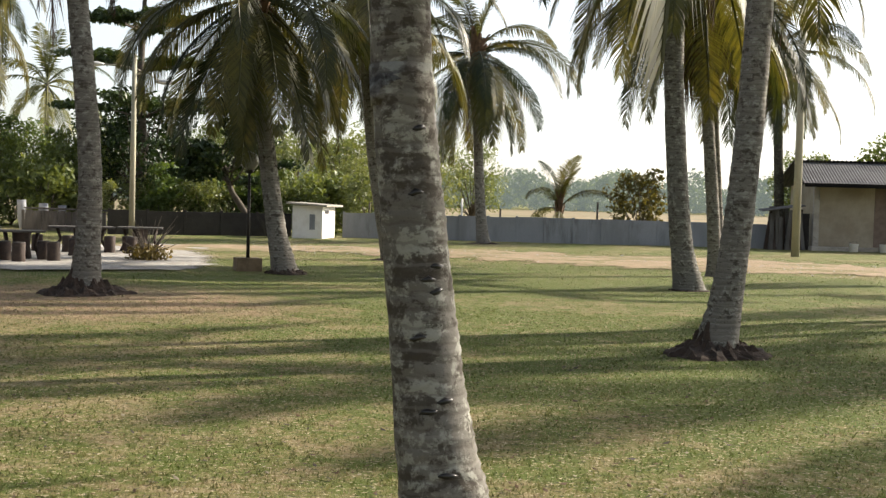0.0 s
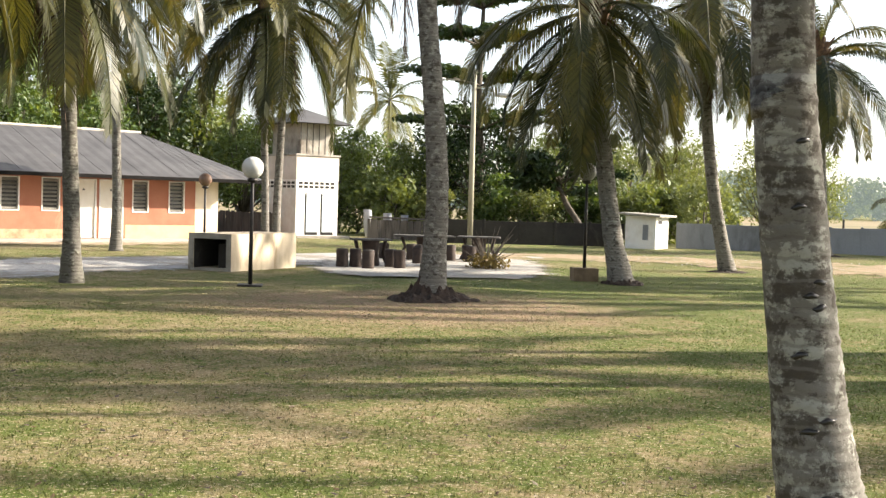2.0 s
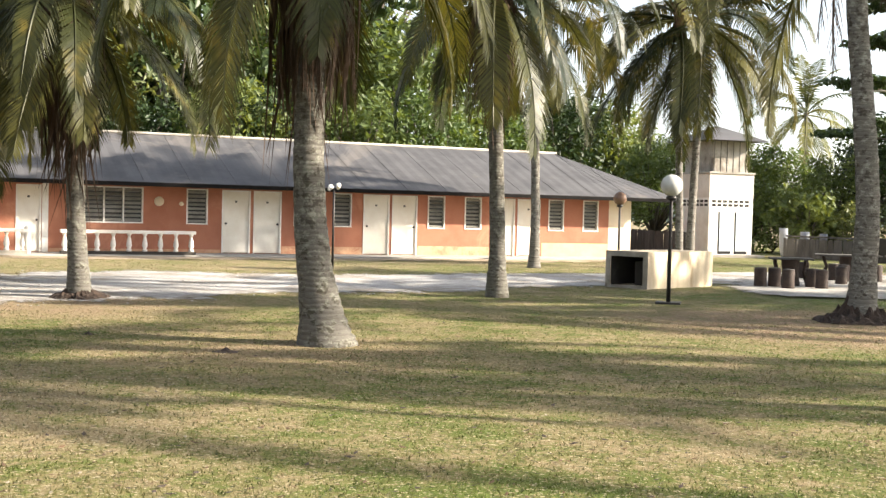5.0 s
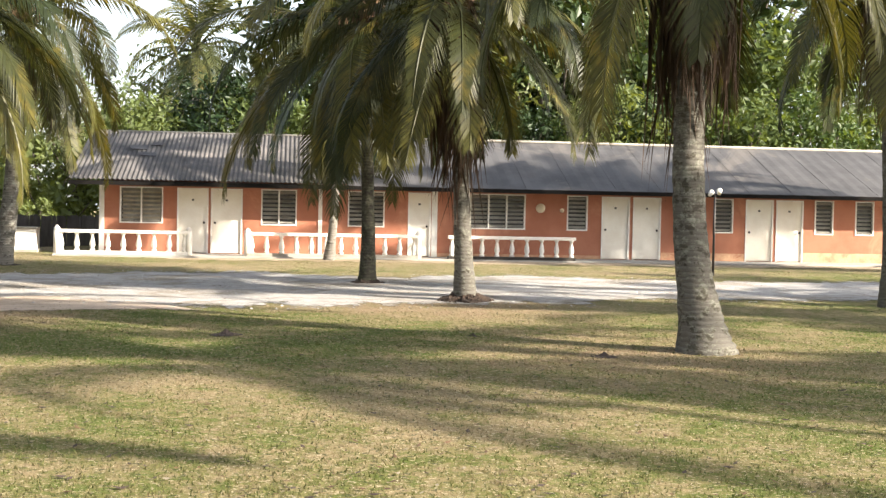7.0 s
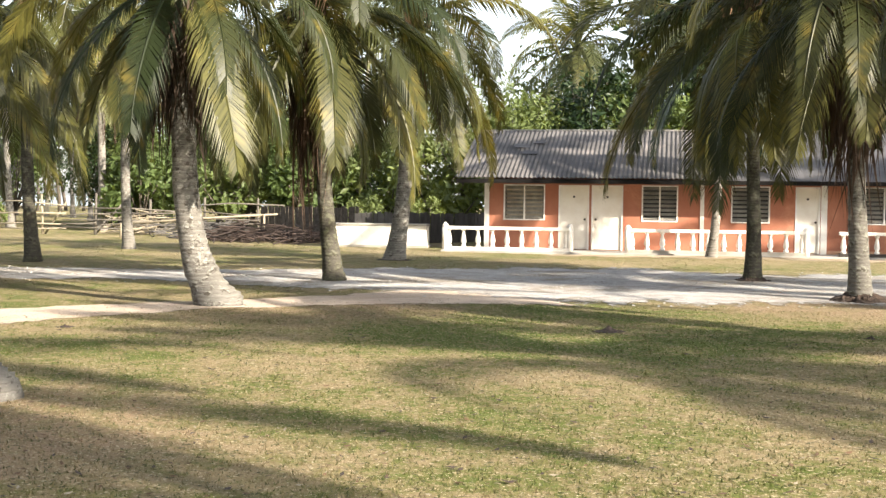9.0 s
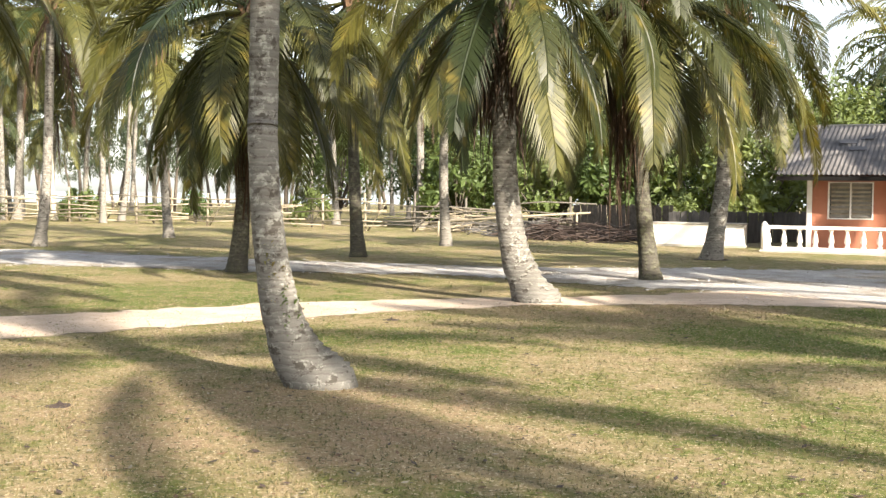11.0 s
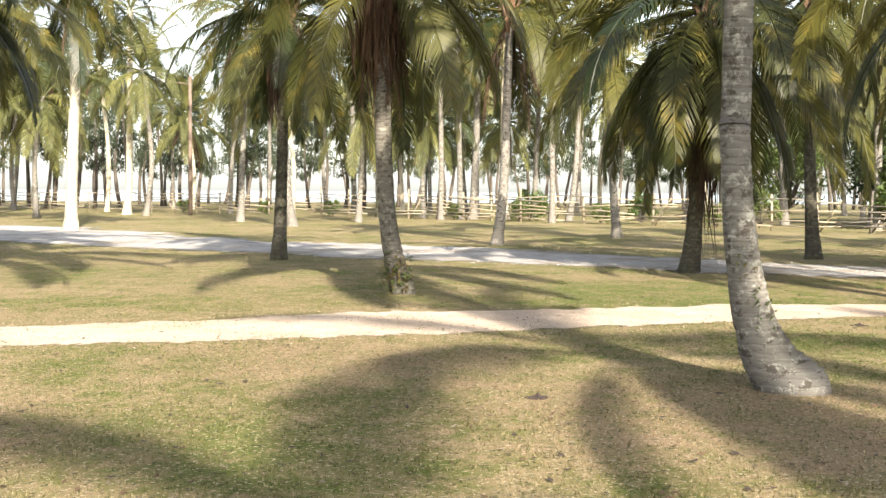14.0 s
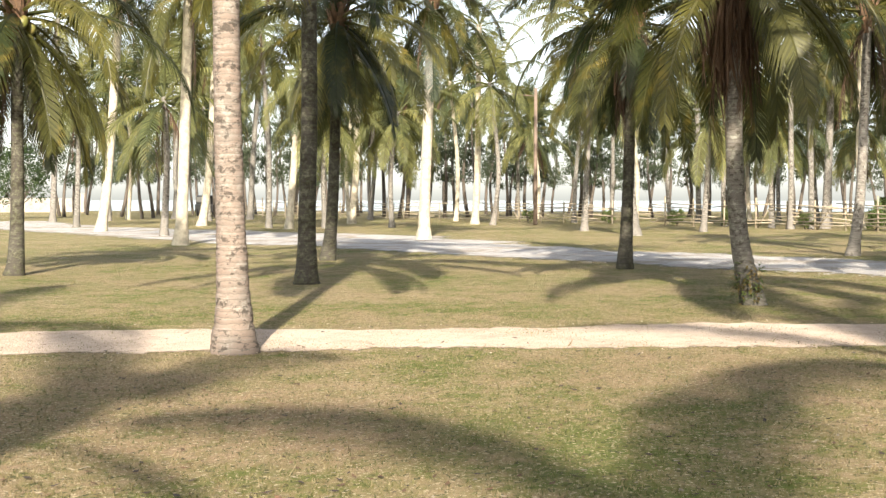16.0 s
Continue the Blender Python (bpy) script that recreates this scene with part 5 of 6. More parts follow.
def bin_hut():
    bm = bmesh.new()
    box(bm, 0, 1.25, 0, 1.5, -0.05, 1.28)
    roof = bmesh.new()
    box(roof, -0.2, 1.5, -0.22, 1.75, 1.28, 1.36, 0.01)
    for v in roof.verts:
        v.co.z += 0.05 * (1.0 - v.co.x)
    # flat near-black plate in place of an unlit slot; nothing is cut
    opening = box_mesh("opening", DARK_FILL, (1.25, 1.256, 0.25, 0.75, 0.98, 1.12))
    slot = box_mesh("stain", CONCRETE_GREY, (0.72, 0.95, -0.006, -0.001, 0.35, 0.95))
    placed("block_hut", [("wall", mesh_from("wall", bm, WHITE), "white painted blockwork", I4), ("roof", mesh_from("roof", roof, CONCRETE), "flat concrete roof slab", I4),
                         ("opening", opening, "dark slot", I4), ("stain", slot, "grey damp stain", I4)], (-5.98, 49.05), -14, "small white block hut with a flat roof by the wall", "hut")


bin_hut()


def panel_wall(x0, y0, x1, y1, height, n, material, label, name="boundary_wall"):
    """A wall of upright slabs between posts, each slab a piece of its own."""
    L = math.hypot(x1 - x0, y1 - y0)
    w = L / n
    t = thing(name, (0, 0, 0), label, "boundary wall", kind="structure")
    t.matrix_basis = pose(x0, y0, 0, 0, 0, math.degrees(math.atan2(y1 - y0, x1 - x0)))
    slab = box_mesh("panel", material, (0.02, w - 0.02, -0.03, 0.03, -0.06, height), 0.008)
    post = box_mesh("post", material, (-0.05, 0.05, -0.055, 0.055, -0.06, height + 0.03), 0.008)
    rnd = random.Random(n)
    for i in range(n):
        part("panel", slab, t, m=pose(i * w, rnd.uniform(-0.012, 0.012), rnd.uniform(-0.03, 0.01), rnd.uniform(-1.2, 1.2), rnd.uniform(-0.5, 0.5), 0))
        part("post", post, t, m=pose(i * w, 0, rnd.uniform(-0.02, 0.02)))
    return t


panel_wall(-4.1, 51.0, 14.9, 52.4, 1.04, 16, CONCRETE_GREY, "grey concrete panel wall at the edge of the lawn")
panel_wall(-12.8, 47.5, -6.2, 50.6, 0.95, 5, DARK_CONC, "dark mossy concrete wall, tree shade put into its colour", "dark_wall")
panel_wall(14.6, 52.6, 15.2, 51.6, 1.5, 1, DARK_CONC, "dark wooden screen beside the stable", "dark_screen")
for fx, fy, h, c in [(0.75, 53.2, 1.75, WHITE), (6.6, 53.6, 1.75, WOOD_BARK), (2.4, 53.4, 1.35, WOOD_BARK), (-3.2, 53.0, 1.5, WOOD_BARK)]:
    placed("stake", [("shaft", tube_mesh("shaft", [(0, 0, -0.05), (0.02, 0, h)], [0.05, 0.045], c, 7), "", I4)], (fx, fy), 0, "upright wooden stake behind the wall", "stake", "stakes")


def toilet_tower():
    right, ahead = Vector((0.935, 0.353)), Vector((-0.353, 0.935))
    d = right * 0.848 + ahead * 0.53
    corner = Vector((-18.92, 46.6))
    turn = math.degrees(math.atan2(d.y, d.x))
    W, D, H = 2.0, 2.6, 3.32
    bm = bmesh.new()
    box(bm, 0, W, 0, D, -0.05, H)
    body = mesh_from("body", bm, WHITE)
    ps = [("body", body, "white painted blockwork", I4), ("floor_slab", box_mesh("floor_slab", CONCRETE, (-0.1, W + 0.4, -0.35, D, -0.05, 0.10), 0.01), "", I4)]
    for k, xa in enumerate((0.45, 1.20)):
        # black sheet behind the door draws the shaded gap at its edges
        ps.append(("doorway", box_mesh("doorway", DARK_FILL, (xa - 0.02, xa + 0.58, -0.006, 0.02, 0.12, 1.80)), "", I4))
        ps.append(("door", box_mesh("door", TEAL, (xa + 0.035, xa + 0.565, -0.03, -0.008, 0.24, 1.79), 0.004), "pale blue door, short at the bottom", I4))
    ps.append(("upper_wall", box_mesh("upper_wall", RENDER, (-0.012, W + 0.012, -0.012, D + 0.012, 2.36, H - 0.004)), "bare beige render above the vents", I4))
    for side in (0, 1):
        n = 7
        for row in range(2):
            for k in range(n):
                if side == 0:
                    dims = (0.12 + k * (W - 0.24) / n, 0.12 + (k + 0.72) * (W - 0.24) / n, -0.005, 0.01, 2.02 + row * 0.15, 2.12 + row * 0.15)
                else:
                    dims = (-0.005, 0.01, 0.12 + k * (D - 0.24) / n, 0.12 + (k + 0.72) * (D - 0.24) / n, 2.02 + row * 0.15, 2.12 + row * 0.15)
                ps.append(("vent_block", box_mesh("vent_block", DARK_CONC, dims), "", I4))
    ps.append(("cornice", box_mesh("cornice", CONCRETE, (-0.06, W + 0.06, -0.06, D + 0.06, H, H + 0.08), 0.01), "", I4))
    ps.append(("tank_room", box_mesh("tank_room", CONCRETE, (0.25, W - 0.15, 0.2, D - 0.2, H + 0.08, H + 1.35)), "grey boarded tank room", I4))
    for k in range(6):
        ps.append(("batten", box_mesh("batten", DARK_CONC, (0.28 + k * 0.29, 0.296 + k * 0.29, 0.185, 0.2, H + 0.09, H + 1.34)), "", I4))
    r = bmesh.new()
    vs = [r.verts.new(v) for v in ((-0.35, -0.4, H + 1.32), (W + 0.5, -0.4, H + 1.32), (W + 0.5, D + 0.4, H + 1.32), (-0.35, D + 0.4, H + 1.32), (W / 2, D / 2, H + 2.0))]
    for q in ((0, 1, 4), (1, 2, 4), (2, 3, 4), (3, 0, 4), (3, 2, 1, 0)):
        r.faces.new([vs[k] for k in q])
    ps.append(("roof", mesh_from("roof", r, SHEET), "dark hipped roof", I4))
    placed("washroom_tower", ps, corner, turn, "white washroom block with a grey tank room on top", "washroom block")


toilet_tower()


def stable():
    W, D, H = 9.0, 5.0, 2.75
    ps = [("wall", box_mesh("wall", BARN, (0, W, 0, D, -0.05, H)), "ochre plaster wall", I4),
          ("plinth", box_mesh("plinth", CONCRETE, (-0.2, W, -1.0, -0.003, -0.05, 0.16), 0.01), "", I4),
          ("pillar", box_mesh("pillar", CONCRETE, (-0.02, 0.22, -0.25, -0.004, 0.16, H), 0.01), "", I4),
          ("doorway", box_mesh("doorway", RUST, (2.5, 3.4, -0.02, -0.006, 0.18, H - 0.1)), "dull brown door", I4),
          ("roof", corrugated(-0.6, W + 0.5, -1.15, H - 0.02, 1.4, H + 0.95, 0.12, 0.010, SHEET, "roof"), "dark corrugated roof", I4),
          ("back_roof", corrugated(-0.6, W + 0.5, 5.8, H - 0.02, 1.4, H + 1.06, 0.18, 0.025, SHEET, "back_roof"), "", I4),
          ("fascia", box_mesh("fascia", FASCIA, (-0.6, W + 0.5, -1.2, -1.16, H - 0.14, H + 0.02)), "", I4)]
    placed("stable", ps, (15.4, 51.9), -5, "ochre stable with a dark corrugated roof", "stable")


stable()
BUCKET = lathe_mesh("shell", [(0.15, 0), (0.16, 0.01), (0.19, 0.33), (0.20, 0.34), (0.18, 0.335), (0.02, 0.30)], WHITE, 16)
for bx, by in ((16.6, 50.2), (17.9, 50.4)):
    placed("bucket", [("shell", BUCKET, "", I4), ("handle", tube_mesh("handle", [(-0.19, 0, 0.32), (-0.1, 0.03, 0.42), (0.1, 0.03, 0.42), (0.19, 0, 0.32)], [0.006] * 4, BLACK, 5), "", I4)], (bx, by), 0, "white plastic bucket on the stable forecourt", "bucket", "buckets")


def timber_stack():
    rnd = random.Random(5)
    ps = []
    for i in range(14):
        ps.append(("board", box_mesh("board", GREY_WOOD if i % 3 else LOG, (-0.08, 0.08, -0.02, 0.02, 0, rnd.uniform(1.3, 1.85))), "", pose(i * 0.12, rnd.uniform(-0.1, 0.1), -0.02, rnd.uniform(-8, 8), rnd.uniform(-6, 6), rnd.uniform(-10, 10))))
    ps.append(("sheet", box_mesh("sheet", OLD_SHEET, (-0.1, 1.7, -0.3, 0.3, 1.62, 1.66)), "loose sheet laid on top", pose(0, 0, 0, 6, -8, 0)))
    placed("timber_stack", ps, (13.3, 51.2), 5, "stack of old upright boards with a loose sheet on top", "timber stack")


timber_stack()


# ---- fences on the far side ----
def bamboo_fence(line, label):
    rnd = random.Random(11)
    for run, ((x0, y0), (x1, y1)) in enumerate(zip(line, line[1:])):
        # first run stands in shade, put into a greyer cane colour
        cane = BAMBOO_SHADED if run < 1 else BAMBOO
        L = math.hypot(x1 - x0, y1 - y0)
        t = thing("bamboo_fence", (0, 0, 0), label, "fence", "bamboo fence runs")
        t.matrix_basis = pose(x0, y0, 0, 0, 0, math.degrees(math.atan2(y1 - y0, x1 - x0)))
        n = max(2, int(L / 2.1))
        for i in range(n):
            x = L * (i + 0.5) / n
            h = rnd.uniform(1.35, 1.75)
            part("post", tube_mesh("post", [(0, 0, -0.05), (rnd.uniform(-0.06, 0.06), 0, h)], [0.06, 0.05], cane, 6), t, m=pose(x, 0, 0))
            if rnd.random() < 0.35:
                part("brace", tube_mesh("brace", [(0, 0, 0), (rnd.choice((-1, 1)) * 1.1, 0.1, 1.3)], [0.04, 0.035], cane, 5), t, m=pose(x, -0.15, 0))
        for k, z in enumerate((0.22, 0.43, 0.64, 0.86, 1.06, 1.26)):
            x = 0.0
            while x < L:
                ln = rnd.uniform(3.5, 5.5)
                e = min(x + ln, L + 0.2)
                if rnd.random() < 0.9:
                    part("rail", tube_mesh("rail", [(x, 0.07, z + rnd.uniform(-0.13, 0.13)), ((x + e) / 2, 0.07, z + rnd.uniform(-0.05, 0.05)), (e, 0.07, z + rnd.uniform(-0.14, 0.14))], [0.034, 0.031, 0.026], cane, 5), t)
                x = e - 0.15


bamboo_fence([(-50.5, 12.5), (-51.8, 4.0), (-59.5, -4.6), (-67.8, -16.8), (-73.4, -25.5), (-78.5, -36.0), (-84.0, -50.0), (-90.5, -64.5), (-99.0, -82.0)], "weathered bamboo rail fence between the grove and the beach")
PLANKS = {m: [box_mesh("plank", m, (-w / 2, w / 2, -0.012, 0.012, -0.04, h)) for w, h in ((0.155, 1.22), (0.162, 1.25), (0.15, 1.20))] for m in (GREY_WOOD, WOOD_BARK)}


def plank_fence(x0, y0, x1, y1, scale, label, material=GREY_WOOD):
    rnd = random.Random(int(x0 * -10))
    L = math.hypot(x1 - x0, y1 - y0)
    t = thing("plank_fence", (0, 0, 0), label, "fence", "plank fences")
    t.matrix_basis = pose(x0, y0, 0, 0, 0, math.degrees(math.atan2(y1 - y0, x1 - x0)))
    for i in range(int(L / 0.165)):
        part("plank", rnd.choice(PLANKS[material]), t, m=pose(i * 0.165, rnd.uniform(-0.01, 0.01), 0, rnd.uniform(-2, 2), rnd.uniform(-1.5, 1.5), 0) @ Matrix.Diagonal((1, 1, scale * rnd.uniform(0.975, 1.015), 1)))
    part("rail", box_mesh("rail", material, (0, L, 0.014, 0.05, 0.85, 0.92)), t)


plank_fence(-41.0, 12.6, -43.6, 19.5, 0.88, "grey plank fence beside the house")
plank_fence(-46.5, 10.6, -41.7, 13.0, 1.02, "dark brown plank fence at the end of the grove", WOOD_BARK)
plank_fence(-17.0, 50.2, -12.9, 47.9, 0.66, "low grey plank fence between the washroom block and the wall")
plank_fence(-24.5, 48.4, -19.8, 46.9, 0.8, "low grey plank fence beside the washroom block")
tr = bmesh.new()
box(tr, 0, 3.05, 0, 0.9, -0.05, 0.70, 0.02)
placed("water_trough", [("body", mesh_from("body", tr, WHITE), "whitewashed concrete", I4), ("rim", box_mesh("rim", CONCRETE, (-0.03, 3.08, -0.03, 0.93, 0.70, 0.76), 0.01), "", I4),
                        ("base", box_mesh("base", CONCRETE, (-0.05, 3.1, -0.05, 0.95, -0.05, 0.08), 0.01), "", I4)], (-39.0, 11.15), 62, "whitewashed concrete trough by the plank fence", "trough")


def brush_pile(x, y, w, h, n, seed, label, material=GREY_WOOD):
    rnd = random.Random(seed)
    verts, faces = [], []
    for i in range(n):
        a, ln = rnd.uniform(0, math.pi), rnd.uniform(0.5, 1.6)
        c = Vector((rnd.gauss(0, w / 3), rnd.gauss(0, w / 5), 0))
        zc = abs(rnd.gauss(0, h / 2.2)) + 0.03
        d = Vector((math.cos(a), math.sin(a), rnd.uniform(-0.25, 0.35)))
        p0, p1 = c - d * ln / 2, c + d * ln / 2
        p0.z, p1.z = max(0.01, p0.z + zc), max(0.01, p1.z + zc)
        v, f = tube_lists([p0, (p0 + p1) / 2 + Vector((0, 0, rnd.uniform(-0.06, 0.06))), p1], [0.025, 0.02, 0.008], 4)
        b = len(verts)
        verts += v
        faces += [tuple(q + b for q in ff) for ff in f]
    t = new("brush_pile", mesh_lists("brush_pile", verts, faces, material))
    t.location = (x, y, 0)
    return tagged(t, label, "brush pile", kind="stuff")


brush_pile(-47.5, 8.6, 3.6, 0.6, 160, 3, "grey heap of dead branches along the fence")
brush_pile(-44.2, 9.4, 3.2, 0.5, 170, 4, "heap of dark dead fronds and branches", LOG)
brush_pile(-42.6, 11.2, 2.8, 0.5, 170, 8, "dark brushwood heaped along the plank fence", LOG)
brush_pile(-52.5, 7.0, 2.6, 0.9, 90, 6, "stacked old poles against the fence", BAMBOO)
placed("leaning_pole", [("shaft", tube_mesh("shaft", [(0, 0, 0.5), (3, 0.3, 0.75), (6, 0, 0.95)], [0.04, 0.045, 0.035], BAMBOO, 6), "", I4), ("fork", tube_mesh("fork", [(0.3, 0, -0.05), (0.32, 0, 0.55)], [0.05, 0.04], BAMBOO, 6), "", I4), ("fork", tube_mesh("fork", [(5.5, 0, -0.05), (5.5, 0.02, 0.95)], [0.05, 0.04], BAMBOO, 6), "", I4)],
       (-47.0, 5.2), 70, "long pale pole laid across two forks", "pole")


def dung(x, y, r, seed):
    t = new("dung_pat", mound_mesh(r, r * 0.22, seed * 3.7, LOG))
    t.location = (x, y, 0)
    tagged(t, "flat dark pat of horse dung on the grass", "dung", "dung pats")


for i, (dx, dy, r) in enumerate([(-13.5, 7.05, 0.2), (-9.6, 9.5, 0.14), (-11.9, 9.6, 0.13), (-9.7, -1.9, 0.10), (-15.7, 1.0, 0.10)]):
    dung(dx, dy, r, i)


# ---- far side of the grove: a low wall and a parked van behind the fence ----
placed("low_wall", [("wall", box_mesh("wall", CONCRETE, (0, 26, -0.12, 0.12, -0.1, 1.7), 0.02), "brown weathered masonry", I4), ("pillar", box_mesh("pillar", CONCRETE, (26.0, 26.8, -0.4, 0.4, -0.1, 2.3), 0.03), "", I4),
                    ("pillar", box_mesh("pillar", CONCRETE, (29.0, 29.8, -0.4, 0.4, -0.1, 2.3), 0.03), "", I4)], (-92, -126), 152, "long low brown wall with two gate pillars", "wall")


def van():
    b = bmesh.new()
    box(b, -2.2, 2.2, -0.85, 0.85, 0.35, 1.15, 0.12)
    top = bmesh.new()
    box(top, -2.0, 1.2, -0.78, 0.78, 1.1, 1.95, 0.16)
    ps = [("body", mesh_from("body", b, DARK_FILL), "dark paint", I4), ("cabin", mesh_from("cabin", top, DARK_FILL), "", I4)]
    wheel = lathe_mesh("wheel", [(0.05, -0.1), (0.31, -0.1), (0.33, 0), (0.31, 0.1), (0.05, 0.1)], BLACK, 16)
    for wx in (-1.4, 1.4):
        for wy in (-0.8, 0.8):
            ps.append(("wheel", wheel, "", pose(wx, wy, 0.33, 90)))
    for side in (-0.79, 0.785):
        ps.append(("window", box_mesh("window", LOUVRE, (-1.8, 0.9, side - 0.002, side + 0.004, 1.35, 1.8)), "", I4))
    placed("van", ps, (-92.5, -75.0), 60, "dark van parked behind the bamboo fence", "van")


van()
# ---- trees, bushes and grass ----
def leaf_blob(rnd, verts, faces, centre, radii, n, size):
    for _ in range(n):
        while True:
            d = Vector((rnd.gauss(0, 1), rnd.gauss(0, 1), rnd.gauss(0, 1)))
            if d.length > 0.1:
                break
        d.normalize()
        r = rnd.uniform(0.55, 1.05) if rnd.random() < 0.8 else rnd.uniform(0.1, 0.6)
        p = centre + Vector((d.x * radii[0], d.y * radii[1], d.z * radii[2])) * r
        nrm = (d * 0.6 + Vector((rnd.gauss(0, 0.6), rnd.gauss(0, 0.6), rnd.gauss(0, 0.6) + 0.35))).normalized()
        a = nrm.orthogonal().normalized()
        a = (Matrix.Rotation(rnd.uniform(0, 6.28), 3, nrm) @ a)
        b = nrm.cross(a)
        s = size * rnd.uniform(0.6, 1.35)
        k = len(verts)
        verts += [p - a * s * 0.55, p + b * s * 0.26 + nrm * s * 0.06, p + a * s * 0.6, p - b * s * 0.26 + nrm * s * 0.06]
        faces.append((k, k + 1, k + 2, k + 3))


def tree_meshes(seed, height, spread, blobs, leaves, size, leaf_mat, trunk_r=0.16, low=0.25, flat=0.75, bark=WOOD_BARK):
    rnd = random.Random(seed)
    verts, faces, tv, tf = [], [], [], []
    fork = Vector((rnd.uniform(-0.2, 0.2), rnd.uniform(-0.2, 0.2), height * low))

    def limb(pts, rs, sides=7):
        v, f = tube_lists(pts, rs, sides)
        b = len(tv)
        tv.extend(v)
        tf.extend(tuple(q + b for q in ff) for ff in f)

    limb([Vector((0, 0, -0.1)), fork * 0.5, fork], [trunk_r * 1.3, trunk_r, trunk_r * 0.9], 9)
    for i in range(blobs):
        a = i * 2.4 + rnd.uniform(-0.4, 0.4)
        u = (i + 0.5) / blobs
        rad = spread * (0.25 + 0.75 * math.sqrt(u)) * rnd.uniform(0.7, 1.0) * (1 - 0.25 * u)
        c = Vector((math.cos(a) * rad, math.sin(a) * rad, height * (low + 0.12 + (0.88 - low) * (1 - u) ** 0.8 * rnd.uniform(0.8, 1.05))))
        limb([fork, fork.lerp(c, 0.5) + Vector((0, 0, rnd.uniform(-0.2, 0.3))), c], [trunk_r * 0.55, trunk_r * 0.3, 0.02], 5)
        br = spread * rnd.uniform(0.28, 0.5)
        leaf_blob(rnd, verts, faces, c, (br, br, br * flat), leaves // blobs, size)
    return mesh_lists("crown", verts, faces, leaf_mat), mesh_lists("trunk", tv, tf, bark, True)


TREES = {
    "bushy": [tree_meshes(s, 7.0, 3.2, 22, 4600, 0.27, LEAF, 0.17, 0.12) for s in (1, 2, 3)],
    "dark": [tree_meshes(s, 7.5, 3.4, 22, 4400, 0.27, LEAF_DARK, 0.2, 0.15) for s in (11, 12)],
    "bush": [tree_meshes(s, 2.2, 1.3, 9, 1300, 0.20, LEAF, 0.05, 0.05, 0.85) for s in (21, 22)],
    "dry": [tree_meshes(s, 3.0, 1.4, 16, 1300, 0.22, LEAF_DRY, 0.05, 0.1, 0.8) for s in (31,)],
    "airy": [tree_meshes(s, 9.0, 3.2, 24, 2600, 0.24, LEAF_PALE_HAZED, 0.14, 0.3, 0.6) for s in (51, 52)],
    "pale_tree": [tree_meshes(s, 6.5, 3.0, 20, 4000, 0.22, LEAF_PALE_HAZED, 0.14, 0.12, 0.8) for s in (71, 72)],
    "pale_bush": [tree_meshes(s, 2.6, 1.4, 9, 1400, 0.17, LEAF_PALE_HAZED, 0.05, 0.05, 0.9) for s in (61, 62)],
}
TREE_WORDS = {"bushy": ("tree", "dense green broad-leaved tree behind the house", "broad-leaved trees"), "dark": ("tree", "dark dense broad-leaved tree", "dark trees"),
              "bush": ("bush", "green leafy bush at the edge of the lawn", "bushes"), "dry": ("bush", "olive and brown half-dry bush by the wall", ""),
              "pale_tree": ("tree", "pale hazy green tree beyond the wall", "pale trees"), "pale_bush": ("bush", "pale green leafy bush behind the dark wall", "pale bushes"),
              "airy": ("tree", "tall thin-crowned green tree", "airy trees")}
SPREAD = random.Random(77)


def tree(kind, x, y, scale=1.0, tall=1.0, turn=None):
    crown, trunk = SPREAD.choice(TREES[kind])
    cat, label, group = TREE_WORDS[kind]
    t = thing("bush" if cat == "bush" else "tree", (x, y, 0), label, cat, group)
    m = pose(0, 0, 0, 0, 0, SPREAD.uniform(0, 360) if turn is None else turn) @ Matrix.Diagonal((scale, scale, scale * tall, 1))
    part("trunk", trunk, t, m=m)
    part("crown", crown, t, m=m)
    return t


def house_xy(s, d):
    p = HOUSE @ Vector((s, d, 0))
    return p.x, p.y


# thick wood behind the long house
for i in range(11):
    s = -7 + i * 3.1 + SPREAD.uniform(-1, 1)
    tree(SPREAD.choice(("bushy", "bushy", "dark")), *house_xy(s, 10.5 + SPREAD.uniform(-1.0, 1.5)), SPREAD.uniform(0.75, 0.95))
for i in range(6):
    s = 4 + i * 3.8 + SPREAD.uniform(-1, 1)
    tree(SPREAD.choice(("bushy", "dark", "airy")), *house_xy(s, 17 + SPREAD.uniform(-1.5, 2)), SPREAD.uniform(1.4, 1.8))
for i in range(6):
    tree(SPREAD.choice(("dark", "airy")), *house_xy(3 + i * 4.2 + SPREAD.uniform(-1, 1), 26 + SPREAD.uniform(-2, 3)), SPREAD.uniform(1.9, 2.4))
# left of the house: airy trees, light sky between
for s, d, k, sc in [(-9.5, 16, "airy", 0.85), (-13, 20, "airy", 0.8), (-16.5, 15, "bush", 1.6), (-10, 8.5, "bush", 0.75), (-12.5, 9.5, "bush", 0.7), (-20, 22, "bushy", 0.75), (-24, 16, "bushy", 0.6), (-27, 20, "bushy", 0.7), (-18, 27, "airy", 0.9),
                    (-6, 24, "airy", 1.0), (-30, 24, "dark", 0.7), (-22, 30, "dark", 0.9)]:
    tree(k, *house_xy(s, d), sc)
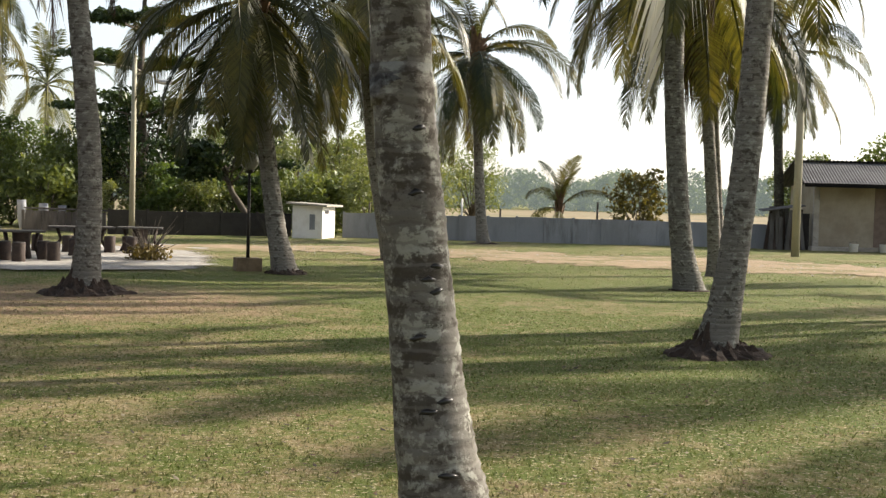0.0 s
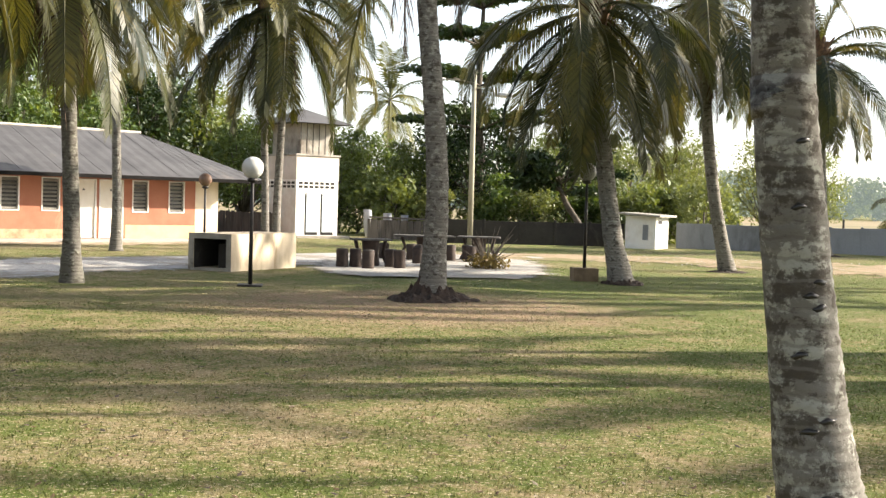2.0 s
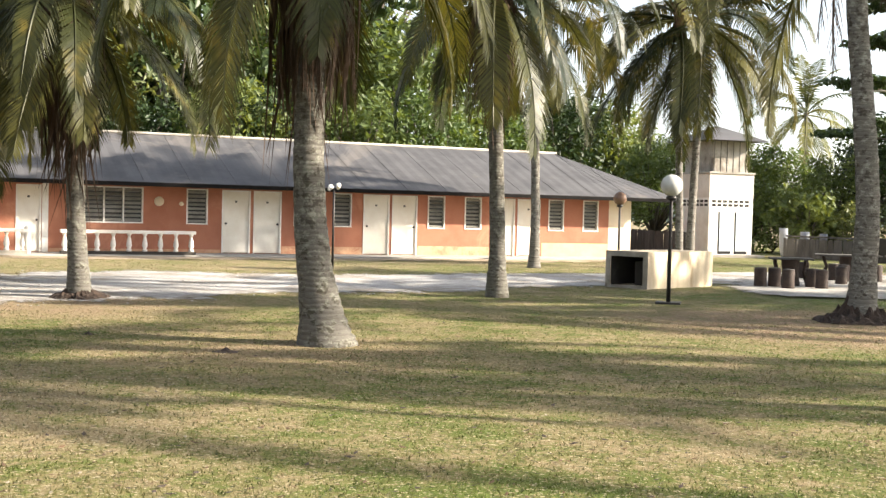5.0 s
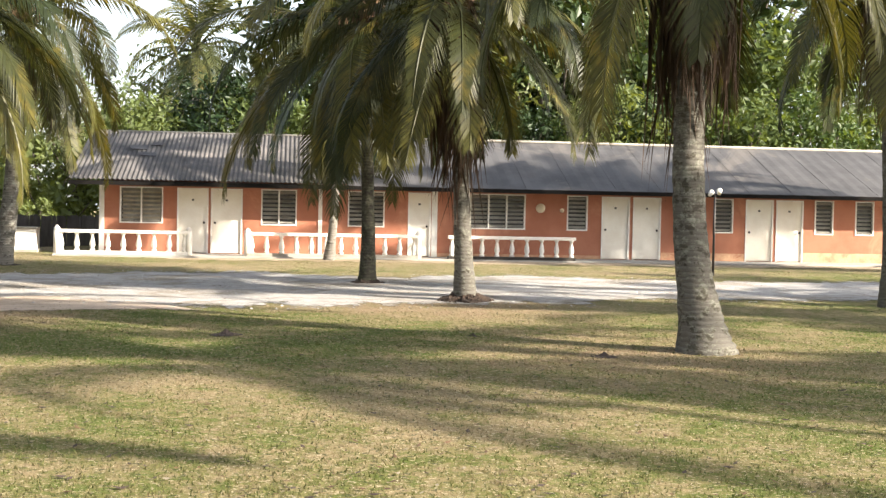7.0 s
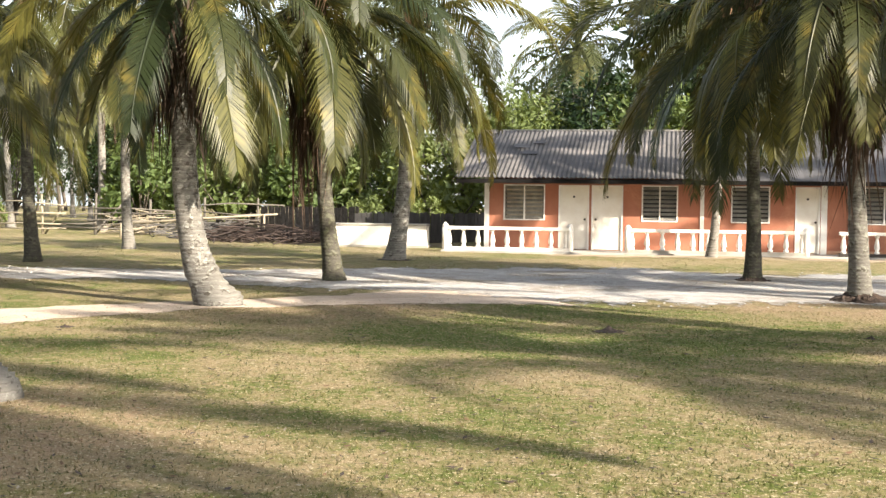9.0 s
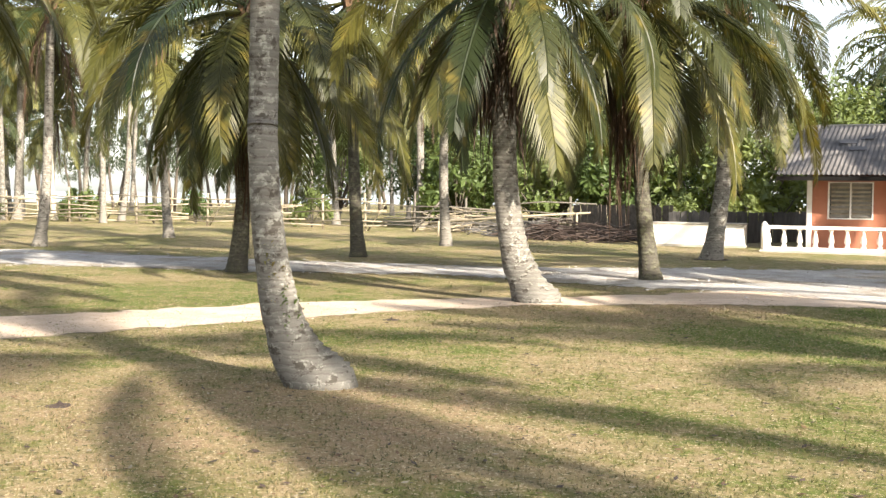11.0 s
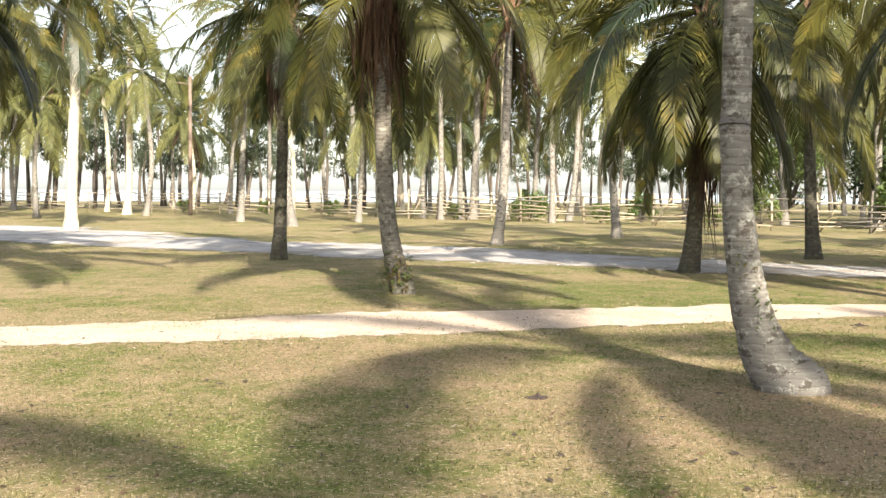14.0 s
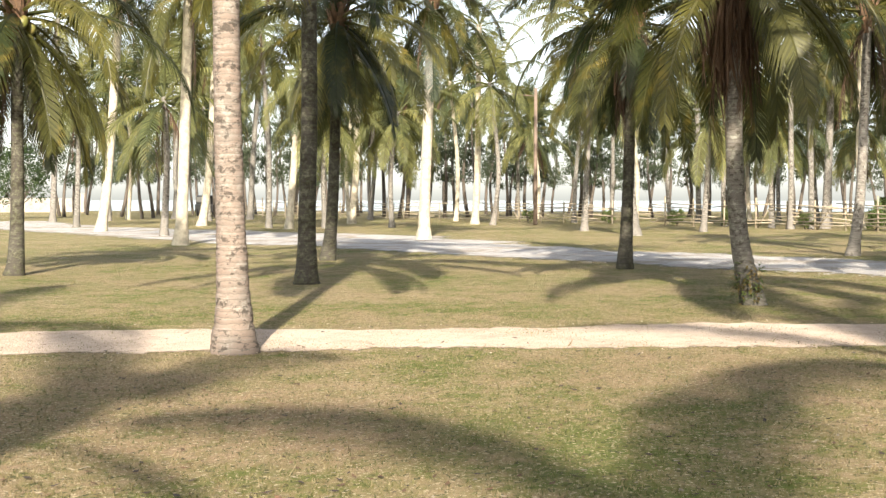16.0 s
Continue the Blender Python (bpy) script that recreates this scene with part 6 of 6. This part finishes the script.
# behind the washroom and the dark wall
for x, y, k, sc in [(-24, 53, "bushy", 0.72), (-20.5, 56, "bushy", 0.7), (-17, 56.5, "bushy", 0.62), (-14, 58, "dark", 0.85), (-10.5, 60, "pale_tree", 0.72), (-12, 55, "bush", 1.3), (-8, 56.5, "bush", 1.25), (-17.5, 54, "bush", 1.3),
                    (-7.5, 62, "pale_tree", 0.75), (-4.5, 64, "pale_tree", 0.6), (-3, 58, "bush", 1.1), (-5.5, 56, "bush", 1.2), (-21, 62, "bushy", 0.7), (-27, 60, "dark", 0.72), (-31, 56, "bushy", 0.7), (-1.0, 74, "pale_tree", 0.85), (1.8, 78, "pale_tree", 0.75),
                    (-20, 75, "airy", 0.7), (-13, 78, "bushy", 0.95), (-28, 72, "bushy", 0.8), (-7, 80, "bushy", 0.75), (-35, 66, "bushy", 0.8), (17.5, 60, "bushy", 0.62), (23, 62, "bushy", 0.8)]:
    tree(k, x, y, sc)
# tall wood beyond the end of the long house
for x, y, k, sc in [(-33.7, 54.2, "bushy", 1.00), (-34.0, 58.3, "bushy", 1.10), (-31.2, 56.8, "dark", 1.05), (-31.5, 60.8, "bushy", 1.10), (-29.0, 59.3, "bushy", 0.95)]:
    tree(k, x, y, sc)
tree("dry", 8.3, 53.4, 1.05)
tree("bush", -24, 44.5, 0.6)
for x, y, k, sc in [(-62, 17, "bushy", 0.75), (-66, 22, "bushy", 0.85), (-60, 24, "bush", 1.5), (-72, 16, "bushy", 0.9), (-70, 9, "bushy", 0.8), (-68, 28, "airy", 0.8), (-75, 3, "bushy", 0.8), (-56, 20, "bush", 1.2)]:
    tree(k, x, y, sc)
for x, y, k, sc in [(-55, 14.5, "bushy", 0.72), (-58, 17, "dark", 0.7), (-62, 12, "bushy", 0.8), (-64, 7.5, "dark", 0.75), (-57, 7.5, "bush", 1.7), (-55.5, 11, "bush", 1.6), (-53.5, 17.5, "bush", 1.8), (-66, 14, "bushy", 1.0),
                    (-50, 19.5, "bush", 1.9), (-49.5, 23, "bushy", 0.62), (-54, 24, "dark", 0.8), (-60, 29, "bushy", 0.9)]:
    tree(k, x, y, sc)
for i in range(15):
    tree("pale_bush" if i % 3 else "bush", -19.5 + i * 1.15 + SPREAD.uniform(-0.3, 0.3), 54.5 + SPREAD.uniform(-0.6, 1.6), SPREAD.uniform(0.75, 1.15))
for x, y, k, sc in [(-16.5, 60, "dark", 0.72), (-12.5, 62, "pale_tree", 0.7), (-5.5, 70, "pale_tree", 0.85), (-9.5, 66, "pale_tree", 0.85)]:
    tree(k, x, y, sc)
tree("dark", -72.0, -78.0, 0.8)
tree("bush", -62, -4.5, 0.7)
tree("bush", -66, -10.5, 0.75)
tree("bush", -58, 1.0, 0.8)
for x, y, sc in [(-60.5, -7.0, 0.45), (-63.5, -11.5, 0.5), (-66.0, -15.5, 0.4), (-69.5, -20.5, 0.5), (-72.0, -24.5, 0.45), (-75.0, -30.0, 0.4), (-56.0, -1.5, 0.5), (-78.0, -37.0, 0.4)]:
    tree("bush", x - 1.2, y + 0.6, sc)
tree("bushy", -60, 8.5, 0.62)
tree("bushy", -58, 12.5, 0.7)
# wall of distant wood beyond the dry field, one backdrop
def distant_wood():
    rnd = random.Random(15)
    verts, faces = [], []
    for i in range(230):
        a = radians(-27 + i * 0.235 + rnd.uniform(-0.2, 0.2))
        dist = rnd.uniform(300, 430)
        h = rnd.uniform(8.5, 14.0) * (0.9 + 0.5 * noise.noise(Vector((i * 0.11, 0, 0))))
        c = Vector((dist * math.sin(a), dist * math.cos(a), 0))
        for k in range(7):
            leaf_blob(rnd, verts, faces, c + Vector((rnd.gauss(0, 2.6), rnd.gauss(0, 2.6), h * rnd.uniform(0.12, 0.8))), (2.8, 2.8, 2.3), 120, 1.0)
    tagged(new("backdrop", mesh_lists("backdrop", verts, faces, LEAF_FAR_GLOW)), "hazy blue-green line of distant woods", "distant wood", kind="structure")


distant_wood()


def field():
    bm = bmesh.new()
    pts = [(-30, 66), (40, 66), (160, 300), (-160, 300)]
    vs = [bm.verts.new((x, y, 0.08)) for x, y in pts]
    f = bm.faces.new(vs)
    bmesh.ops.subdivide_edges(bm, edges=bm.edges[:], cuts=20, use_grid_fill=True)
    tagged(new("dry_field", mesh_from("dry_field", bm, FIELD)), "wide field of tall dry yellow grass", "field", kind="structure")


field()


def sea():
    bm = bmesh.new()
    d = Vector((-0.9, -0.43, 0)).normalized()
    s = Vector((-d.y, d.x, 0))
    c = d * 165
    vs = [bm.verts.new(c + s * a + d * b + Vector((0, 0, 0.05))) for a, b in ((-900, 0), (900, 0), (2600, 2800), (-2600, 2800))]
    f = bm.faces.new(vs)
    f.normal_update()
    if f.normal.z < 0:
        f.normal_flip()
    tagged(new("sea", mesh_from("sea", bm, SEA)), "calm bright sea beyond the beach trees", "sea", kind="structure")


sea()


def layered_tree(x, y, turn):
    """A sea almond: level tiers of leaves on a bare upright stem."""
    rnd = random.Random(8)
    verts, faces, tv, tf = [], [], [], []

    def limb(pts, rs, sides=7):
        v, f = tube_lists(pts, rs, sides)
        b = len(tv)
        tv.extend(v)
        tf.extend(tuple(q + b for q in ff) for ff in f)

    limb([Vector((0, 0, -0.1)), Vector((0.1, 0, 3)), Vector((0, 0.1, 6)), Vector((0.1, 0, 9.6))], [0.2, 0.17, 0.13, 0.06], 9)
    for tier, (z, r, n) in enumerate([(4.6, 3.1, 8), (6.3, 2.6, 7), (7.9, 2.2, 7), (9.4, 1.6, 6)]):
        for i in range(n):
            a = i * 6.28 / n + tier * 0.7 + rnd.uniform(-0.3, 0.3)
            e = Vector((math.cos(a) * r * rnd.uniform(0.7, 1.1), math.sin(a) * r * rnd.uniform(0.7, 1.1), z + rnd.uniform(-0.05, 0.35)))
            limb([Vector((0.05, 0, z - 0.3)), e * 0.5 + Vector((0, 0, z * 0.5 - 0.05)), e], [0.05, 0.035, 0.012], 5)
            for u in (0.55, 0.8, 1.0):
                c = Vector((0, 0, z)).lerp(e, u)
                leaf_blob(rnd, verts, faces, c, (0.62, 0.62, 0.14), 70, 0.26)
    t = thing("sea_almond_tree", (x, y, 0), "sea almond tree with level tiers of dark leaves", "tree")
    m = pose(0, 0, 0, 0, 0, turn) @ Matrix.Diagonal((1.3, 1.3, 1.18, 1))
    part("trunk", mesh_lists("trunk", tv, tf, WOOD_BARK, True), t, m=m)
    part("crown", mesh_lists("crown", verts, faces, LEAF_DARK), t, m=m)


layered_tree(-14.0, 57.0, 30)


def crooked_tree(x, y):
    """A bent stem leaning over the wall, with loose sprays of broad leaves."""
    rnd = random.Random(23)
    verts, faces, tv, tf = [], [], [], []

    def limb(pts, rs, sides=7):
        v, f = tube_lists([Vector(p) for p in pts], rs, sides)
        b = len(tv)
        tv.extend(v)
        tf.extend(tuple(q + b for q in ff) for ff in f)

    limb([(0, 0, -0.1), (-0.25, 0, 0.9), (-0.8, 0, 1.7), (-1.2, 0.1, 2.6), (-1.35, 0.1, 3.6)], [0.16, 0.14, 0.12, 0.10, 0.07], 9)
    for i in range(22):
        a = rnd.uniform(0, 6.28)
        z0 = rnd.uniform(1.9, 3.6)
        p = Vector((-0.75 - 0.3 * (z0 - 1.7), 0.05, z0))
        e = p + Vector((math.cos(a) * rnd.uniform(1.0, 3.0), math.sin(a) * rnd.uniform(0.6, 1.6), rnd.uniform(-0.4, 1.9)))
        limb([p, p.lerp(e, 0.5) + Vector((0, 0, 0.25)), e], [0.05, 0.03, 0.01], 5)
        for u in (0.6, 0.85, 1.0):
            leaf_blob(rnd, verts, faces, p.lerp(e, u), (0.55, 0.5, 0.22), 60, 0.26)
    t = thing("crooked_tree", (x, y, 0), "bent dark-stemmed tree with broad leaves behind the wall", "tree")
    part("trunk", mesh_lists("trunk", tv, tf, WOOD_BARK, True), t)
    part("crown", mesh_lists("crown", verts, faces, LEAF_DARK), t)


crooked_tree(-8.1, 52.2)


def casuarina_meshes(seed):
    rnd = random.Random(seed)
    verts, faces, tv, tf = [], [], [], []
    H = rnd.uniform(11, 14)
    path = [Vector((0.35 * math.sin(k * 0.8 + seed), 0.35 * math.cos(k * 0.6 + seed), H * k / 7 - (0.1 if k == 0 else 0))) for k in range(8)]
    v, f = tube_lists(path, [0.19 - 0.022 * k for k in range(8)], 6)
    tv += v
    tf += f
    for i in range(40):
        u = rnd.uniform(0.30, 1.0)
        p = path[0].lerp(path[-1], u)
        a = rnd.uniform(0, 6.28)
        ln = (1.5 - 0.9 * u) * rnd.uniform(0.6, 1.3)
        e = p + Vector((math.cos(a) * ln, math.sin(a) * ln, rnd.uniform(0.1, 0.9)))
        v, f = tube_lists([p, (p + e) / 2 + Vector((0, 0, 0.1)), e], [0.03, 0.02, 0.008], 4)
        b = len(tv)
        tv += v
        tf += [tuple(q + b for q in ff) for ff in f]
        for _ in range(46):
            q = p.lerp(e, rnd.uniform(0.35, 1.1)) + Vector((rnd.gauss(0, 0.28), rnd.gauss(0, 0.28), rnd.gauss(0, 0.22)))
            d = Vector((rnd.gauss(0, 0.5), rnd.gauss(0, 0.5), -0.7 + rnd.gauss(0, 0.4))).normalized() * rnd.uniform(0.25, 0.5)
            w = d.cross(Vector((rnd.gauss(0, 1), rnd.gauss(0, 1), 0.3))).normalized() * 0.055
            k = len(verts)
            verts += [q - w, q + w, q + d]
            faces.append((k, k + 1, k + 2))
    return mesh_lists("crown", verts, faces, NEEDLE), mesh_lists("trunk", tv, tf, WOOD_BARK, True)


CASUARINA = [casuarina_meshes(s) for s in range(5)]
rc = random.Random(9)
for i in range(135):
    a = radians(80 + 56 * (i + rc.random()) / 135)
    dist = rc.uniform(98, 150)
    x, y = -math.sin(a) * dist, math.cos(a) * dist
    crown, trunk = rc.choice(CASUARINA)
    t = thing("casuarina_tree", (x, y, 0), "thin dark casuarina tree on the beach", "tree", "casuarina trees on the beach")
    m = pose(0, 0, 0, rc.uniform(-5, 5), rc.uniform(-5, 5), rc.uniform(0, 360)) @ Matrix.Diagonal((rc.uniform(0.7, 1.1), rc.uniform(0.7, 1.1), rc.uniform(0.75, 1.1), 1))
    part("trunk", trunk, t, m=m)
    part("crown", crown, t, m=m)
# palms of the grove beyond the fence
for i in range(42):
    a = radians(72 + 64 * (i + 0.5 + rc.uniform(-0.4, 0.4)) / 42)
    dist = rc.uniform(68, 105)
    h = rc.uniform(7.0, 11.5)
    palm(-math.sin(a) * dist, math.cos(a) * dist, lean((rc.uniform(-0.3, 0.3), rc.uniform(-0.3, 0.3), h * 0.4), (rc.uniform(-0.8, 0.8), rc.uniform(-0.8, 0.8), h)), 0.15, 22, 2, far=True, size=rc.uniform(0.9, 1.15), bark=PALE_BARK_LIT if i % 3 == 0 else BARK,
         label="tall coconut palm of the grove beyond the fence")
# low young palms scattered between the tall ones
for i in range(6):
    a = radians((100.0, 103.5, 107.0, 120.5, 125.0, 131.0)[i] + rc.uniform(-1, 1))
    dist = rc.uniform(54, 80)
    h = rc.uniform(5.2, 6.4)
    palm(-math.sin(a) * dist, math.cos(a) * dist, lean((rc.uniform(-0.2, 0.2), rc.uniform(-0.2, 0.2), h * 0.5), (rc.uniform(-0.4, 0.4), rc.uniform(-0.4, 0.4), h)), 0.14, 22, 4, far=True, size=rc.uniform(0.85, 1.05), droopy=0.3,
         label="low young coconut palm with drooping fronds in the grove")
# a young palm behind the grey wall
palm(5.0, 54.5, lean((0.0, 0.0, 0.6), (0.05, 0, 1.5)), 0.10, 9, 0, size=0.6, droopy=-0.5, label="young coconut palm with few pale fronds behind the wall")
# a tall palm standing before the beach trees
palm(-57.40, -23.50, lean((-0.15, 0.05, 3.2), (-0.40, 0.10, 7.0), (-0.55, 0.12, 10.2)), 0.160, 22, 2, 0, far=True, size=1.15, droopy=-0.2)



def grass_blades():
    """Short blades on the near lawn, each a sliver."""
    rng = np.random.default_rng(4)
    near_n, far_n = 170000, 80000
    n = near_n + far_n
    yaw = np.radians(rng.uniform(-24, 142, n))
    dist = np.concatenate([5.8 + 13.0 * rng.random(near_n) ** 1.35, 16.0 + 30.0 * rng.random(far_n) ** 1.2])
    x, y = -np.sin(yaw) * dist, np.cos(yaw) * dist
    h = rng.uniform(0.010, 0.030, n) * np.where(dist > 16, 0.7, 0.9)
    tall = rng.random(n) < 0.002
    h[tall] *= 3.5
    w = rng.uniform(0.003, 0.007, n) * (0.7 + dist / 11)
    a = rng.uniform(0, 6.283, n)
    lx, ly = rng.normal(0, 0.6, n) * h, rng.normal(0, 0.6, n) * h
    verts = np.empty((n * 3, 3))
    verts[0::3] = np.c_[x - np.cos(a) * w, y - np.sin(a) * w, np.full(n, -0.005)]
    verts[1::3] = np.c_[x + np.cos(a) * w, y + np.sin(a) * w, np.full(n, -0.005)]
    verts[2::3] = np.c_[x + lx, y + ly, h]
    for i in range(n):
        g = ground_height(float(x[i]), float(y[i]))
        verts[3 * i:3 * i + 3, 2] += g
    me = bpy.data.meshes.new("grass")
    me.from_pydata(verts.tolist(), [], np.arange(n * 3).reshape(n, 3).tolist())
    me.materials.append(GRASS_BLADE)
    tagged(new("grass", me), "short mown grass blades, partly dry", "grass", kind="stuff")


def litter(name, n, small, large, material, label, seed):
    """Fallen leaf bits lying on the lawn and the tracks."""
    rnd = random.Random(seed)
    verts, faces = [], []
    for _ in range(n):
        a, d = radians(rnd.uniform(-24, 142)), 6 + 26 * rnd.random() ** 1.3
        x, y = -math.sin(a) * d, math.cos(a) * d
        z = ground_height(x, y) + 0.015
        s, r = rnd.uniform(small, large), rnd.uniform(0, 6.28)
        u, v = Vector((math.cos(r), math.sin(r), rnd.uniform(-0.2, 0.2))) * s * 1.6, Vector((-math.sin(r), math.cos(r), rnd.uniform(-0.3, 0.3))) * s * 0.7
        k = len(verts)
        c = Vector((x, y, z))
        verts += [c - u, c - v, c + u + Vector((0, 0, s * 0.25)), c + v]
        faces.append((k, k + 1, k + 2, k + 3))
    tagged(new(name, mesh_lists(name, verts, faces, material)), label, "leaf litter", kind="stuff")


def stones(name, spots, n, size, material, label, seed):
    rnd = random.Random(seed)
    verts, faces = [], []
    for _ in range(n):
        (x0, y0, w0), (x1, y1, w1) = rnd.choice(list(zip(spots, spots[1:])))
        u, v = rnd.random(), max(-1.15, min(1.15, rnd.gauss(0, 0.5)))
        dx, dy = x1 - x0, y1 - y0
        L = math.hypot(dx, dy)
        w = w0 + (w1 - w0) * u
        x, y = x0 + dx * u - dy / L * v * w, y0 + dy * u + dx / L * v * w
        s = size * rnd.uniform(0.35, 1.0) ** 1.5
        z = ground_height(x, y) + 0.010
        k = len(verts)
        q = [Vector((s * rnd.uniform(0.7, 1.2), 0, 0)), Vector((0, s * rnd.uniform(0.7, 1.2), 0)), Vector((-s * rnd.uniform(0.7, 1.2), 0, 0)), Vector((0, -s * rnd.uniform(0.7, 1.2), 0)), Vector((0, 0, s * 0.7))]
        m = Matrix.Rotation(rnd.uniform(0, 6.28), 3, "Z")
        verts += [Vector((x, y, z)) + m @ p for p in q]
        faces += [(k, k + 1, k + 4), (k + 1, k + 2, k + 4), (k + 2, k + 3, k + 4), (k + 3, k, k + 4)]
    tagged(new(name, mesh_lists(name, verts, faces, material)), label, "stones", kind="stuff")


def twiggy_shrub(x, y):
    """A low leafy mound with bare twigs standing out of it."""
    rnd = random.Random(14)
    tv, tf, lv, lf = [], [], [], []
    for i in range(34):
        a = rnd.uniform(0, 6.28)
        out, up = rnd.uniform(0.2, 0.9), rnd.uniform(0.35, 1.15)
        e = Vector((math.cos(a) * out, math.sin(a) * out, up))
        v, f = tube_lists([Vector((0, 0, -0.03)), e * 0.5 + Vector((0, 0, 0.06)), e], [0.016, 0.010, 0.004], 4)
        b = len(tv)
        tv += v
        tf += [tuple(q + b for q in ff) for ff in f]
    leaf_blob(rnd, lv, lf, Vector((0, 0, 0.18)), (0.55, 0.5, 0.22), 420, 0.12)
    t = thing("shrub", (x, y, 0), "low twiggy shrub at the edge of the concrete slab", "shrub")
    part("twig", mesh_lists("twig", tv, tf, WOOD_BARK), t, kind="stuff")
    part("foliage", mesh_lists("foliage", lv, lf, LEAF_DRY), t)


def fern_tuft(x, y, z, turn, n, size, seed):
    """A small tuft of fern sprouting from the bark: short arched blades in a fan."""
    rnd = random.Random(seed)
    verts, faces = [], []
    for i in range(n):
        a = rnd.gauss(0, 0.75)
        base = Vector((0, rnd.uniform(-0.05, 0.05), rnd.uniform(-0.22, 0.22)))
        ln = size * rnd.uniform(0.5, 1.1)
        up = rnd.uniform(-0.3, 0.7)
        d = Vector((math.cos(a), math.sin(a), up)).normalized()
        w = d.cross(Vector((0, 0, 1))).normalized() * ln * 0.13
        p1 = base + d * ln * 0.5
        p2 = base + d * ln * 0.9 - Vector((0, 0, ln * 0.30))
        b = len(verts)
        verts += [base - w * 0.3, base + w * 0.3, p1 + w, p1 - w, p2]
        faces += [(b, b + 1, b + 2, b + 3), (b + 3, b + 2, b + 4)]
    t = thing("fern", (x, y, z), "small yellow-green fern growing on a palm trunk", "fern", "ferns on the trunks")
    part("foliage", mesh_lists("foliage", verts, faces, LEAF_DRY if seed % 2 else LEAF), t, m=pose(0, 0, 0, 0, 0, turn))


for i, (fx, fy, fz, turn) in enumerate(((-10.46, -0.30, 0.62, -50), (-10.50, -0.36, 0.80, 20), (-10.49, -0.20, 0.48, -20), (-10.52, -0.42, 0.95, 10))):
    fern_tuft(fx, fy, fz, turn, 34, 0.085, i)
for i in range(9):
    a = radians(-75 + i * 17)
    fern_tuft(-18.55 + 0.20 * math.cos(a), -5.30 + 0.20 * math.sin(a), 0.14 + 0.13 * (i % 3), -75 + i * 17, 30, 0.15, 10 + i)
twiggy_shrub(-6.95, 29.2)
grass_blades()
litter("leaf_litter", 6500, 0.006, 0.022, FIBRE, "scattered brown leaf litter on the lawn", 3)
litter("dark_litter", 2600, 0.010, 0.026, LOG, "dark dry leaf scraps and droppings on the grass", 13)
litter("pale_litter", 1500, 0.007, 0.020, BAMBOO, "pale dry palm leaf scraps on the grass", 17)
stones("gravel_stones", [(-31.6, -9.8, 3.0), (-29.3, -4.6, 2.6), (-26.9, -0.2, 2.0), (-25.6, 3.2, 1.8), (-24.2, 5.8, 2.3), (-22.9, 8.8, 4.2), (-21.4, 12.0, 4.9), (-19.4, 15.4, 4.2), (-17.4, 19.0, 3.2), (-15.8, 22.6, 2.6), (-14.2, 26.2, 2.3)],
       5200, 0.034, GRAVEL, "loose pale coral stones on the gravel yard", 5)
stones("track_stones", [(-5.9, 38.4, 2.4), (-2.4, 38.9, 3.0), (2.0, 38.0, 3.6), (6.1, 36.4, 4.0), (9.8, 34.8, 4.0), (14.0, 33.4, 4.0)], 900, 0.045, GRAVEL, "loose pale stones on the ochre track", 6)
stones("path_stones", [(-9.4, -11.6, 1.5), (-11.3, -9.1, 1.5), (-12.7, -7.0, 1.4), (-14.1, -4.7, 1.4), (-15.4, -2.6, 1.3), (-16.6, -0.9, 1.2), (-17.7, 1.0, 1.1), (-18.5, 3.2, 1.0)], 1500, 0.016, CORAL, "small shell and coral bits along the sand path", 7)
